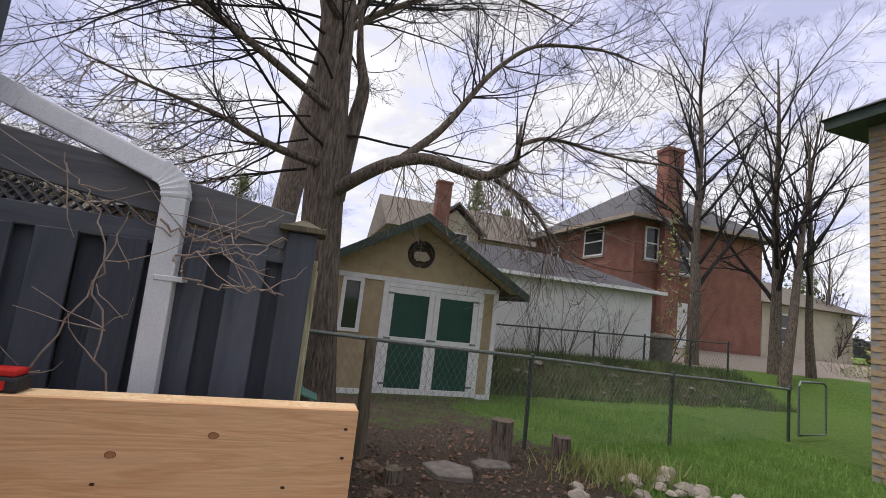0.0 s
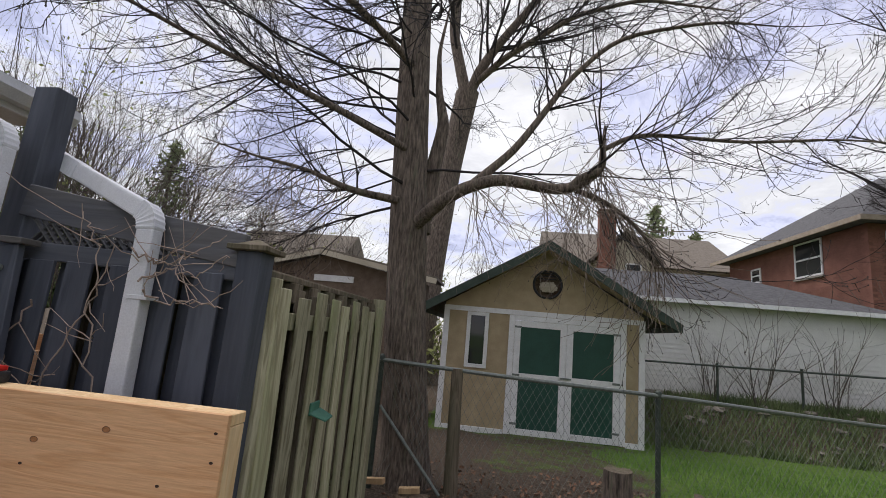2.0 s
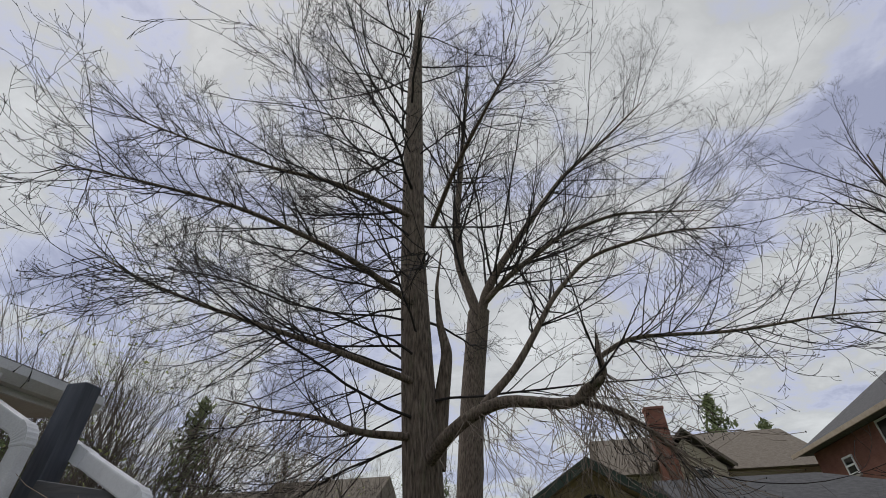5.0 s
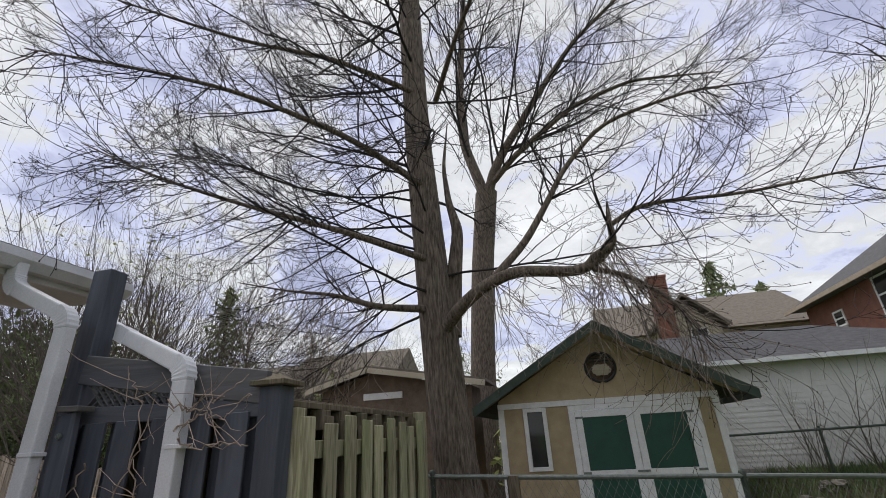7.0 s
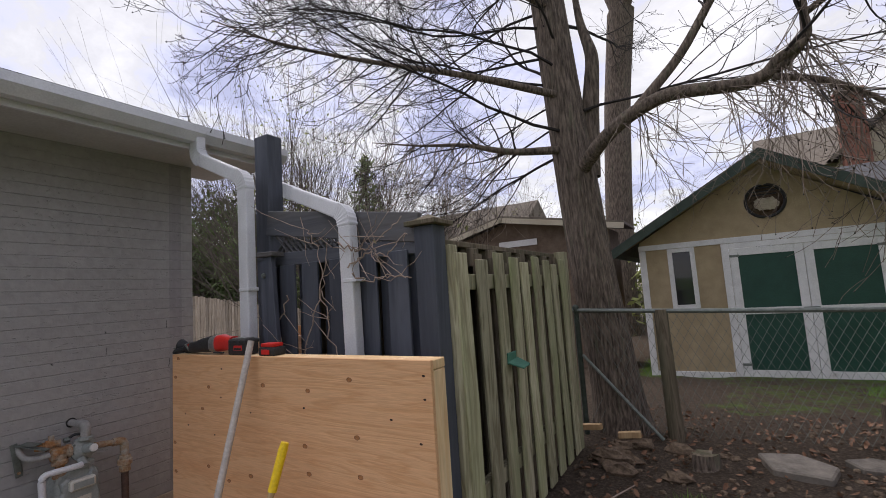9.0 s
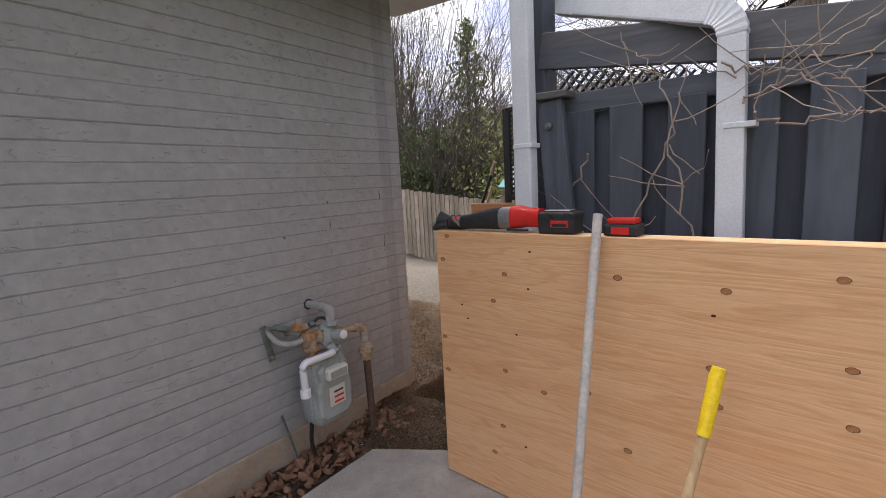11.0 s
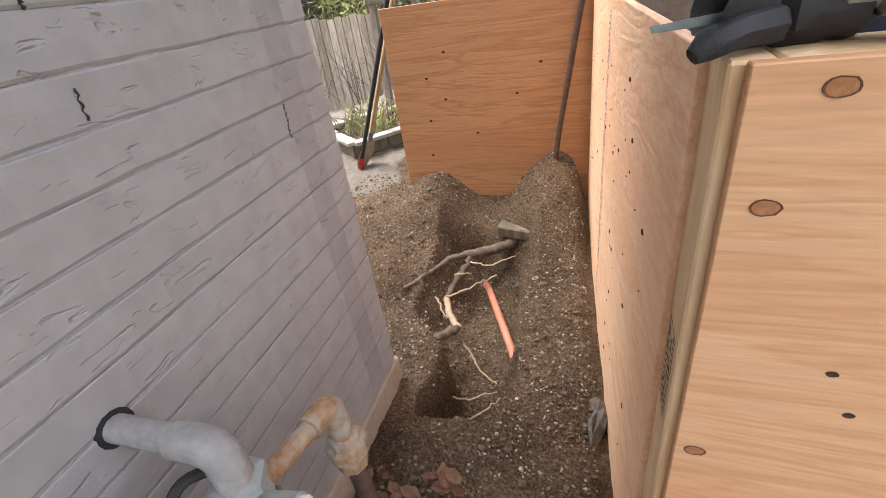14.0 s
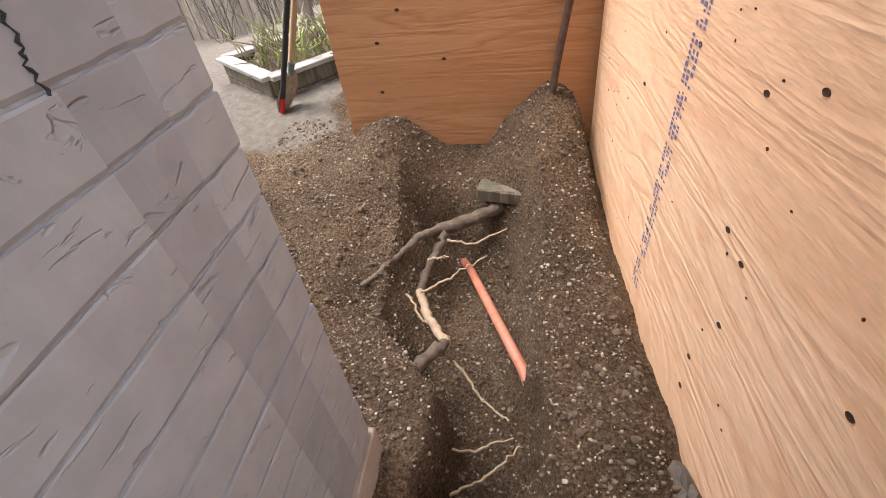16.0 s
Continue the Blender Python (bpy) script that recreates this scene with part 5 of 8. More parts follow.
pole = single("pole", Mesh().tube([(0.85, -0.43, -0.05), (0.825, -0.24, 0.6), (0.798, -0.032, 1.27)], (0.0165, 0.0165, 0.016), 12), POLE_PALE, "dusty pale pole leaning on the plywood", "pole", smooth=True)
hoe = thing("yellow_handled_tool", (0.98, -0.42, 0.0), "long tool with yellow grip leaning on the plywood", "garden tool")
part("shaft", Mesh().tube([(1.06, -0.44, -0.04), (1.168, -0.215, 0.67)], 0.0135, 10), HANDLE_WOOD, hoe, "wooden shaft", smooth=True)
part("grip", Mesh().tube([(1.168, -0.215, 0.67), (1.187, -0.168, 0.83), (1.191, -0.16, 0.855)], (0.0185, 0.020, 0.017), 12), YELLOW, hoe, "yellow plastic grip", smooth=True)

# ---- in and round the trench ----
slab = single("slab", Mesh().slab([(-0.42, -0.12), (-0.30, -2.4), (2.2, -2.4), (2.2, -0.30), (1.9, 0.10), (-0.02, 0.13), (-0.10, 0.10)], -0.07, -0.004), CONCRETE, "worn concrete slab under the plywood", "paving slab", bevel=0.008, kind="structure")


def root_run(rows, r0, r1, seed, mat, name, parent, label=""):
    rng = np.random.default_rng(seed)
    p = np.array(rows, float)
    t = np.linspace(0, len(p) - 1, 6 * len(p))
    q = np.stack([np.interp(t, range(len(p)), p[:, k]) for k in range(3)], 1)
    for _ in range(3):
        q[1:-1] = (q[:-2] + q[1:-1] * 2 + q[2:]) / 4
    q += rng.normal(0, 0.003, q.shape)
    return part(name, Mesh().tube(q, np.linspace(r0, r1, len(q)) * (1 + 0.10 * rng.standard_normal(len(q))), 9), mat, parent, label, smooth=True)


roots = thing("tree_root", (-0.70, 1.45, -0.050), "exposed branching tree root crossing the dug hole", "root")
root_run([(-0.42, 1.88, -0.03), (-0.57, 1.73, -0.06), (-0.70, 1.65, -0.075), (-0.81, 1.57, -0.06)], 0.034, 0.026, 1, ROOT, "main_root", roots)
root_run([(-0.79, 1.585, -0.062), (-0.88, 1.50, -0.045), (-0.95, 1.37, -0.055), (-1.05, 1.22, -0.065)], 0.020, 0.010, 2, ROOT, "side_root", roots)
root_run([(-0.78, 1.57, -0.075), (-0.83, 1.45, -0.14), (-0.86, 1.32, -0.19)], 0.022, 0.017, 3, ROOT, "side_root", roots)
root_run([(-0.86, 1.32, -0.19), (-0.79, 1.16, -0.15), (-0.69, 1.01, -0.10)], 0.017, 0.0165, 4, ROOT_PALE, "peeled_root", roots, "pale peeled root")
root_run([(-0.688, 1.012, -0.10), (-0.735, 0.93, -0.075), (-0.80, 0.81, -0.06)], 0.018, 0.023, 5, ROOT, "root_stub", roots)
for k, rows in enumerate(([(-0.83, 1.25, -0.12), (-0.72, 1.33, -0.10), (-0.60, 1.42, -0.08)], [(-0.76, 1.49, -0.05), (-0.66, 1.47, -0.06), (-0.52, 1.53, -0.02)], [(-0.88, 1.23, -0.10), (-0.80, 1.13, -0.14), (-0.76, 1.12, -0.15)],
                         [(-0.72, 0.70, -0.16), (-0.58, 0.69, -0.20), (-0.45, 0.74, -0.16)], [(-0.62, 0.57, -0.2), (-0.52, 0.64, -0.22), (-0.43, 0.72, -0.17)], [(-0.66, 0.98, -0.16), (-0.56, 0.88, -0.22), (-0.47, 0.80, -0.2)], [(-0.82, 1.40, -0.08), (-0.74, 1.40, -0.06)])):
    root_run(rows, 0.0055, 0.003, 20 + k, ROOT_PALE, "rootlet", roots, "thin pale rootlet")
drain = single("drain_pipe", Mesh().tube([(-0.76, 1.70, -0.33), (-0.69, 1.56, -0.28), (-0.56, 1.26, -0.215), (-0.43, 0.96, -0.15), (-0.40, 0.89, -0.175)], 0.0185, 14), ORANGE, "dusty orange plastic pipe in the hole", "pipe", smooth=True)
single("wood_offcut", Mesh().beam((-0.655, 1.765, 0.015), (-0.455, 1.735, 0.005), 0.09, 0.065), POST_WOOD, "earthy timber offcut on the trench edge", "timber", bevel=0.008)
single("iron_pipe", Mesh().tube([(-0.375, 1.92, 0.16), (-0.335, 1.95, 0.50), (-0.26, 1.985, 0.95), (-0.215, 1.995, 1.20)], 0.015, 10), PIPE_BROWN, "dark rusty iron pipe leaning in the plywood corner", "pipe", smooth=True)
single("concrete_lump", Mesh().blob((-0.065, 0.56, -0.03), (0.035, 0.09, 0.06), 0.3, 4, 7, 10), STONE, "broken concrete lump below the plywood", "rubble")
single("stone", Mesh().blob(tuple(on_wall(0.53, 0.17, -0.05)), (0.04, 0.05, 0.045), 0.25, 9, 7, 10), STONE, "pale stone beside the steel riser", "stone", smooth=True)

bar = thing("digging_bar", (-1.87, 2.39, 0.1), "black digging bar with red tip propped by the plywood", "digging bar")
part("shaft", Mesh().tube([(-1.835, 2.39, 0.22), (-1.285, 2.40, 1.50)], 0.015, 10), BLACK_RUBBER, bar, smooth=True)
part("tip", Mesh().tube([(-1.878, 2.39, 0.11), (-1.835, 2.39, 0.22)], (0.010, 0.0165), 10), RED_TOOL, bar, "red painted tip", smooth=True)
part("grip", Mesh().tube([(-1.30, 2.40, 1.465), (-1.245, 2.40, 1.595)], 0.019, 10), PIPE_RUST, bar, "rusty bar head", smooth=True)
shovel = thing("shovel", (-1.80, 2.46, 0.1), "round-point shovel with wooden handle", "shovel")
part("handle", Mesh().tube([(-1.76, 2.47, 0.38), (-1.36, 2.50, 1.34)], 0.0165, 10), HANDLE_WOOD, shovel, "wooden handle", smooth=True)
part("socket", Mesh().tube([(-1.80, 2.465, 0.28), (-1.755, 2.47, 0.39)], (0.012, 0.021), 10), GALV, shovel, smooth=True)
m = Mesh()
v, f = [], []
for i in range(7):
    s = i / 6
    w = 0.085 * math.sin(math.pi * (0.12 + 0.80 * s)) ** 0.6
    for j in range(5):
        q = (j - 2) / 2
        v.append((-1.80 - 0.085 * (1 - s) + 0.03 * s + w * q * 0.25, 2.45 + w * q, 0.11 + 0.21 * s - 0.0 + 0.02 * abs(q)))
f = [(i * 5 + j, i * 5 + j + 1, i * 5 + j + 6, i * 5 + j + 5) for i in range(6) for j in range(4)]
v2 = [(x + 0.004, y, z - 0.002) for x, y, z in v]
m.add(v, f)
m.add(v2, [q[::-1] for q in f])
part("blade", m, PIPE_RUST, shovel, "rusty curved blade", smooth=True)

bed = thing("raised_bed", (-1.95, 3.0, 0.1), "grey timber raised bed with straggly weeds", "planter")
e0, e1 = Vector((-2.02, 2.62, 0)), Vector((-2.62, 3.08, 0))
long = Vector((0.72, 0.95, 0)).normalized() * 1.5
for a, b in ((e0, e1), (e1, e1 + long), (e1 + long, e0 + long), (e0 + long, e0)):
    for z in (0.09, 0.19):
        part("plank", Mesh().beam((a.x, a.y, z), (b.x, b.y, z), 0.04, 0.095), POST_WOOD, bed, bevel=0.004)
    part("cap_board", Mesh().beam((a.x, a.y, 0.255), (b.x, b.y, 0.255), 0.10, 0.03), CONCRETE, bed, "pale grey cap board", bevel=0.004)
q = Mesh()
c = [e0, e1, e1 + long, e0 + long]
part("soil", q.add([(p.x, p.y, 0.2) for p in c] + [(p.x, p.y, 0.05) for p in c], [(0, 1, 2, 3), (7, 6, 5, 4), (0, 4, 5, 1), (1, 5, 6, 2), (2, 6, 7, 3), (3, 7, 4, 0)]), CLOD, bed)
rng = np.random.default_rng(31)
for name, mat, count in (("weed_mass", LEAF_YOUNG, 260), ("dry_stem_mass", VINE, 160)):
    q = Mesh()
    for _ in range(count):
        p = e0.lerp(e1, rng.uniform(0.1, 0.9)) + long * rng.uniform(0.05, 0.95)
        d = rng.normal(0, 0.08, 3)
        tall = rng.uniform(0.06, 0.30)
        q.tube([(p.x, p.y, 0.19), (p.x + d[0] * 0.6, p.y + d[1] * 0.6, 0.19 + tall * 0.7), (p.x + d[0] * 1.6, p.y + d[1] * 1.6, 0.19 + tall)], (0.004, 0.006, 0.001), 3, False)
    part(name, q, mat, bed, kind="stuff")

# lattice screen, pale door and tarp beyond the far board
trellis = thing("lattice_screen", (-0.62, 2.16, 1.2), "black lattice screen standing behind the plywood", "screen")
for a, b in (((-0.93, 1.235), (-0.30, 1.235)), ((-0.93, 2.05), (-0.30, 2.05)), ((-0.93, 1.22), (-0.93, 2.07)), ((-0.30, 1.22), (-0.30, 2.07))):
    part("bar", Mesh().beam((a[0], 2.17, a[1]), (b[0], 2.17, b[1]), 0.045, 0.05, (0, 1, 0)), BLACK_RUBBER, trellis, bevel=0.004)
q = Mesh()
for k in range(-18, 16):
    for s in (1, -1):
        a = Vector((-0.62 + k * 0.045 - s * 0.41, 2.172 + s * 0.004, 1.23))
        pts = [a + Vector((s * 0.82, 0, 0.82)) * t for t in np.linspace(0, 1, 40)]
        pts = [p for p in pts if -0.93 < p.x < -0.30]
        if len(pts) > 2:
            q.beam(pts[0], pts[-1], 0.005, 0.021, (0, 1, 0))
part("lattice", q, BLACK_RUBBER, trellis, kind="stuff")
for x in (-0.955, -0.275):
    part("leg", Mesh().span((x - 0.025, 2.15, 0.0), (x + 0.025, 2.20, 2.07)), BLACK_RUBBER, trellis, bevel=0.004)
door = thing("pale_door", (-0.36, 2.62, 0.1), "pale beige panelled door behind the lattice", "door")
part("leaf", Mesh().span((-0.62, 2.60, 0.06), (-0.10, 2.64, 2.02)), CREAM, door, bevel=0.004)
part("stile", Mesh().span((-0.345, 2.585, 0.06), (-0.315, 2.598, 2.02)), TRIM, door, "white stile", bevel=0.002)
part("knob", Mesh().lathe((-0.44, 2.598, 1.40), (0, -1, 0), ((0, 0.022), (0.006, 0.026), (0.01, 0.012), (0.03, 0.012), (0.04, 0.022), (0.055, 0.018)), 14), GALV, door, "round knob")
tarp = thing("playhouse", (-2.5, 5.2, -0.3), "small wooden playhouse with a teal roof sheet", "playhouse")
part("roof", Mesh().add([(-2.95, 5.0, 1.30), (-2.2, 5.0, 1.26), (-2.2, 5.6, 1.80), (-2.85, 5.6, 1.82), (-2.95, 5.0, 1.28), (-2.2, 5.0, 1.24), (-2.2, 5.6, 1.78), (-2.85, 5.6, 1.80)],
     [(0, 1, 2, 3), (7, 6, 5, 4), (0, 4, 5, 1), (1, 5, 6, 2), (2, 6, 7, 3), (3, 7, 4, 0)]), TEAL, tarp, "teal sheet roof", bevel=0.006)
for x in (-2.85, -2.28):
    for y in (5.05, 5.55):
        part("post", Mesh().span((x - 0.04, y - 0.04, -0.7), (x + 0.04, y + 0.04, 1.3 + (y - 5.05) * 0.85)), FENCE_TAN, tarp, bevel=0.004)
part("ladder_rail", Mesh().beam((-2.9, 5.0, 1.2), (-2.25, 5.0, 1.18), 0.04, 0.08), POST_WOOD, tarp, bevel=0.004)

# far fence
far_fence = thing("far_fence", (-8, 8, 0), "weathered tan board fence across the lower yard", "fence")
planks = [board_mesh("board", FENCE_TAN, 0.15, 1.95, 0.02, 60 + s) for s in range(3)]
for k in range(74):
    x = -3.6 - 0.168 * k
    top = 0.95 + 0.125 * max(0.0, -x - 5.5)
    piece("board", planks[k % 3], far_fence, Matrix.Translation((x, 8.0, top - 1.95 + 0.02 * ((k * 7) % 5 - 2) / 2)))
for z in (-0.35, -1.5):
    part("rail", Mesh().beam((-3.5, 8.03, 0.95 + z), (-5.5, 8.03, 0.95 + z), 0.04, 0.09), FENCE_TAN, far_fence)
    part("rail", Mesh().beam((-5.5, 8.03, 0.95 + z), (-16, 8.03, 2.26 + z), 0.04, 0.09), FENCE_TAN, far_fence)

# ---- chain-link fence ----
link = thing("chain_link_fence", (4.0, 3.45, 0.0), "chain-link fence with a steel top rail across the yard", "fence")


def fy(x):
    return 3.11 + 0.15 * (x - 1.62)


def ft(x):
    return 1.185 - 0.043 * (x - 1.62)


rail = Mesh().tube([(x, fy(x), ft(x) + 0.006 * math.sin(x * 1.7)) for x in np.linspace(1.55, 9.9, 24)], 0.021, 8)
part("top_rail", rail, GALV, link, "dull steel top rail", smooth=True)
for x in (1.60, 4.42, 6.95, 9.9):
    part("post", Mesh().tube([(x, fy(x) + 0.02, -0.25), (x, fy(x) + 0.02, ft(x) + 0.03)], 0.026, 10), GREEN_STEEL, link, "dark steel post", smooth=True)
    part("post_cap", Mesh().lathe((x, fy(x) + 0.01, ft(x) - 0.015), (0, 0, 1), ((0, 0.034), (0.05, 0.034), (0.065, 0.024), (0.075, 0.01)), 12), GREEN_STEEL, link, smooth=True)
part("wooden_post", Mesh().tube([(2.39, fy(2.39) + 0.02, -0.2), (2.375, fy(2.39) + 0.02, 0.5), (2.365, fy(2.39) + 0.01, ft(2.39) + 0.01)], (0.075, 0.066, 0.06), 10), POST_WOOD, link, "round weathered wooden post", smooth=True)
wires = Mesh()
pitch = 0.075
for k in range(int(8.3 / pitch)):
    x = 1.6 + k * pitch
    for s in (1, -1):
        x2 = x + s * 0.62
        if 1.55 < x2 < 9.9:
            wires.tube([(x, fy(x) + 0.004 * s, 0.0), (x2, fy(x2) + 0.004 * s, ft(x2) - 0.02)], 0.0017, 3, False)
part("wire_mesh", wires, GALV, link, "diamond wire mesh", kind="stuff")
part("brace", Mesh().tube([(1.64, 3.08, 0.75), (2.30, 3.02, 0.02)], 0.016, 8), GALV, link, "leaning steel brace", smooth=True)

gate = thing("garden_gate", (10.6, 4.35, 0.0), "small chain-link garden gate", "gate")
gp = [(10.15, 4.38, 0.05), (10.15, 4.38, 0.90), (10.22, 4.39, 0.97), (10.95, 4.50, 0.96), (11.02, 4.51, 0.9), (11.02, 4.51, 0.05), (10.15, 4.38, 0.05)]
part("gate_frame", Mesh().tube(gp, 0.02, 8), GALV, gate, smooth=True)
q = Mesh()
for k in range(11):
    for s in (1, -1):
        x = 10.15 + 0.087 * k
        x2 = min(11.02, max(10.15, x + s * 0.5))
        q.tube([(x, 4.38 + 0.15 * (x - 10.15), 0.05), (x2, 4.38 + 0.15 * (x2 - 10.15), 0.05 + abs(x2 - x) * 1.8)], 0.0012, 3, False)
part("wire_mesh", q, GALV, gate, kind="stuff")

far_link = thing("chain_link_fence", (8, 8.0, 0.5), "second chain-link fence below the white garage", "fence")
part("top_rail", Mesh().tube([(5.6, 8.3, 1.30), (13.5, 8.6, 1.45)], 0.02, 8), GREEN_STEEL, far_link, smooth=True)
for x in (5.7, 7.2, 8.8, 10.4, 12.0, 13.4):
    part("post", Mesh().tube([(x, 8.32 + 0.035 * (x - 5.6), -0.2), (x, 8.32 + 0.035 * (x - 5.6), 1.36 + 0.02 * (x - 5.6))], 0.025, 8), GREEN_STEEL, far_link, smooth=True)
q = Mesh()
for k in range(80):
    for s in (1, -1):
        x = 5.7 + 0.1 * k
        q.tube([(x, 8.31 + 0.037 * (x - 5.6), 0.35), (x + s * 0.5, 8.31 + 0.037 * (x - 5.6), 1.30)], 0.002, 3, False)
part("wire_mesh", q, GREEN_STEEL, far_link, kind="stuff")


# ---- the stucco garden shed ----
shed = thing("garden_shed", (3.55, 6.55, -0.1), "tan stucco garden shed with green double doors", "shed")
SX0, SX1, SZ = 1.83, 5.24, 1.93
PEAK_X, PEAK_Z = 3.56, 3.06


def sy(x):
    return 6.50 + 0.035 * (x - 1.83)


def front(x0, x1, z0, z1, d0, d1):
    """A block on the shed front between distances d0 and d1 before it."""
    r = Mesh()
    return r.add([(x, sy(x) - d, z) for z in (z0, z1) for x, d in ((x0, d1), (x1, d1), (x1, d0), (x0, d0))],
                 [(3, 2, 1, 0), (4, 5, 6, 7), (0, 1, 5, 4), (1, 2, 6, 5), (2, 3, 7, 6), (3, 0, 4, 7)])


DX0, DX1, DZ0, DZ1 = 3.06, 4.85, -0.06, 1.90
WX0, WX1, WZ0, WZ1 = 2.24, 2.60, 0.97, 1.90
for x0, x1, z0, z1 in ((SX0, WX0, -0.10, SZ), (WX0, WX1, -0.10, WZ0), (WX0, WX1, WZ1, SZ), (WX1, DX0, -0.10, SZ), (DX0, DX1, DZ1, SZ), (DX1, SX1, -0.10, SZ)):
    part("front_wall", front(x0, x1, z0, z1, -0.14, 0.0), STUCCO, shed)
m = Mesh()
n = 28
out_v = []
ring = [(3.59 + 0.235 * math.cos(k * math.tau / n), 2.49 + 0.235 * math.sin(k * math.tau / n)) for k in range(n)]


def edge_of(a):
    """Where the ray at angle a from the vent meets the gable's outline."""
    best = 9.0
    corners = [(SX0, SZ), (SX1, SZ), (SX1, SZ + 0.12), (PEAK_X, PEAK_Z), (SX0, SZ + 0.12)]
    for (xa, za), (xb, zb) in zip(corners, corners[1:] + corners[:1]):
        dx, dz = math.cos(a), math.sin(a)
        det = dx * (zb - za) - dz * (xb - xa)
        if abs(det) > 1e-9:
            t = ((xa - 3.59) * (zb - za) - (za - 2.49) * (xb - xa)) / det
            u = ((xa - 3.59) * dz - (za - 2.49) * dx) / det
            if t > 0 and -1e-6 <= u <= 1 + 1e-6:
                best = min(best, t)
    return 3.59 + best * math.cos(a), 2.49 + best * math.sin(a)


angs = sorted([k * math.tau / n for k in range(n)] + [math.atan2(z - 2.49, x - 3.59) % math.tau for x, z in ((SX0, SZ), (SX1, SZ), (SX1, SZ + 0.12), (PEAK_X, PEAK_Z), (SX0, SZ + 0.12))])
na = len(angs)
v = []
for d in (0.0, -0.14):
    for a in angs:
        x, z = 3.59 + 0.235 * math.cos(a), 2.49 + 0.235 * math.sin(a)
        v.append((x, sy(x) - d, z))
    for a in angs:
        x, z = edge_of(a)
        v.append((x, sy(x) - d, z))
f = []
for i in range(na):
    j = (i + 1) % na
    f += [(i, j, na + j, na + i), (2 * na + i, 3 * na + i, 3 * na + j, 2 * na + j), (i, 2 * na + i, 2 * na + j, j), (na + i, na + j, 3 * na + j, 3 * na + i)]
m.add(v, f)
part("gable", m, STUCCO, shed, "tan stucco gable with round vent hole")
vent = part("vent_ring", Mesh().tube([(3.59 + 0.24 * math.cos(a), sy(3.59) - 0.01, 2.49 + 0.24 * math.sin(a)) for a in np.linspace(0, math.tau, 33)], 0.022, 8), BLACK_RUBBER, shed, "dark round vent ring", smooth=True)
part("vent_back", Mesh().lathe((3.59, sy(3.59) + 0.135, 2.49), (0, -1, 0), ((0, 0.23), (0.02, 0.23)), 28), CLOD, vent)
q = Mesh()
q.blob((3.60, sy(3.6) + 0.03, 2.45), (0.15, 0.02, 0.085), 0.35, 4, 6, 12)
part("vent_ornament", q, CREAM, vent, "pale plain ornament in the vent")
q = Mesh()
for z in (2.58, 2.63, 2.68):
    q.span((3.44, sy(3.59) - 0.0, z), (3.74, sy(3.59) + 0.02, z + 0.016))
part("vent_slats", q, BLACK_RUBBER, vent, kind="stuff")
# side and back walls
m = Mesh()
for x0, x1, y0, y1 in ((SX0, SX0 + 0.14, 6.66, 10.0), (SX1 - 0.14, SX1, 6.78, 10.0), (SX0, SX1, 10.0, 10.14)):
    m.span((x0, y0, -0.15), (x1, y1, SZ))
part("back_walls", m, STUCCO, shed)
part("base", front(SX0 - 0.01, SX1 + 0.01, -0.35, -0.101, -0.14, 0.012), JOINT, shed, "grey block base")
# roof slopes with fascias
for s, xe in ((-1, 1.47), (1, 5.66)):
    ze = 1.93
    m = Mesh()
    m.add([(x, y, z + o) for o in (0.0, 0.05) for x, z, y in ((PEAK_X, PEAK_Z + 0.10, 6.16), (xe, ze, 6.16), (xe, ze, 10.4), (PEAK_X, PEAK_Z + 0.10, 10.4))],
          [(3, 2, 1, 0), (4, 5, 6, 7), (0, 1, 5, 4), (1, 2, 6, 5), (2, 3, 7, 6), (3, 0, 4, 7)])
    part("roof_slope", m, SHINGLE, shed, "dark mossy shingles")
    m = Mesh()
    m.add([(x, y, z + o) for o in (-0.115, 0.035) for x, z, y in ((PEAK_X, PEAK_Z + 0.10, 6.13), (xe, ze, 6.13), (xe, ze, 6.155), (PEAK_X, PEAK_Z + 0.10, 6.155))],
          [(3, 2, 1, 0), (4, 5, 6, 7), (0, 1, 5, 4), (1, 2, 6, 5), (2, 3, 7, 6), (3, 0, 4, 7)])
    part("barge_board", m, GREEN_TRIM, shed, "dark green barge board")
    m = Mesh()
    m.add([(x, y, z) for x, z, y in ((PEAK_X, PEAK_Z - 0.0, 6.16), (xe + s * -0.12, ze + 0.03, 6.16), (xe + s * -0.12, ze + 0.03, 6.70), (PEAK_X, PEAK_Z - 0.0, 6.70))]
          + [(x, y, z + 0.02) for x, z, y in ((PEAK_X, PEAK_Z - 0.0, 6.16), (xe + s * -0.12, ze + 0.03, 6.16), (xe + s * -0.12, ze + 0.03, 6.70), (PEAK_X, PEAK_Z - 0.0, 6.70))],
          [(3, 2, 1, 0), (4, 5, 6, 7), (0, 1, 5, 4), (1, 2, 6, 5), (2, 3, 7, 6), (3, 0, 4, 7)])
    part("eave_soffit", m, STUCCO, shed)
    part("eave_fascia", Mesh().beam((xe + s * 0.012, 6.14, ze - 0.03), (xe + s * 0.012, 10.4, ze - 0.03), 0.022, 0.13), GREEN_TRIM, shed)
part("belt_trim", front(SX0 - 0.015, SX1 + 0.015, 1.915, 2.00, -0.002, 0.026), TRIM, shed, "white belt board", bevel=0.003)
for x in (SX0 - 0.012, SX1 - 0.085):
    part("corner_trim", front(x, x + 0.097, -0.09, 1.912, -0.002, 0.026), TRIM, shed, "white corner board", bevel=0.003)
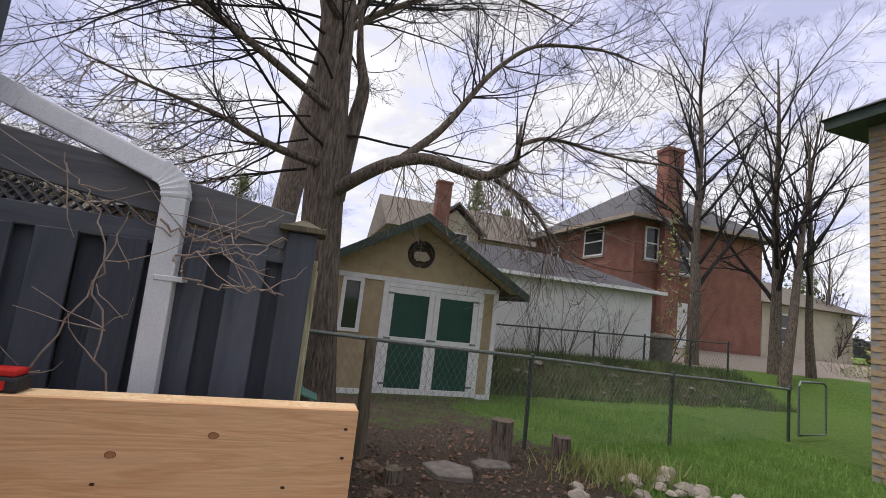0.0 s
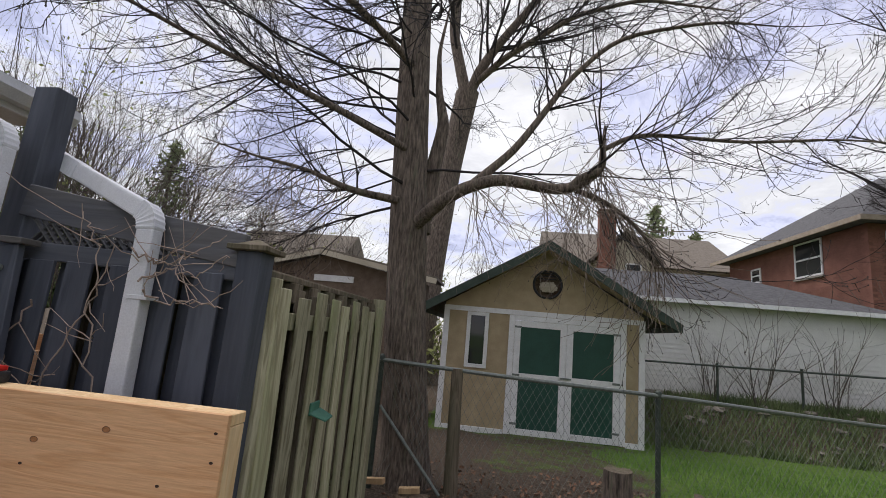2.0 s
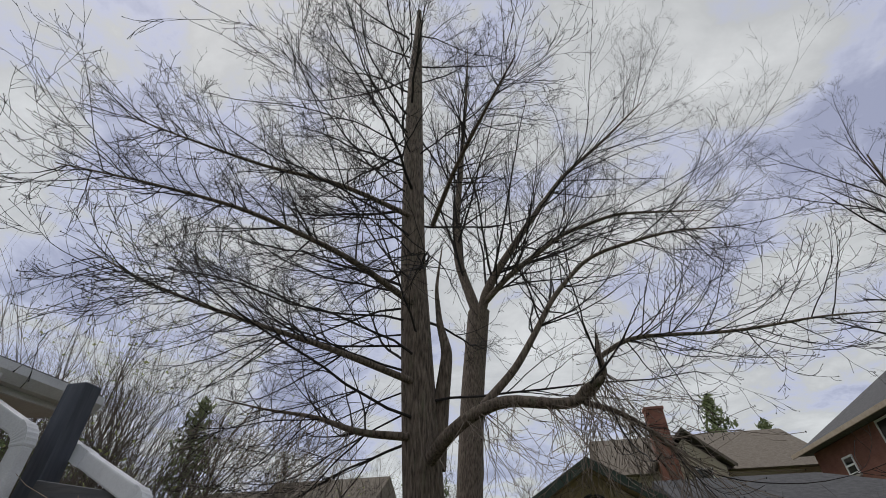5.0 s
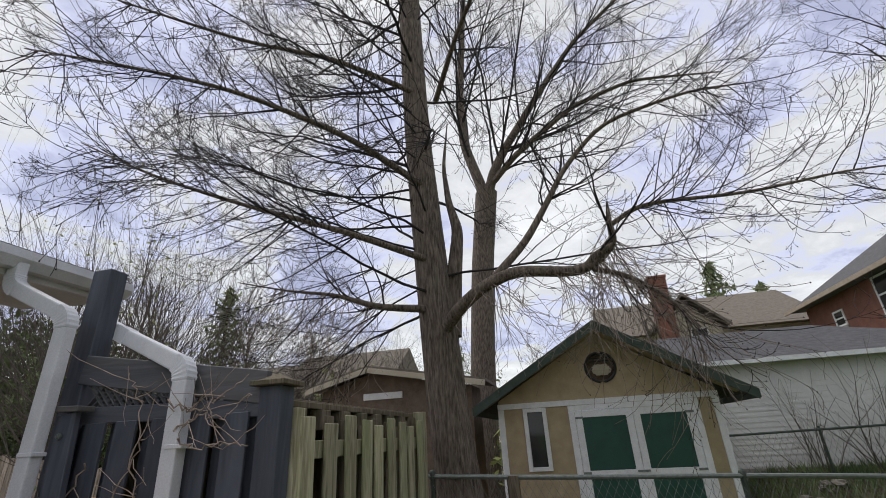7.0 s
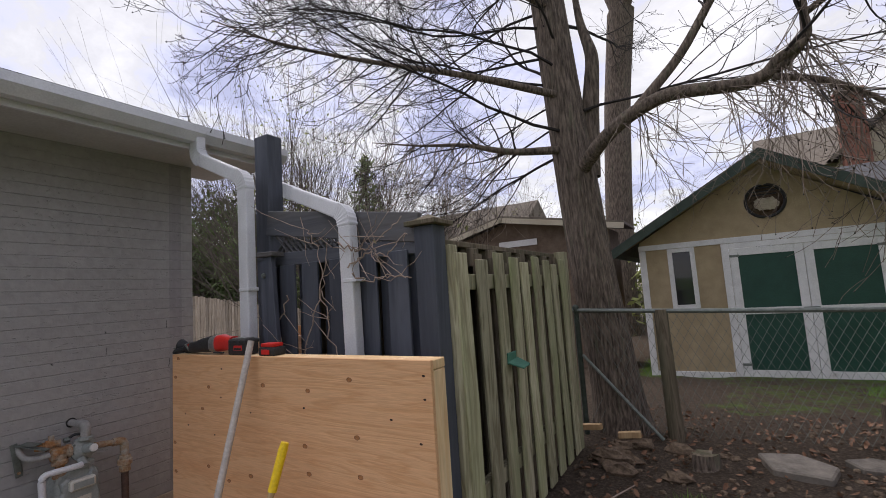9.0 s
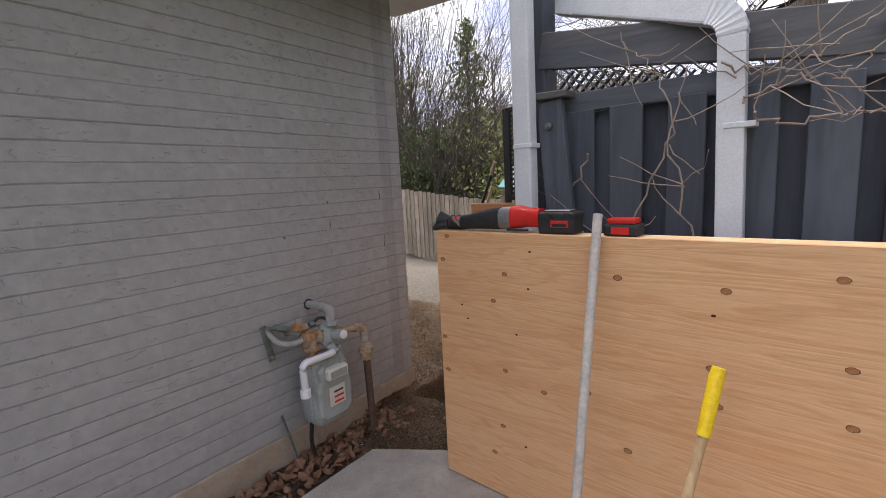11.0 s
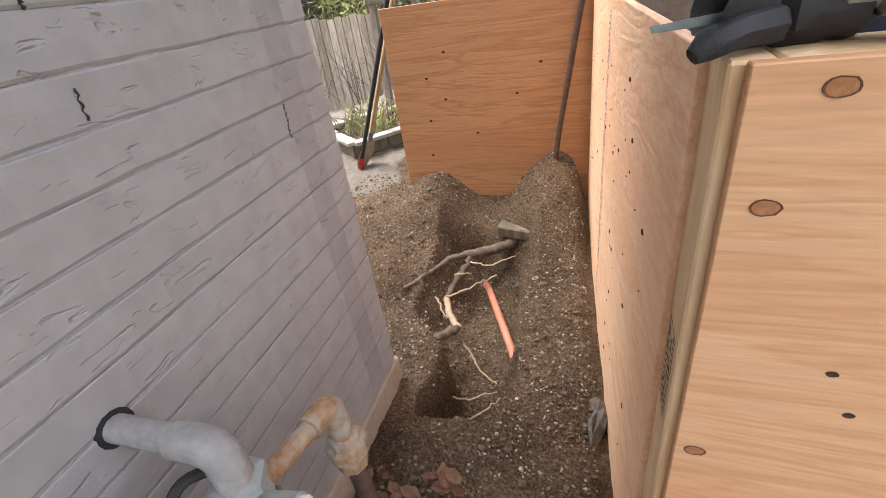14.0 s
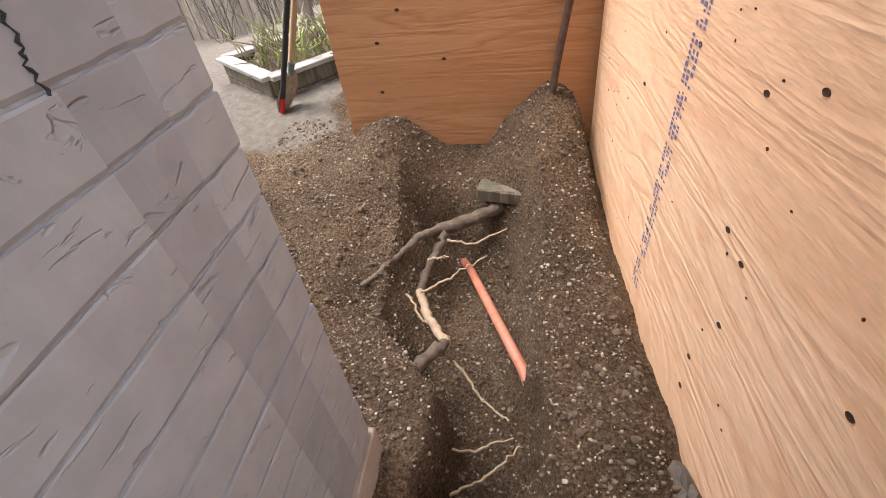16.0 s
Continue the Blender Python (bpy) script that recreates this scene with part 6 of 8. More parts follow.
for x0, x1 in ((SX0 + 0.09, DX0 - 0.10), (DX1 + 0.10, SX1 - 0.09)):
    part("base_trim", front(x0, x1, -0.09, 0.0, -0.002, 0.024), TRIM, shed, bevel=0.003)
for x0, x1, z0, z1 in ((DX0 - 0.095, DX0, -0.06, 1.91), (DX1, DX1 + 0.095, -0.06, 1.91), (DX0, DX1, 1.83, 1.91)):
    part("door_casing", front(x0, x1, z0, z1, -0.02, 0.034), TRIM, shed, "white door casing", bevel=0.003)
for k, (x0, x1) in enumerate(((DX0 + 0.004, (DX0 + DX1) / 2 - 0.003), ((DX0 + DX1) / 2 + 0.003, DX1 - 0.004))):
    leaf = part("door", front(x0 + 0.06, x1 - 0.06, DZ0 + 0.02, 1.80, -0.03, 0.005), GREEN_DOOR, shed, "dark green door panel in white frame")
    for a, b, c, d in ((x0, x0 + 0.105, DZ0, 1.825), (x1 - 0.105, x1, DZ0, 1.825), (x0 + 0.107, x1 - 0.107, DZ0, DZ0 + 0.10), (x0 + 0.107, x1 - 0.107, 1.72, 1.825), (x0 + 0.107, x1 - 0.107, 0.845, 0.94)):
        part("rail", front(a, b, c, d, -0.01, 0.022), TRIM, leaf, "white door rail", bevel=0.002)
    for z in (0.10, 0.89, 1.70):
        hx = x0 if k == 0 else x1 - 0.09
        part("hinge", front(hx - 0.03, hx + 0.12, z, z + 0.035, 0.0225, 0.03), GALV, leaf, "grey strap hinge", bevel=0.002)
part("latch", front((DX0 + DX1) / 2 - 0.09, (DX0 + DX1) / 2 + 0.09, 0.90, 0.93, 0.0225, 0.04), GALV, shed, "grey hasp", bevel=0.002)
win = part("window", front(WX0 + 0.05, WX1 - 0.05, WZ0 + 0.05, WZ1 - 0.05, -0.05, -0.04), WINDOW, shed, "narrow dark window")
for x0, x1, z0, z1 in ((WX0 - 0.01, WX0 + 0.055, WZ0 - 0.01, WZ1 + 0.01), (WX1 - 0.055, WX1 + 0.01, WZ0 - 0.01, WZ1 + 0.01), (WX0 + 0.056, WX1 - 0.056, WZ0 - 0.01, WZ0 + 0.05), (WX0 + 0.056, WX1 - 0.056, WZ1 - 0.05, WZ1 + 0.01)):
    part("window_frame", front(x0, x1, z0, z1, -0.06, 0.03), TRIM, win, "white window frame", bevel=0.003)
m = Mesh()
for k in range(2):
    m.add([(x, y, z) for z in (-0.34 + 0.10 * k, -0.235 + 0.085 * k) for x, y in ((2.95, 6.02 + 0.2 * k), (4.95, 6.06 + 0.2 * k), (4.95, 6.58), (2.95, 6.5))], [(3, 2, 1, 0), (4, 5, 6, 7), (0, 1, 5, 4), (1, 2, 6, 5), (2, 3, 7, 6), (3, 0, 4, 7)])
single("shed_step", m, JOINT, "low grey block step before the shed doors", "step", bevel=0.01)

# ---- low brown outbuilding beyond the pickets ----
out = thing("outbuilding", (-0.4, 7.9, 0), "low brown outbuilding with a shallow gable", "outbuilding")
m = Mesh()
m.add([(x, y, z) for y in (6.95, 7.85) for x, z in ((-1.75, -0.2), (1.3, -0.2), (1.3, 2.42), (-0.7, 2.78), (-1.75, 2.5))], [(0, 1, 2, 3, 4), (9, 8, 7, 6, 5), (0, 5, 6, 1), (1, 6, 7, 2), (2, 7, 8, 3), (3, 8, 9, 4), (4, 9, 5, 0)])
part("wall", m, surf("brown_boards", (0.12, 0.085, 0.06), (0.18, 0.135, 0.10), 8, 0.9, 0.4, 50), out)
for (xa, za), (xb, zb) in (((-2.0, 2.52), (-0.69, 2.86)), ((-0.71, 2.86), (1.6, 2.45))):
    m = Mesh()
    m.add([(x, y, z + o) for o in (0.0, 0.05) for x, z, y in ((xa, za, 6.7), (xb, zb, 6.7), (xb, zb, 7.98), (xa, za, 7.98))], [(3, 2, 1, 0), (4, 5, 6, 7), (0, 1, 5, 4), (1, 2, 6, 5), (2, 3, 7, 6), (3, 0, 4, 7)])
    part("roof_slope", m, ROOF_BROWN, out)
    part("barge_board", Mesh().beam((xa, 6.69, za - 0.04), (xb, 6.69, zb - 0.04), 0.02, 0.10), CREAM, out, "tan barge board")
part("window_strip", Mesh().span((-0.85, 6.92, 2.28), (-0.05, 6.948, 2.40)), TRIM, out, "white strip window")

# ---- white garage ----
garage = thing("garage", (8.6, 11, 0.6), "white-sided garage with a dark hip roof", "garage")
m = Mesh().span((5.9, 9.0, 0.2), (11.0, 14.8, 2.66))
part("wall", m, SIDING, garage)
sid = Mesh()
for k in range(20):
    z = 0.72 + 0.098 * k
    sid.add([(5.88, 8.985, z), (11.02, 8.985, z), (11.02, 8.996, z + 0.098), (5.88, 8.996, z + 0.098), (5.88, 8.999, z), (11.02, 8.999, z)], [(0, 1, 2, 3), (0, 4, 5, 1)])
part("siding", sid, SIDING, garage, "white lap siding", kind="stuff")
part("footing", Mesh().span((5.86, 8.95, 0.1), (11.04, 14.85, 0.70)), CONCRETE, garage)
m = Mesh()
m.add([(5.5, 8.72, 2.64), (11.25, 8.72, 2.64), (11.25, 15.2, 2.64), (5.5, 15.2, 2.64), (5.5, 12.0, 3.75), (9.3, 12.0, 3.75)], [(0, 1, 5, 4), (1, 2, 5), (2, 3, 4, 5), (3, 0, 4), (3, 2, 1, 0)])
part("roof", m, ROOF_GREY, garage, "dark grey shingles")
part("fascia", Mesh().span((5.5, 8.69, 2.58), (11.27, 8.718, 2.67)), TRIM, garage, "white fascia")
part("fascia", Mesh().span((11.252, 8.72, 2.58), (11.275, 15.2, 2.67)), TRIM, garage)


# ---- brick house on the rise ----
def brick_skin(o, along, length, z0, z1, holes, mat, bl=0.24, course=0.09, proud=0.012, cap=100000):
    """Bricks of a far wall as one joined layer with open joints."""
    m = Mesh()
    a = Vector(along).normalized()
    nrm = a.cross(Vector((0, 0, 1)))
    r = 0
    z = z0
    while z + course <= z1:
        u = (r % 2) * bl / 2
        while u + bl <= length:
            if not any(h[0] - bl < u < h[1] and h[2] - course < z < h[3] for h in holes):
                b = Vector(o) + a * (u + 0.006)
                e = a * (bl - 0.012)
                t = nrm * proud
                c = [b, b + e]
                zs = (z + 0.006, z + course - 0.006)
                v = [p + t + Vector((0, 0, q)) for q in zs for p in c] + [p + Vector((0, 0, q)) for q in zs for p in c]
                m.add([tuple(p) for p in v], [(0, 1, 3, 2), (0, 4, 5, 1), (2, 3, 7, 6)])
            u += bl
        z += course
        r += 1
    return m


def sash(parent, x0, x1, y, z0, z1, axis="x", out=-1):
    """A framed pane with a meeting rail on a wall facing -y (axis x) or -x (axis y)."""
    def blk(a0, a1, c0, c1, d0, d1):
        if axis == "x":
            return Mesh().span((a0, y - d1, c0), (a1, y - d0, c1))
        return Mesh().span((y - d1, a0, c0), (y - d0, a1, c1))
    w = part("window", blk(x0, x1, z0, z1, 0.014, 0.03), WINDOW, parent, "sash window with white frame")
    for a0, a1, c0, c1 in ((x0 - 0.07, x0, z0 - 0.07, z1 + 0.07), (x1, x1 + 0.07, z0 - 0.07, z1 + 0.07), (x0, x1, z1, z1 + 0.07), (x0, x1, z0 - 0.07, z0), (x0, x1, (z0 + z1) / 2 - 0.03, (z0 + z1) / 2 + 0.03)):
        part("frame_bar", blk(a0, a1, c0, c1, 0.012, 0.055), TRIM, w)
    part("sill", blk(x0 - 0.12, x1 + 0.12, z0 - 0.16, z0 - 0.075, 0.012, 0.09), JOINT, w)


brick_house = thing("brick_house", (17.5, 17.5, 0.9), "two-storey red brick house with a grey hip roof", "house")
HX, HY = 14.1, 13.6
part("wall", Mesh().span((HX, HY, 0.3), (21.0, 22.0, 6.05)), BRICK_RED, brick_house, "red brick walls")
part("bricks", brick_skin((HX, HY, 0), (1, 0, 0), 6.9, 1.1, 6.0, [(0.5, 1.25, 4.4, 5.9), (2.1, 2.85, 4.0, 5.6), (1.75, 2.7, 0.9, 3.0), (1.15, 2.05, 0, 9)], BRICK_RED), BRICK_RED, brick_house, kind="stuff")
part("bricks", brick_skin((HX, 22.0, 0), (0, -1, 0), 8.4, 1.1, 6.0, [(4.7, 6.8, 4.3, 6.2)], BRICK_RED), BRICK_RED, brick_house, kind="stuff")
m = Mesh()
m.add([(13.5, 13.0, 6.08), (21.6, 13.0, 6.08), (21.6, 22.6, 6.08), (13.5, 22.6, 6.08), (17.4, 17.2, 9.0), (17.7, 18.4, 9.0)], [(0, 1, 4), (1, 2, 5, 4), (2, 3, 5), (3, 0, 4, 5), (3, 2, 1, 0)])
part("roof", m, ROOF_GREY, brick_house, "grey hip roof")
m = Mesh().span((13.45, 12.95, 5.98), (21.65, 13.0, 6.14)).span((13.45, 13.0, 5.98), (13.5, 22.6, 6.14))
part("fascia", m, PARGING, brick_house)
part("chimney", Mesh().span((15.3, 13.28, 0.9), (16.12, 13.598, 5.95)).span((15.3, 13.28, 5.95), (16.12, 13.9, 9.15)).span((15.25, 13.23, 9.15), (16.17, 13.95, 9.32)), BRICK_RED, brick_house, "tall red brick chimney", bevel=0.01)
sash(brick_house, 14.65, 15.2, HY, 4.5, 5.75)
sash(brick_house, 16.3, 16.85, HY, 4.1, 5.4)
sash(brick_house, 15.65, 17.0, HX, 4.75, 5.95, "y")
sash(brick_house, 19.4, 20.0, HX, 4.9, 5.4, "y")
part("door", Mesh().span((16.2, 13.56, 1.0), (16.9, 13.59, 2.85)), TRIM, brick_house, "white back door", bevel=0.01)
sash(brick_house, 14.3, 14.9, HY, 2.0, 3.0)

cream = thing("cream_house", (8.5, 26, 0.5), "cream house with brown gabled roof and brick chimney", "house")
part("wall", Mesh().span((6.0, 24.0, 0), (15.2, 32.0, 6.0)).add([(7.9, 23.2, 0), (10.9, 23.2, 0), (10.9, 23.2, 6.0), (9.4, 23.2, 7.3), (7.9, 23.2, 6.0), (7.9, 26, 0), (10.9, 26, 0), (10.9, 26, 6.0), (9.4, 26, 7.3), (7.9, 26, 6.0)],
     [(0, 1, 2, 3, 4), (9, 8, 7, 6, 5), (0, 5, 6, 1), (1, 6, 7, 2), (2, 7, 8, 3), (3, 8, 9, 4), (4, 9, 5, 0)]), CREAM, cream)
m = Mesh()
m.add([(5.4, 23.4, 5.9), (15.8, 23.4, 5.9), (15.8, 32.6, 5.9), (5.4, 32.6, 5.9), (5.4, 28, 8.6), (15.8, 28, 8.6)], [(0, 1, 5, 4), (2, 3, 4, 5), (1, 2, 5), (3, 0, 4), (3, 2, 1, 0)])
m.add([(7.5, 22.8, 6.0), (9.4, 22.8, 7.75), (9.4, 28, 7.75), (7.5, 28, 6.0), (11.3, 22.8, 6.0), (11.3, 28, 6.0), (9.4, 22.8, 7.6), (7.55, 22.8, 5.86), (11.25, 22.8, 5.86)], [(0, 1, 2, 3), (1, 4, 5, 2), (0, 7, 6, 1), (1, 6, 8, 4)])
part("roof", m, ROOF_BROWN, cream, "brown shingled gables")
part("chimney", Mesh().span((7.95, 22.6, 2.0), (8.8, 23.19, 8.6)).span((7.9, 22.55, 8.6), (8.85, 23.2, 8.75)), BRICK_RED, cream, "brick chimney", bevel=0.02)
sash(cream, 9.5, 10.2, 23.2, 4.9, 5.9)
sash(cream, 6.3, 7.2, 24.0, 4.4, 5.5)

neigh = thing("neighbour_house", (9.6, 0, 0), "tan brick neighbour house with dark eaves", "house")
part("wall", Mesh().span((8.90, -7.0, -0.3), (15.0, 2.60, 4.75)), JOINT, neigh)
part("bricks", brick_skin((8.90, 2.60, 0), (0, -1, 0), 4.0, -0.1, 4.7, [], BRICK_TAN, 0.22, 0.078), BRICK_TAN, neigh, "tan brick face", kind="stuff")
part("eave", Mesh().span((8.55, -7.6, 4.75), (15.6, 2.95, 4.90)), GREEN_TRIM, neigh, "dark eave")
m = Mesh()
m.add([(8.5, -7.7, 4.9), (15.7, -7.7, 4.9), (15.7, 3.0, 4.9), (8.5, 3.0, 4.9), (11.9, -2.5, 6.8), (12.1, -1.5, 6.8)], [(0, 1, 4), (1, 2, 5, 4), (2, 3, 5), (3, 0, 4, 5), (3, 2, 1, 0)])
part("roof", m, ROOF_GREY, neigh)

small = thing("bungalow", (25, 17, 0.9), "grey bungalow beyond the brick house", "house")
part("wall", Mesh().span((23.5, 15.5, 0), (30, 22, 3.6)), CREAM, small)
m = Mesh()
m.add([(23.0, 15.0, 3.6), (30.5, 15.0, 3.6), (30.5, 22.5, 3.6), (23.0, 22.5, 3.6), (25.5, 18.5, 5.2), (28, 18.5, 5.2)], [(0, 1, 5, 4), (1, 2, 5), (2, 3, 4, 5), (3, 0, 4), (3, 2, 1, 0)])
part("roof", m, ROOF_BROWN, small)
sash(small, 24.3, 25.6, 15.5, 1.8, 3.1)

# parked cars on the rise
car = thing("car", (21.0, 12.0, 1.02), "dark saloon car parked in a drive", "car")
m = Mesh()
prof = [(-2.1, 0.35), (-2.15, 0.75), (-1.5, 0.92), (-0.9, 1.0), (0.9, 1.02), (1.9, 0.95), (2.1, 0.8), (2.1, 0.35)]
n = len(prof)
m.add([(21.0 + x, 12.0 + s * 0.82, 1.02 + z) for s in (-1, 1) for x, z in prof], [(i, (i + 1) % n, n + (i + 1) % n, n + i) for i in range(n)] + [tuple(range(n))[::-1], tuple(range(n, 2 * n))])
part("body", m, CAR_PAINT, car, bevel=0.05, segments=2)
m = Mesh()
prof = [(-1.1, 0.98), (-0.35, 1.42), (0.8, 1.44), (1.55, 1.0)]
m.add([(21.0 + x, 12.0 + s * (0.78 if z < 1.1 else 0.6), 1.02 + z) for s in (-1, 1) for x, z in prof], [(0, 1, 5, 4), (1, 2, 6, 5), (2, 3, 7, 6), (3, 2, 1, 0), (4, 5, 6, 7), (0, 4, 7, 3)])
part("cabin", m, WINDOW, car, "dark glazed cabin", bevel=0.04)
for x in (-1.3, 1.3):
    for y in (-0.78, 0.78):
        w = part("wheel", Mesh().lathe((21 + x, 12.0 + y - 0.1, 1.34), (0, 1, 0), ((0, 0.22), (0.02, 0.32), (0.18, 0.32), (0.2, 0.22)), 18), BLACK_RUBBER, car)
        part("rim", Mesh().lathe((21 + x, 12.0 + y - 0.11, 1.34), (0, 1, 0), ((0, 0.16), (0.012, 0.19), (0.2, 0.19), (0.22, 0.16)), 14), GREY_METAL, w)
copy_thing(car, pose(35.5, 17.6, 1.02, 0, 0, 8))
car.matrix_basis = pose(31.0, 16.6, 1.02, 0, 0, 4)

# ---- stumps, stones and debris on the soil ----
rng = np.random.default_rng(12)


def stump(x, y, r, h, seed, label):
    s = thing("tree_stump", (x, y, -0.05), label, "stump")
    q = np.random.default_rng(seed)
    z0 = float(height(x, y)) - 0.06
    n = 14
    j = 1 + 0.13 * q.standard_normal(n)
    v = [(x + r * k * j[i] * math.cos(i * math.tau / n), y + r * k * j[i] * math.sin(i * math.tau / n), z0 + z + (0.03 * j[i] if z == h else 0)) for z, k in ((0, 1.35), (0.06, 1.12), (h * 0.5, 1.0), (h, 0.98)) for i in range(n)]
    f = [(a * n + i, a * n + (i + 1) % n, (a + 1) * n + (i + 1) % n, (a + 1) * n + i) for a in range(3) for i in range(n)]
    part("bark", Mesh().add(v, f), BARK, s, smooth=True)
    part("cut_face", Mesh().add(v[3 * n:], [tuple(range(n))]), POST_WOOD, s, "grey cut face")


stump(3.95, 3.22, 0.128, 0.44, 1, "grey tree stump by the wire fence")
stump(4.78, 3.30, 0.115, 0.27, 2, "low weathered tree stump by the wire fence")
stump(2.62, 2.62, 0.09, 0.14, 3, "small rotten stump in bare soil")
single("flat_stone", Mesh().slab([(2.98, 2.95), (3.05, 2.62), (3.38, 2.55), (3.46, 2.80), (3.25, 3.02)], -0.05, 0.02), STONE, "flat grey stone lying on the soil", "stone", bevel=0.012)
single("flat_stone", Mesh().slab([(3.52, 3.02), (3.60, 2.85), (3.92, 2.85), (3.95, 3.02), (3.70, 3.12)], -0.05, 0.012), STONE, "flat grey stone lying on the soil", "stone", bevel=0.012)
for k in range(26):
    x, y = 5.25 + rng.normal(0, 0.45), 2.35 + rng.normal(0, 0.28)
    r = rng.uniform(0.045, 0.115)
    single("stone", Mesh().blob((x, y, float(height(x, y)) + r * 0.3), (r, r * rng.uniform(0.7, 1.1), r * 0.6), 0.25, k, 6, 9), STONE_PALE, "rounded field stone in the lawn edge", "stone", smooth=True, group="stones at the lawn edge")
for k in range(60):
    x, y = rng.uniform(6.5, 13), rng.uniform(7.2, 8.4)
    r = rng.uniform(0.04, 0.12)
    single("stone", Mesh().blob((x, y, float(height(x, y)) + r * 0.2), (r, r * rng.uniform(0.7, 1.1), r * 0.55), 0.3, 100 + k, 5, 8), STONE, "rough stone on the grassy bank", "stone", group="stones on the bank")
for k, (a, b) in enumerate((((1.60, 2.92, 0.10), (1.80, 2.88, 0.13)), ((1.95, 2.85, 0.08), (2.14, 2.86, 0.10)))):
    single("timber_offcut", Mesh().beam(a, b, 0.06, 0.05), HANDLE_WOOD, "pale sawn offcut at the fence foot", "timber", bevel=0.003)
for k in range(9):
    a = rng.uniform(0, math.tau)
    x, y = rng.uniform(1.9, 2.6), rng.uniform(2.2, 2.9)
    r = rng.uniform(0.05, 0.12)
    single("rotten_log", Mesh().blob((x, y, float(height(x, y)) + 0.02), (r * 1.5, r * 0.8, r * 0.7), 0.3, 40 + k, 6, 9), CLOD, "rotten wood lump on bare soil", "log", group="wood lumps")
single("fallen_branch", Mesh().tube([(1.80, 0.55, 0.42), (1.86, 0.85, 0.30), (1.95, 1.25, 0.10), (2.05, 1.6, 0.02), (2.2, 2.0, 0.01)], (0.008, 0.008, 0.007, 0.006, 0.004), 6), VINE, "thin pale fallen branch by the pickets", "branch", smooth=True)
bin1 = thing("garden_bin", (11.9, 9.6, 0.7), "grey-green lidded garden bin", "bin")
part("tub", Mesh().lathe((11.9, 9.6, 0.6), (0, 0, 1), ((0, 0.3), (0.02, 0.33), (0.75, 0.40), (0.78, 0.42))), STONE, bin1)
part("lid", Mesh().lathe((11.9, 9.6, 1.381), (0, 0, 1), ((0, 0.44), (0.05, 0.44), (0.12, 0.3), (0.13, 0.1))), STONE, bin1)


def scatter(name, mat, count, area, sizes, label, category, seed, flat=0.7, sides=6, rings=4, lift=0.2):
    q = np.random.default_rng(seed)
    m = Mesh()
    for k in range(count):
        x, y = area(q)
        r = q.uniform(*sizes) * (0.6 + 0.8 * q.random() ** 3)
        m.blob((x, y, float(height(x, y)) + r * lift), (r * q.uniform(0.8, 1.2), r * q.uniform(0.7, 1.1), r * flat), 0.3, int(q.integers(1e6)), rings, sides)
    return single(name, m, mat, label, category, kind="stuff")


def in_strip(q):
    while True:
        x, y = q.uniform(-1.75, 0.0), q.uniform(-0.15, 2.25)
        if x < side_x(y) - 0.03 and (y > 0.6 or x > -0.70 + 0.02) and not (x > -0.40 and y < 0.13):
            return x, y


scatter("gravel", PEBBLE, 7500, in_strip, (0.0022, 0.006), "pale gravel pebbles strewn over the dug earth", "gravel", 1, sides=5)
scatter("soil_clods", CLOD, 5200, in_strip, (0.003, 0.010), "brown clods of dug soil", "soil", 2, sides=6)
scatter("soil_clods", CLOD, 900, lambda q: (q.uniform(1.7, 4.6), q.uniform(0.6, 4.2)), (0.01, 0.03), "brown soil clods and litter under the tree", "soil", 3)


def leaf_litter(count, area, size, mat, label, seed):
    q = np.random.default_rng(seed)
    m = Mesh()
    for _ in range(count):
        x, y = area(q)
        s = q.uniform(*size)
        c = Vector((x, y, float(height(x, y)) + q.uniform(0.004, 0.03)))
        r = Euler((q.normal(0, 0.5), q.normal(0, 0.5), q.uniform(0, math.tau))).to_matrix()
        curl = q.uniform(-0.3, 0.3)
        v = [c + r @ Vector(p) * s for p in ((-1, 0, curl), (-0.3, -0.55, 0), (0.6, -0.4, 0), (1, 0, curl), (0.5, 0.45, 0), (-0.35, 0.5, 0), (0, 0, -0.15))]
        m.add([tuple(p) for p in v], [(6, i, (i + 1) % 6) for i in range(6)])
    return single("leaf_litter", m, mat, label, "leaves", kind="stuff")


leaf_litter(420, lambda q: tuple(on_wall(q.uniform(0.35, 1.9), q.uniform(0.03, 0.40) * q.random() ** 0.5 + 0.02, 0).xy), (0.018, 0.04), DEAD_LEAF, "brown dead leaves heaped along the foundation", 4)
leaf_litter(900, lambda q: (q.uniform(1.75, 4.6), q.uniform(0.5, 4.4)), (0.015, 0.035), DEAD_LEAF, "scattered dead leaves on bare soil", 5)


def grass_patch(count, area, tall, mat, label, seed, wide=0.004):
    q = np.random.default_rng(seed)
    m = Mesh()
    v, f = [], []
    for k in range(count):
        x, y = area(q)
        h = q.uniform(*tall)
        a, b = q.uniform(0, math.tau), q.normal(0, 0.35, 2) * h
        z = float(height(x, y)) - 0.003
        dx, dy = math.cos(a) * wide, math.sin(a) * wide
        v += [(x - dx, y - dy, z), (x + dx, y + dy, z), (x + b[0], y + b[1], z + h)]
        f.append((3 * k, 3 * k + 1, 3 * k + 2))
    m.add(v, f)
    return single("grass", m, mat, label, "grass", kind="stuff")


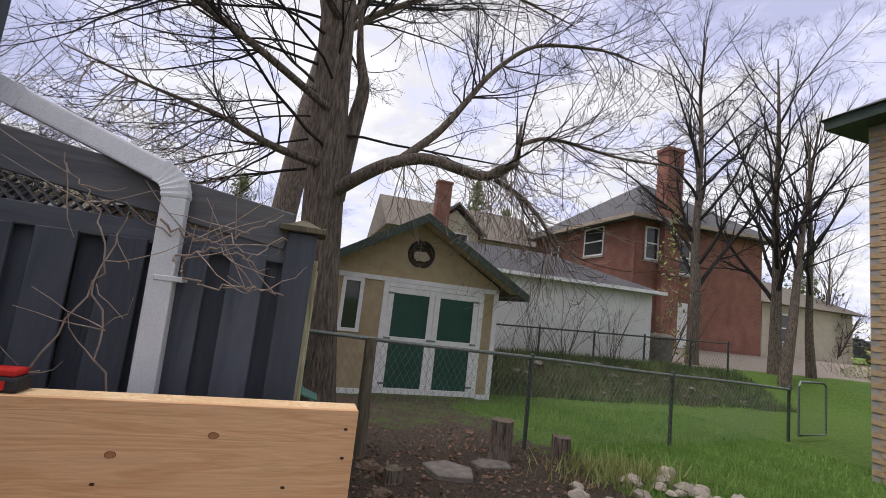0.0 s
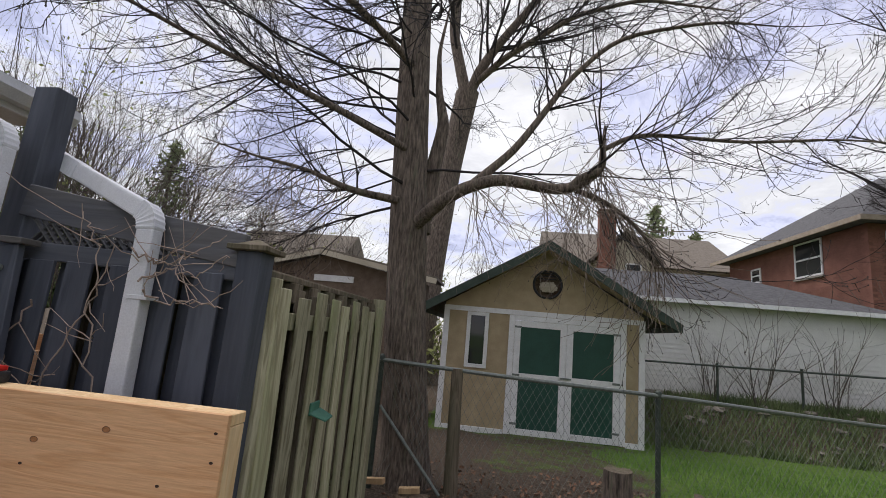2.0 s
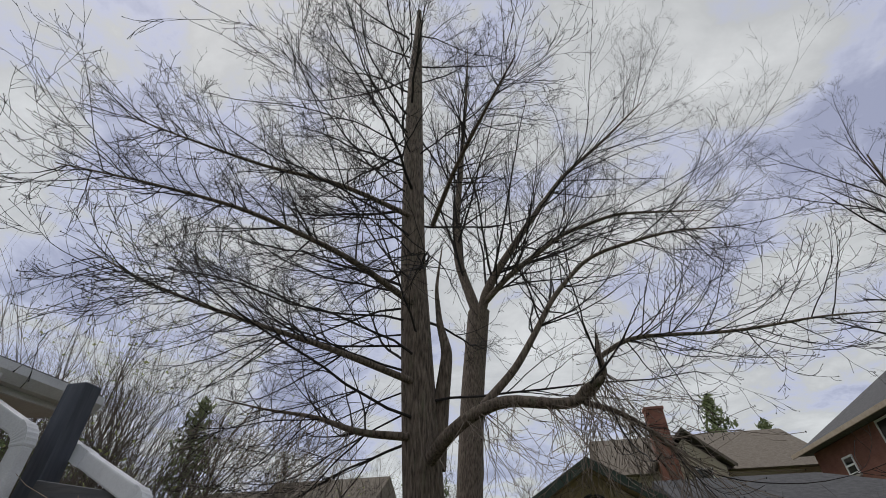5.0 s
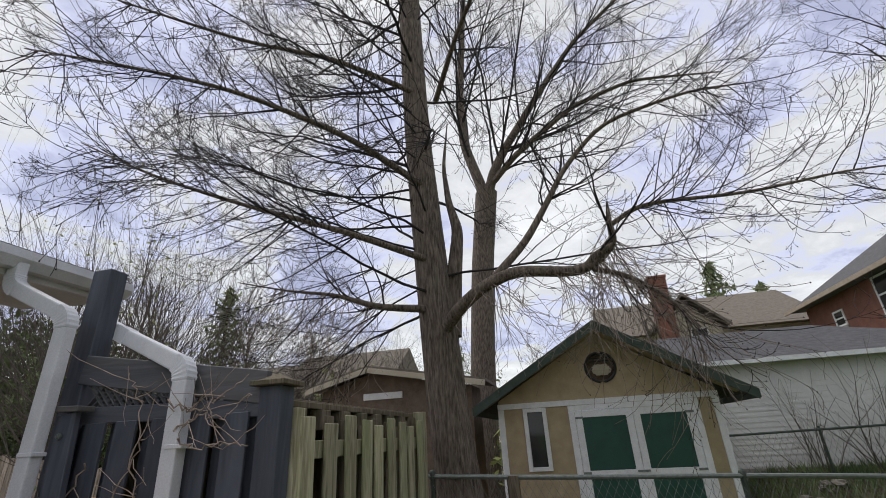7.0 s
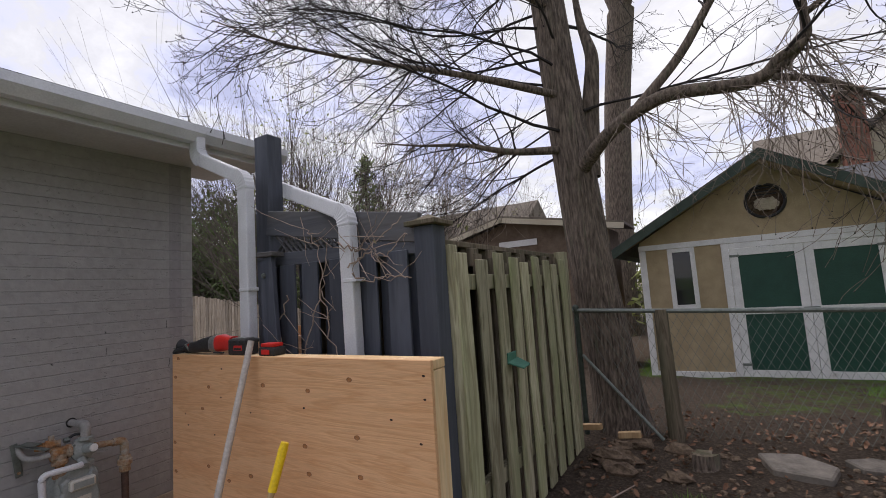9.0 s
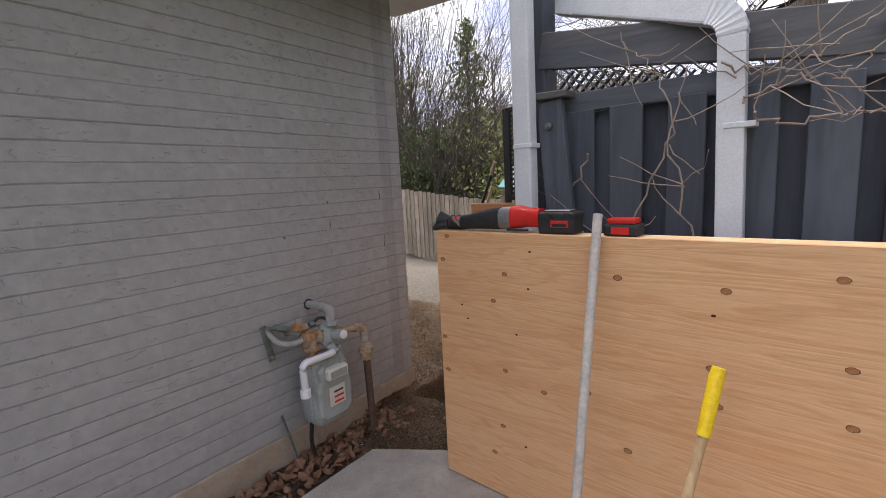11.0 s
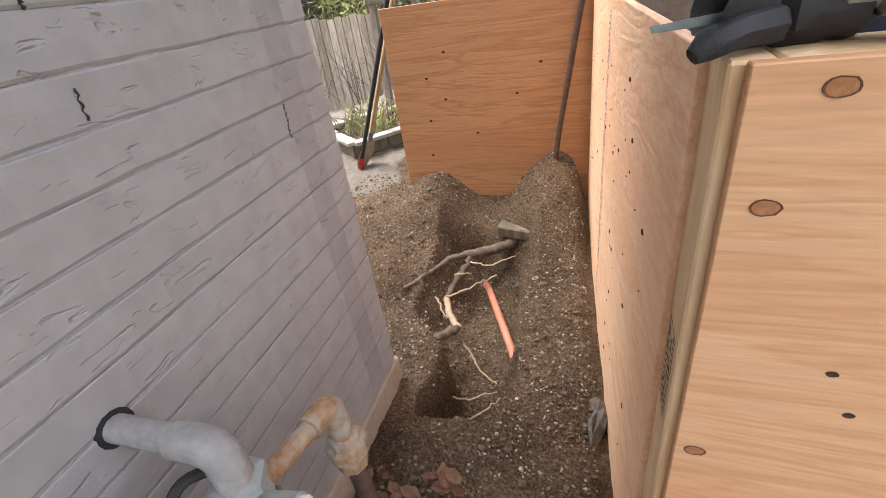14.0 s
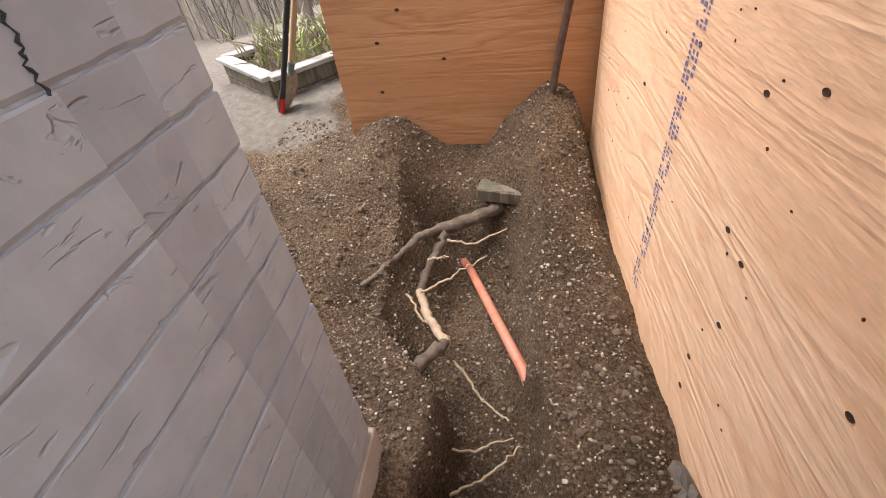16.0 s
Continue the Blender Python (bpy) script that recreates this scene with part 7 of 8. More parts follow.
def lawn_near(q):
    while True:
        x, y = q.uniform(2.4, 9.5), q.uniform(0.2, 6.2)
        edge = 3.3 + 0.35 * math.sin(3 * y) + 0.25 * math.sin(7 * x)
        if x > edge + 1.7 + 0.3 * (y - 2.4) * (y < 4.4) or (y > 4.1 + 0.3 * math.sin(4 * x) and x > 4.7 + 0.5 * math.sin(3 * y)) or (y < 2.0 and x > 2.7 + 0.3 * math.sin(6 * y)):
            return x, y


grass_patch(42000, lawn_near, (0.03, 0.085), GRASS, "fresh green lawn grass", 6, 0.0045)
grass_patch(16000, lambda q: (q.uniform(5, 14), q.uniform(7.0, 8.8)), (0.05, 0.22), HEDGE, "dark weeds on the bank", 7, 0.01)
grass_patch(700, lambda q: (5.1 + q.normal(0, 0.35), 2.7 + q.normal(0, 0.22)), (0.10, 0.26), LEAF_YOUNG, "bright shoots among the stones", 8, 0.008)

# ---- trees ----
def branch(m, tips, p, d, length, r, depth, q, up, kids, spread, wob=0.10, sides=5):
    """One limb and, by recursion, its side shoots."""
    n = 11 if depth > 1 else (7 if depth > 0 else 4)
    bend = q.normal(0, 0.035, 3)
    pts, rad = [np.array(p, float)], [r]
    d = np.array(d, float)
    for i in range(n):
        d = d + q.normal(0, wob, 3) * (6 / n) ** 0.3 + (bend + np.array((0, 0, up)) * (i / n)) * (6 / n)
        d /= np.linalg.norm(d)
        pts.append(pts[-1] + d * length / n)
        rad.append(max(0.0021 if r < 0.05 else 0.004, r * (1 - 0.75 * (i + 1) / n)))
    m.tube(pts, rad, sides if depth > 1 else (4 if depth > 0 else 3), False)
    tips.append(pts[-1])
    if depth > 0:
        for k in range(kids[-depth]):
            s = q.uniform(0.18, 0.98)
            i = min(n - 1, int(s * n))
            t = s * n - i
            c = pts[i] * (1 - t) + pts[i + 1] * t
            ax = pts[i + 1] - pts[i]
            ax = ax / np.linalg.norm(ax)
            side = np.cross(ax, q.normal(0, 1, 3))
            side /= np.linalg.norm(side) + 1e-9
            ang = q.uniform(*spread)
            nd = ax * math.cos(ang) + side * math.sin(ang)
            branch(m, tips, c, nd, length * q.uniform(0.28, 0.55) * (1.15 - 0.5 * s), max(0.0027, rad[i] * 0.5), depth - 1, q, up, kids, spread, wob, sides)


def smooth_path(rows, k=5):
    p = np.array(rows, float)
    t = np.linspace(0, len(p) - 1, k * (len(p) - 1) + 1)
    q = np.stack([np.interp(t, range(len(p)), p[:, c]) for c in range(p.shape[1])], 1)
    for _ in range(3):
        q[1:-1] = (q[:-2] + 2 * q[1:-1] + q[2:]) / 4
    return q


maple = thing("big_bare_tree", (1.9, 3.35, 0.0), "tall bare twin-stemmed tree with deeply furrowed bark", "tree")
TY = 3.38


def trunk_mesh(rows, sides=56, seed=0):
    """A trunk from rows of x, y, z, radius, with furrows and flutes."""
    q = smooth_path(rows, 8)
    m = Mesh()
    v = []
    for i, (x, y, z, r) in enumerate(q):
        for k in range(sides):
            a = k * math.tau / sides
            rr = r * (1 + 0.025 * math.sin(3 * a + seed) + 0.022 * math.sin(13 * a + 0.5 * z + seed) + 0.018 * math.sin(21 * a - 0.4 * z) + (0.16 * math.exp(-max(z, 0) / 0.14) * (0.6 + 0.4 * math.sin(4 * a + 1))))
            v.append((x + rr * math.cos(a), y + rr * math.sin(a), z))
    n = len(q)
    f = [(i * sides + j, i * sides + (j + 1) % sides, (i + 1) * sides + (j + 1) % sides, (i + 1) * sides + j) for i in range(n - 1) for j in range(sides)]
    return m.add(v, f + [tuple(range((n - 1) * sides, n * sides))])


part("trunk", trunk_mesh([(1.90, TY, -0.15, 0.27), (1.87, TY, 0.35, 0.24), (1.74, TY, 1.6, 0.215), (1.67, TY, 2.6, 0.21), (1.60, TY, 3.6, 0.195), (1.49, TY, 5.4, 0.175), (1.43, TY, 7.8, 0.165), (1.41, TY, 10.0, 0.14), (1.45, TY, 13.0, 0.05)]), BARK, maple, "furrowed grey-brown trunk", smooth=True)
part("side_stem", trunk_mesh([(1.80, 3.5, 2.6, 0.11), (1.86, 3.5, 3.3, 0.10), (1.95, 3.5, 3.95, 0.072), (1.84, 3.55, 4.4, 0.045), (1.78, 3.62, 5.0, 0.026), (1.86, 3.7, 5.8, 0.008)], 14, 4), BARK, maple, smooth=True)
BOUGHS = [
    [(1.69, 3.37, 2.60, 0.079), (2.02, 3.00, 2.81, 0.072), (2.28, 2.92, 2.97, 0.066), (2.65, 2.90, 3.10, 0.061), (3.26, 2.90, 2.99, 0.054), (3.48, 2.88, 3.08, 0.052), (3.66, 2.86, 3.25, 0.043), (3.65, 2.85, 3.44, 0.029), (3.67, 2.85, 3.68, 0.013)],
    [(3.64, 2.86, 3.42, 0.027), (3.90, 2.80, 3.55, 0.024), (4.15, 2.80, 3.58, 0.021), (4.92, 2.75, 3.50, 0.015), (5.67, 2.70, 3.55, 0.010), (6.30, 2.70, 3.52, 0.005)],
    [(3.42, 2.88, 3.00, 0.030), (3.72, 2.82, 2.86, 0.026), (4.00, 2.80, 2.62, 0.018), (4.20, 2.78, 2.30, 0.008)],
    [(3.30, 2.90, 2.98, 0.034), (3.46, 2.84, 3.13, 0.040), (3.60, 2.80, 3.17, 0.034), (3.64, 2.79, 3.20, 0.020)],
    [(2.40, 2.95, 3.05, 0.048), (2.79, 3.05, 3.46, 0.042), (3.11, 3.10, 3.97, 0.035), (3.32, 3.10, 4.32, 0.030), (3.84, 3.10, 4.86, 0.024), (4.83, 3.05, 5.02, 0.016), (5.40, 3.00, 4.92, 0.006)],
    [(1.60, 3.25, 2.90, 0.048), (1.13, 2.85, 2.87, 0.036), (0.66, 2.80, 3.06, 0.024), (0.09, 2.75, 3.16, 0.013), (-0.50, 2.60, 3.30, 0.005)],
    [(1.60, 3.22, 3.50, 0.044), (0.84, 2.60, 3.72, 0.034), (-0.12, 2.00, 3.95, 0.022), (-0.80, 1.50, 4.15, 0.014), (-1.30, 1.10, 4.40, 0.006)],
    [(1.56, 3.22, 4.55, 0.048), (0.95, 2.40, 4.85, 0.036), (0.10, 1.50, 5.00, 0.024), (-0.65, 0.90, 5.00, 0.014), (-1.35, 0.45, 5.00, 0.006)],
    [(1.50, 3.25, 6.10, 0.044), (0.60, 2.50, 6.30, 0.032), (-0.20, 1.90, 6.20, 0.022), (-1.00, 1.30, 6.30, 0.013), (-1.70, 0.90, 6.50, 0.005)],
    [(1.80, 3.30, 5.90, 0.040), (2.30, 2.60, 6.30, 0.030), (2.80, 1.90, 6.40, 0.021), (3.30, 1.30, 6.60, 0.008)],
]
BACK_BOUGHS = [
    [(1.44, 12.09, 9.40, 0.178), (1.65, 11.89, 9.91, 0.168), (2.10, 11.73, 10.64, 0.149), (3.54, 11.58, 12.60, 0.109), (5.11, 11.58, 14.67, 0.079), (7.07, 11.44, 16.22, 0.052), (8.99, 11.32, 18.00, 0.019)],
    [(1.59, 11.95, 9.59, 0.119), (2.53, 11.32, 10.14, 0.099), (4.57, 11.06, 11.41, 0.076), (6.49, 10.95, 11.86, 0.052), (8.99, 10.81, 11.33, 0.019)],
    [(1.25, 12.15, 9.29, 0.197), (0.65, 12.15, 11.58, 0.168), (0.65, 12.15, 13.76, 0.149), (0.97, 12.09, 16.85, 0.119), (1.48, 12.09, 22.37, 0.070), (1.80, 12.09, 27.24, 0.019)],
]
for rows in BOUGHS:
    q = smooth_path(rows)
    part("limb", Mesh().tube(q[:, :3], q[:, 3], 9, False), BARK, maple, smooth=True)
rng = np.random.default_rng(77)
crown, droop, tips = Mesh(), Mesh(), []
for n_limb, rows in enumerate(BOUGHS):
    if n_limb == 3:
        continue
    q = smooth_path(rows, 8)
    span = np.linalg.norm(q[-1, :3] - q[0, :3])
    for k in range(int(13 + span * 7.5)):
        i = int(rng.uniform(0.22, 0.99) * (len(q) - 1))
        t = q[min(i + 1, len(q) - 1), :3] - q[i, :3]
        t /= np.linalg.norm(t) + 1e-9
        side = np.cross(t, rng.normal(0, 1, 3))
        side /= np.linalg.norm(side)
        a = rng.uniform(0.5, 1.2)
        d = t * math.cos(a) + side * math.sin(a)
        hang = n_limb in (0, 2, 5) and rng.random() < (0.85 if n_limb < 3 else 0.55)
        if hang:
            for side_shift in (-0.35, 0.0, 0.35):
                d2 = np.array((d[0] * 0.7 + side_shift, d[1] * 0.7, -0.55 - 0.4 * abs(d[2])))
                branch(droop, tips, q[i, :3], d2 / np.linalg.norm(d2), rng.uniform(0.5, 1.4), rng.uniform(0.004, 0.006), 1, rng, -0.02, (4,), (0.35, 0.9), 0.16)
        else:
            branch(crown, tips, q[i, :3], d, rng.uniform(0.6, 1.5), max(0.006, q[i, 3] * 0.32), 2, rng, 0.20, (5, 3), (0.35, 1.0))
for k in range(30):
    z = 3.3 + 9.0 * (k / 30) ** 0.9
    x = 1.64 - 0.2 * (z - 3.6) / 4
    a = k * 2.399 + rng.normal(0, 0.3)
    side_bias = np.array((math.cos(a), math.sin(a), 0.0)) + np.array((-0.35, -0.25, 0))
    side_bias /= np.linalg.norm(side_bias)
    d = side_bias + np.array((0, 0, rng.uniform(0.05, 0.45)))
    branch(crown, tips, (x, TY, z), d, rng.uniform(2.4, 3.7) * (1.1 - 0.045 * (z - 3)), rng.uniform(0.015, 0.028), 3, rng, 0.12, (12, 5, 2), (0.35, 0.9), 0.14)
# long sweeping boughs towards the house: out and slightly down, tips rising
for k in range(30):
    z = 2.9 + 5.6 * (k / 30)
    x = 1.64 - 0.2 * (z - 3.6) / 4
    a = radians(rng.uniform(150, 262))
    d = np.array((math.cos(a), math.sin(a), rng.uniform(-0.20, 0.16)))
    branch(crown, tips, (x, TY, z), d / np.linalg.norm(d), rng.uniform(2.3, 3.5), rng.uniform(0.011, 0.020), 3, rng, 0.13, (12, 5, 2), (0.25, 0.65), 0.12)
part("drooping_twig", droop, TWIG_LIT, maple, "drooping twigs in a lit, paler bark colour", kind="stuff")
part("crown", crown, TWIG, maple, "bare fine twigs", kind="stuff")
buds = Mesh()
for p in tips[::2]:
    buds.add([p + np.array(o) * 0.0065 for o in ((1, 0, 0), (-0.5, 0.8, 0), (-0.5, -0.8, 0), (0, 0, 1.6), (0, 0, -1))], [(0, 1, 3), (1, 2, 3), (2, 0, 3), (1, 0, 4), (2, 1, 4), (0, 2, 4)])
part("bud", buds, TWIG, maple, "small swelling buds", kind="stuff")


rear = thing("bare_tree", (0.45, 12.29, 0.0), "tall forked bare tree rising behind the shed", "tree")
part("trunk", trunk_mesh([(0.45, 12.29, -0.97, 0.556), (0.50, 12.29, 0.59, 0.402), (0.67, 12.29, 3.66, 0.374), (0.94, 12.19, 6.72, 0.363), (1.31, 12.09, 9.30, 0.374)], 24, 2), BARK, rear, smooth=True)
twigs, tip = Mesh(), []
for rows in BACK_BOUGHS:
    q = smooth_path(rows, 8)
    part("limb", Mesh().tube(q[:, :3], q[:, 3], 9, False), BARK, rear, smooth=True)
    for k in range(34):
        i = int(rng.uniform(0.12, 0.99) * (len(q) - 1))
        t = q[min(i + 1, len(q) - 1), :3] - q[i, :3]
        t /= np.linalg.norm(t) + 1e-9
        side = np.cross(t, rng.normal(0, 1, 3))
        side /= np.linalg.norm(side)
        a = rng.uniform(0.4, 1.0)
        branch(twigs, tip, q[i, :3], t * math.cos(a) + side * math.sin(a), rng.uniform(2.5, 6.5), max(0.012, q[i, 3] * 0.30), 3, rng, 0.10, (8, 5, 3), (0.35, 0.9), 0.08)
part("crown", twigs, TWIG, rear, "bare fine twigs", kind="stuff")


def bare_tree(name, label, height_m, r, seed, limbs, lean=(0, 0), mat=TWIG, start=0.25, kids=(8, 4, 3), rise=0.5, spread=0.45, fork=1):
    """A leafless tree at the origin."""
    q = np.random.default_rng(seed)
    t = thing(name, (0, 0, 0), label, "tree")
    m, tp = Mesh(), []
    path = [(0, 0, -0.3, r * 1.25), (0, 0, 0.1, r * 1.1)]
    for i in range(1, 7):
        s = i / 6
        path.append((lean[0] * s + q.normal(0, 0.05) * height_m * 0.1, lean[1] * s + q.normal(0, 0.05) * height_m * 0.1, height_m * 0.8 * s, r * (1 - 0.88 * s)))
    p = smooth_path(path, 5)
    part("trunk", Mesh().tube(p[:, :3], p[:, 3], 10, False), BARK, t, smooth=True)
    for k in range(limbs):
        s = start + (0.97 - start) * (k / limbs)
        i = int(s * (len(p) - 1))
        a = k * 2.399 + q.normal(0, 0.4)
        d = np.array((math.cos(a) * spread, math.sin(a) * spread, rise + q.uniform(0, 0.4)))
        branch(m, tp, p[i, :3], d / np.linalg.norm(d), height_m * q.uniform(0.22, 0.38) * (1.15 - 0.5 * s), max(0.012, p[i, 3] * 0.5), len(kids), q, 0.10, kids, (0.35, 0.9), 0.08)
    part("crown", m, mat, t, "bare spreading twigs", kind="stuff")
    return t, tp


def place(t, x, y, z, turn, size=1.0):
    t.matrix_basis = pose(x, y, z, 0, 0, turn) @ Matrix.Scale(size, 4)


def clone(t, x, y, z, turn, size=1.0):
    c = copy_thing(t, pose(x, y, z, 0, 0, turn))
    c.scale = (size, size, size)
    return c


yard_tree, yt = bare_tree("bare_tree", "upright bare tree before the brick house", 14.0, 0.19, 5, 26, start=0.34, rise=0.7, spread=0.7, kids=(9, 5, 3))
place(yard_tree, 13.75, 10.2, 0.8, 20)
clone(yard_tree, 16.0, 9.2, 0.7, 150, 0.95)
fork_tree, _ = bare_tree("bare_tree", "slender leaning bare tree at the driveway", 11.0, 0.15, 8, 13, lean=(1.9, 0.3), start=0.42, rise=0.8, spread=0.55, kids=(6, 4, 2))
place(fork_tree, 15.2, 8.3, 0.6, 0)
clone(fork_tree, 17.3, 9.0, 0.7, 200, 0.9)
far_tree, _ = bare_tree("bare_tree", "bare grey tree in the far gardens", 11.0, 0.15, 21, 30, mat=TWIG_FAR, start=0.06, rise=0.9, spread=0.5, kids=(8, 5, 3))
place(far_tree, -13.5, 13.0, -0.5, 0)
for x, y, a, s in ((-10.2, 14.5, 60, 0.8), (-16.5, 12.5, 140, 1.1), (-7.0, 15.5, 200, 0.7), (-4.4, 15.0, 280, 0.62), (-1.5, 17.5, 30, 0.6), (-19.5, 14.0, 100, 0.95), (2.0, 19.0, 130, 0.6), (-13.0, 10.2, 250, 0.55), (-9.0, 10.6, 10, 0.5),
                   (25, 22, 70, 1.0), (29, 16, 160, 0.9), (21, 27, 260, 1.0), (-23, 10, 200, 0.9), (-3, 12.0, 330, 0.42), (4.5, 17, 200, 0.5), (-11.6, 12.0, 75, 0.9), (-14.8, 14.5, 300, 1.0), (-8.3, 13.0, 120, 0.72), (-5.8, 13.2, 15, 0.6), (-2.6, 14.2, 240, 0.55), (-0.2, 15.6, 170, 0.55), (-18, 11.5, 20, 0.85)):
    clone(far_tree, x, y, -0.4, a, s)


def conifer(seed, tall, wide):
    q = np.random.default_rng(seed)
    t = thing("conifer", (0, 0, 0), "dark green conifer in the far gardens", "tree")
    part("trunk", Mesh().tube([(0, 0, -0.3), (0, 0, tall * 0.5), (0, 0, tall)], (0.16, 0.1, 0.02), 8), BARK, t, smooth=True)
    v, f = [], []
    for k in range(95):
        s = 0.10 + 0.90 * (k / 95)
        z = tall * s
        reach = wide * (1 - s) ** 0.8 * q.uniform(0.3, 1.2) + 0.08
        a = k * 2.399
        for i in range(24):
            u = q.uniform(0.1, 1.0)
            c = np.array((math.cos(a) * reach * u, math.sin(a) * reach * u, z - 0.25 * reach * u + 0.10 * reach * u * u)) + q.normal(0, 0.05 + 0.06 * u, 3)
            d1, d2 = q.normal(0, 0.09, 3), q.normal(0, 0.035, 3)
            b = len(v)
            v += [tuple(c - d1), tuple(c + d2), tuple(c + d1), tuple(c - d2)]
            f.append((b, b + 1, b + 2, b + 3))
    part("crown", Mesh().add(v, f), NEEDLE, t, "dark drooping needle sprays", kind="stuff")
    return t


con = conifer(3, 8.0, 2.9)
place(con, -9.6, 13.2, -0.4, 0)
for x, y, a, s in ((16.6, 40, 40, 1.85), (20.5, 41, 90, 1.6), (-21, 17, 10, 1.3), (-23, 18.5, 150, 1.25), (-12.2, 11.2, 33, 0.55), (-0.9, 14.5, 10, 0.7)):
    clone(con, x, y, -0.4, a, s)


def thicket(seed, label, mat, count, r, size, twigs=60, thick=0.014):
    """A loose bush: bare stems and a cloud of small leaves with gaps."""
    q = np.random.default_rng(seed)
    t = thing("bush", (0, 0, 0), label, "bush")
    m, tp = Mesh(), []
    for k in range(twigs):
        a = q.uniform(0, math.tau)
        d = np.array((math.cos(a) * 0.5, math.sin(a) * 0.5, 1.0)) + q.normal(0, 0.2, 3)
        branch(m, tp, (q.normal(0, 0.25 * r[0]), q.normal(0, 0.25 * r[1]), -0.05), d / np.linalg.norm(d), r[2] * q.uniform(0.6, 1.2), thick, 1, q, 0.05, (5,), (0.3, 0.8))
    part("stem_mass", m, TWIG_FAR, t, "bare grey stems", kind="stuff")
    if count:
        cl = q.normal(0, 0.45, (26, 3)) * np.array(r) + np.array((0, 0, r[2] * 0.55))
        v, f = [], []
        for k in range(count):
            c = cl[q.integers(len(cl))] + q.normal(0, 0.16, 3) * np.array(r)
            if c[2] < 0.02:
                continue
            d1, d2 = q.normal(0, size, 3), q.normal(0, size * 0.6, 3)
            b = len(v)
            v += [tuple(c - d1), tuple(c + d2), tuple(c + d1), tuple(c - d2)]
            f.append((b, b + 1, b + 2, b + 3))
        part("leaf_mass", Mesh().add(v, f), mat, t, kind="stuff")
    return t


hedge = thicket(1, "dense green thicket behind the far fence", HEDGE, 5200, (2.2, 1.2, 2.6), 0.05)
place(hedge, -12.5, 9.6, 0.0, 0)
for x, y, a, s in ((-9.2, 9.8, 80, 0.9), (-16.5, 9.8, 160, 1.6), (-20, 10.5, 40, 1.8), (-14.4, 11.4, 20, 1.5), (-24, 12, 70, 2.0), (-18.5, 12.5, 200, 1.7), (24, 20, 0, 1.5), (30, 19, 90, 1.6), (20, 24, 180, 1.5), (34, 14, 40, 1.6)):
    clone(hedge, x, y, -0.2, a, s)
young = thicket(2, "bush with fresh yellow-green leaves", LEAF_YOUNG, 2600, (1.7, 1.1, 2.2), 0.04)
place(young, -6.0, 9.8, -0.8, 0)
for x, y, a, s in ((-3.8, 11.2, 50, 1.3), (-0.6, 13.5, 120, 1.5), (-8.0, 12.0, 10, 1.6), (-5.0, 13.5, 140, 1.7), (-2.2, 12.6, 220, 1.45), (-10.5, 12.6, 200, 1.7), (-13.2, 12.0, 60, 1.6), (19.0, 18.0, 90, 1.2), (1.4, 16, 20, 1.2), (22.5, 10.5, 30, 0.9)):
    clone(young, x, y, -0.5, a, s)
bare_bush = thicket(3, "leafless bush against the white garage", HEDGE, 0, (0.8, 0.3, 2.1), 0.03, 13, 0.009)
place(bare_bush, 7.2, 8.55, 0.45, 0)
for x, y, z, a, s in ((8.1, 8.6, 0.5, 60, 1.1), (9.4, 8.6, 0.5, 140, 1.0), (-4.7, 7.6, -0.8, 30, 0.8), (-5.6, 7.5, -0.8, 80, 0.75), (-3.9, 7.4, -0.8, 200, 0.8)):
    clone(bare_bush, x, y, z, a, s)
tall_shrub = thicket(6, "tall many-stemmed bare shrub in the far gardens", LEAF_YOUNG, 350, (1.7, 1.3, 9.5), 0.035, 60, 0.02)
place(tall_shrub, -9.6, 9.6, -0.6, 0)
for x, y, a, s in ((-11.6, 10.2, 80, 1.05), (-13.4, 11.0, 160, 1.1), (-8.2, 10.4, 240, 0.85), (-15.5, 11.5, 20, 1.0), (-6.6, 11.0, 110, 0.7), (-4.6, 11.6, 300, 0.58), (-2.6, 11.8, 60, 0.5), (-0.9, 12.2, 190, 0.5), (-10.6, 12.0, 330, 1.1), (-18.0, 12.0, 130, 0.9)):
    clone(tall_shrub, x, y, -0.6, a, s)
yellow_bush = thicket(4, "small yellowing bush by the brick house", LEAF_YOUNG, 500, (0.5, 0.4, 3.2), 0.035, 14)
place(yellow_bush, 12.3, 9.7, 0.7, 0)

# houses beyond the far fence
for x, y, w, label in ((-9.5, 22, 6.5, "pale yellow house among bare trees"), (-17.0, 24, 7.0, "pale grey house among bare trees")):
    hs = thing("far_house", (x, y, 0), label, "house")
    part("wall", Mesh().span((x - w / 2, y, -1.0), (x + w / 2, y + 6, 4.6)), CREAM, hs)
    m = Mesh()
    m.add([(x - w / 2 - 0.3, y - 0.4, 4.5), (x + w / 2 + 0.3, y - 0.4, 4.5), (x + w / 2 + 0.3, y + 6.4, 4.5), (x - w / 2 - 0.3, y + 6.4, 4.5), (x - w / 2 - 0.3, y + 3, 6.8), (x + w / 2 + 0.3, y + 3, 6.8)], [(0, 1, 5, 4), (2, 3, 4, 5), (1, 2, 5), (3, 0, 4), (3, 2, 1, 0)])
    part("roof", m, ROOF_BROWN, hs)
    for dx in (-1.8, 0.2, 2.0):
        sash(hs, x + dx - 0.4, x + dx + 0.4, y, 2.6, 3.9)

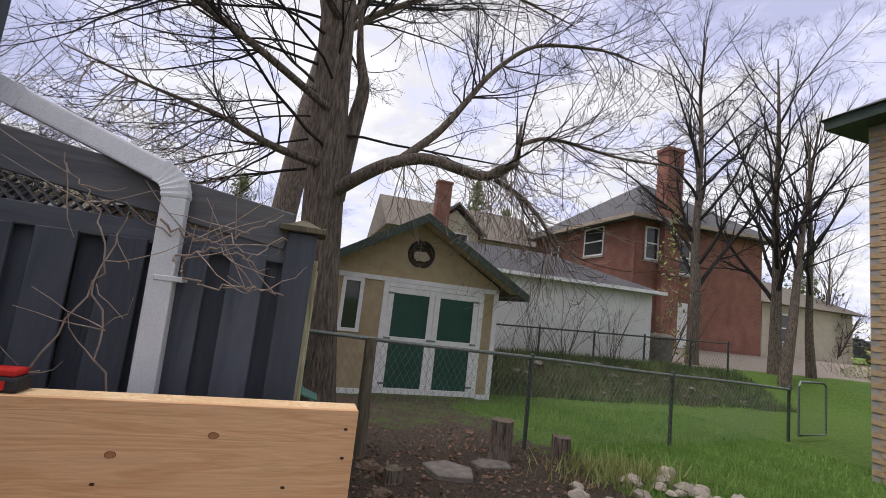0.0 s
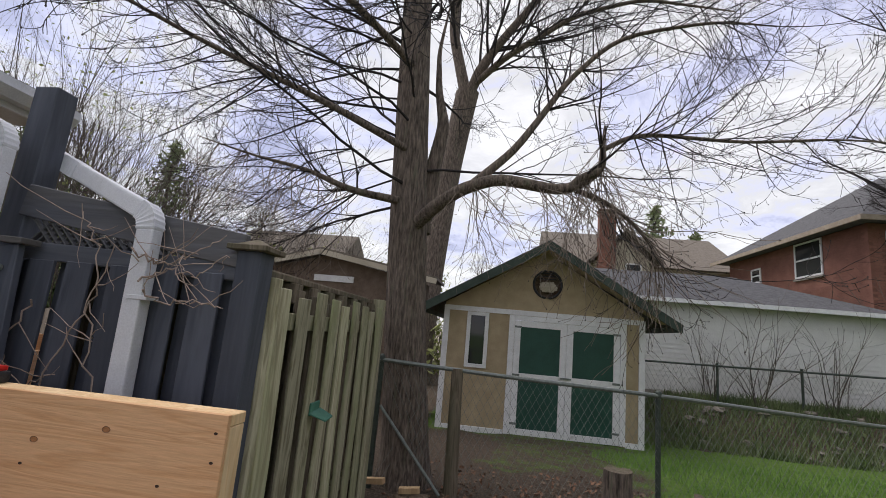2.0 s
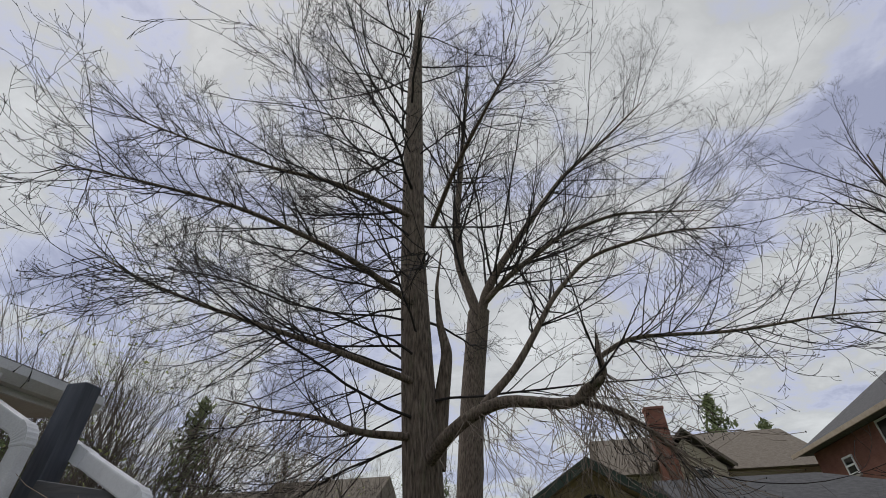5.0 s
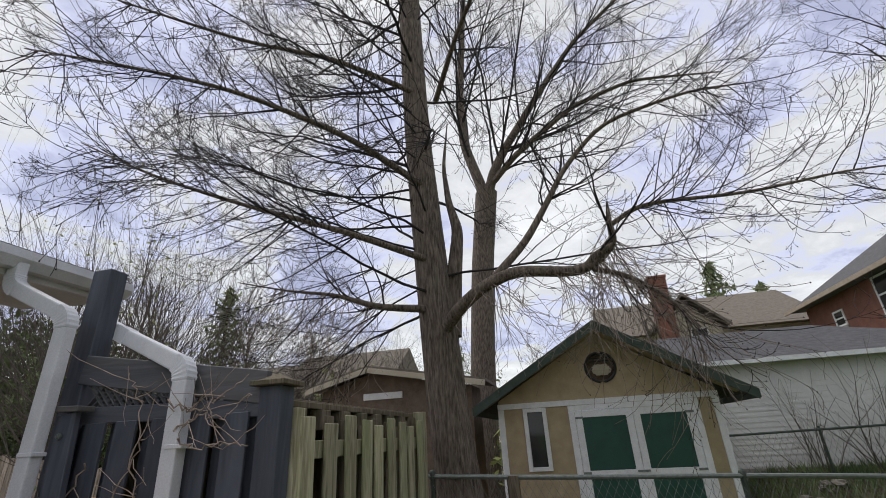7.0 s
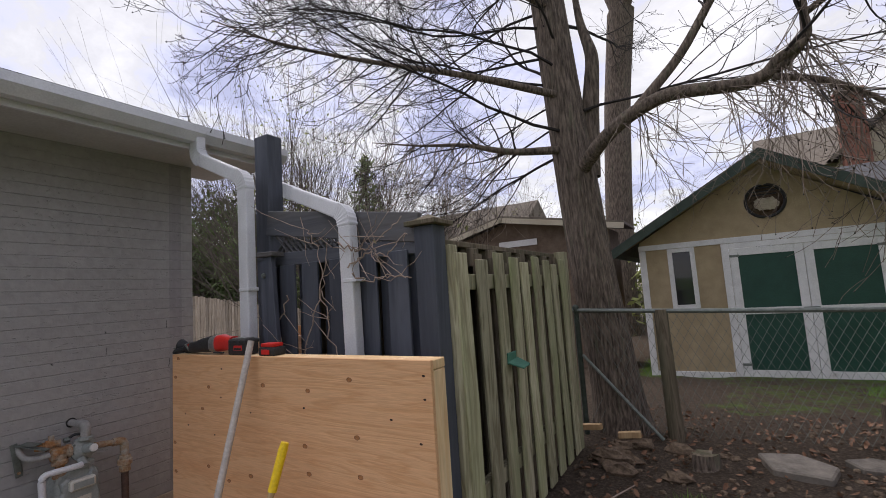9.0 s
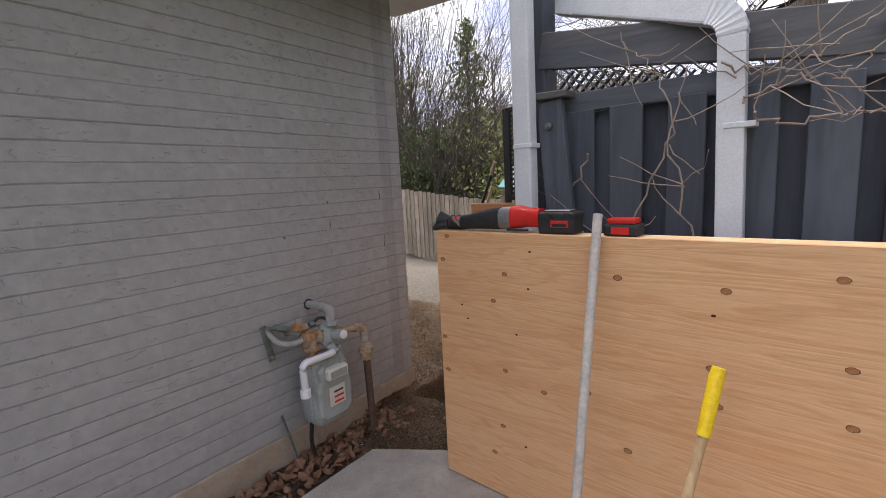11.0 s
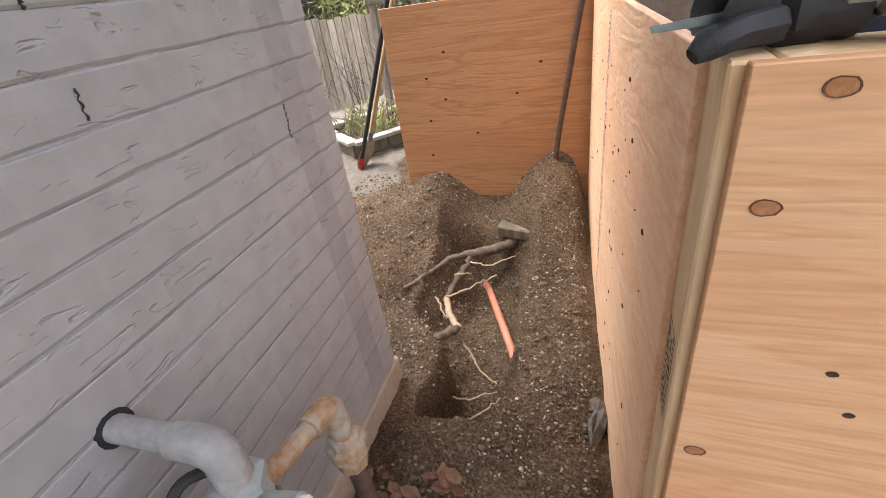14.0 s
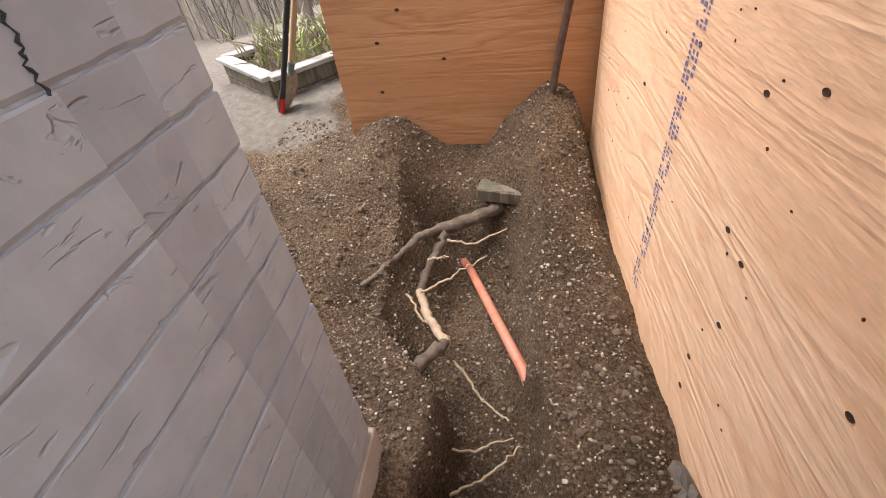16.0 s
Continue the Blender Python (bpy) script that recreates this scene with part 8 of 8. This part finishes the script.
# ---- bricks of the grey wall, last ----
def brick_data(seed, length, drop=0.0):
    """A worn brick face: bevelled, slightly bowed, with a chipped edge. Local x along the wall, y outwards."""
    q = np.random.default_rng(seed)
    l, h, t = length, COURSE - 0.0032, 0.012
    xs = np.linspace(0, l, 5)
    v, f = [], []
    for i, x in enumerate(xs):
        free = 0.0 if i in (0, 4) else 1.0
        lo, hi = free * q.normal(0, 0.0010), free * q.normal(0, 0.0010)
        y = t + free * q.normal(0, 0.0007)
        v += [(x, -0.012, lo), (x, y - 0.0028, lo), (x, y, lo + 0.005), (x, y + free * q.normal(0, 0.0005), hi + h - 0.003), (x, y - 0.0007, hi + h), (x, -0.012, hi + h)]
    for i in range(4):
        f += [(6 * i + j, 6 * i + j + 1, 6 * i + 6 + j + 1, 6 * i + 6 + j) for j in range(5)]
    f += [(5, 4, 3, 2, 1, 0), tuple(24 + j for j in range(6))]
    return v, f


BL = 0.225
KINDS = []
for s in range(8):
    v, f = brick_data(s, BL)
    KINDS.append((v, f, data_of("brick", Mesh().add(v, f), PAINT_GREY)))
# one upright band of darker grey bricks beside the corner closers
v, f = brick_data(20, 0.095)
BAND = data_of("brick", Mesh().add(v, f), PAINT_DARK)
v, f = brick_data(21, 0.09)
CLOSER = data_of("brick", Mesh().add(v, f), PAINT_GREY)
rest = Mesh()
rng = np.random.default_rng(9)
made = 0
PHASE = 0.0
for r in range(-1, int((WALL_TOP + 0.10 - BASE_Z) / COURSE)):
    z = BASE_Z + PHASE + r * COURSE
    if z < BASE_Z - 0.005:
        continue
    o = rng.normal(0, 0.0006)
    piece("brick", CLOSER, wall, WALL @ Matrix.Translation((0.0, o - 0.01, z)))
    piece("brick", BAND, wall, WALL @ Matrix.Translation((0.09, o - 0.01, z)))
    made += 2
    u = 0.185 - 0.5 * BL * (r % 2)
    while u < WALL_LEN:
        v, f, me = KINDS[int(rng.integers(8))]
        if 0.18 < u < 1.75 and z < 1.85 and made < 320:
            piece("brick", me, wall, WALL @ Matrix.Translation((u, o - 0.01, z)))
            made += 1
        else:
            rest.add([tuple(on_wall(max(u + a, 0.185), b + o - 0.01, z + c)) for a, b, c in v], f)
        u += BL
ob = part("bricks", rest, PAINT_GREY, wall, kind="stuff")
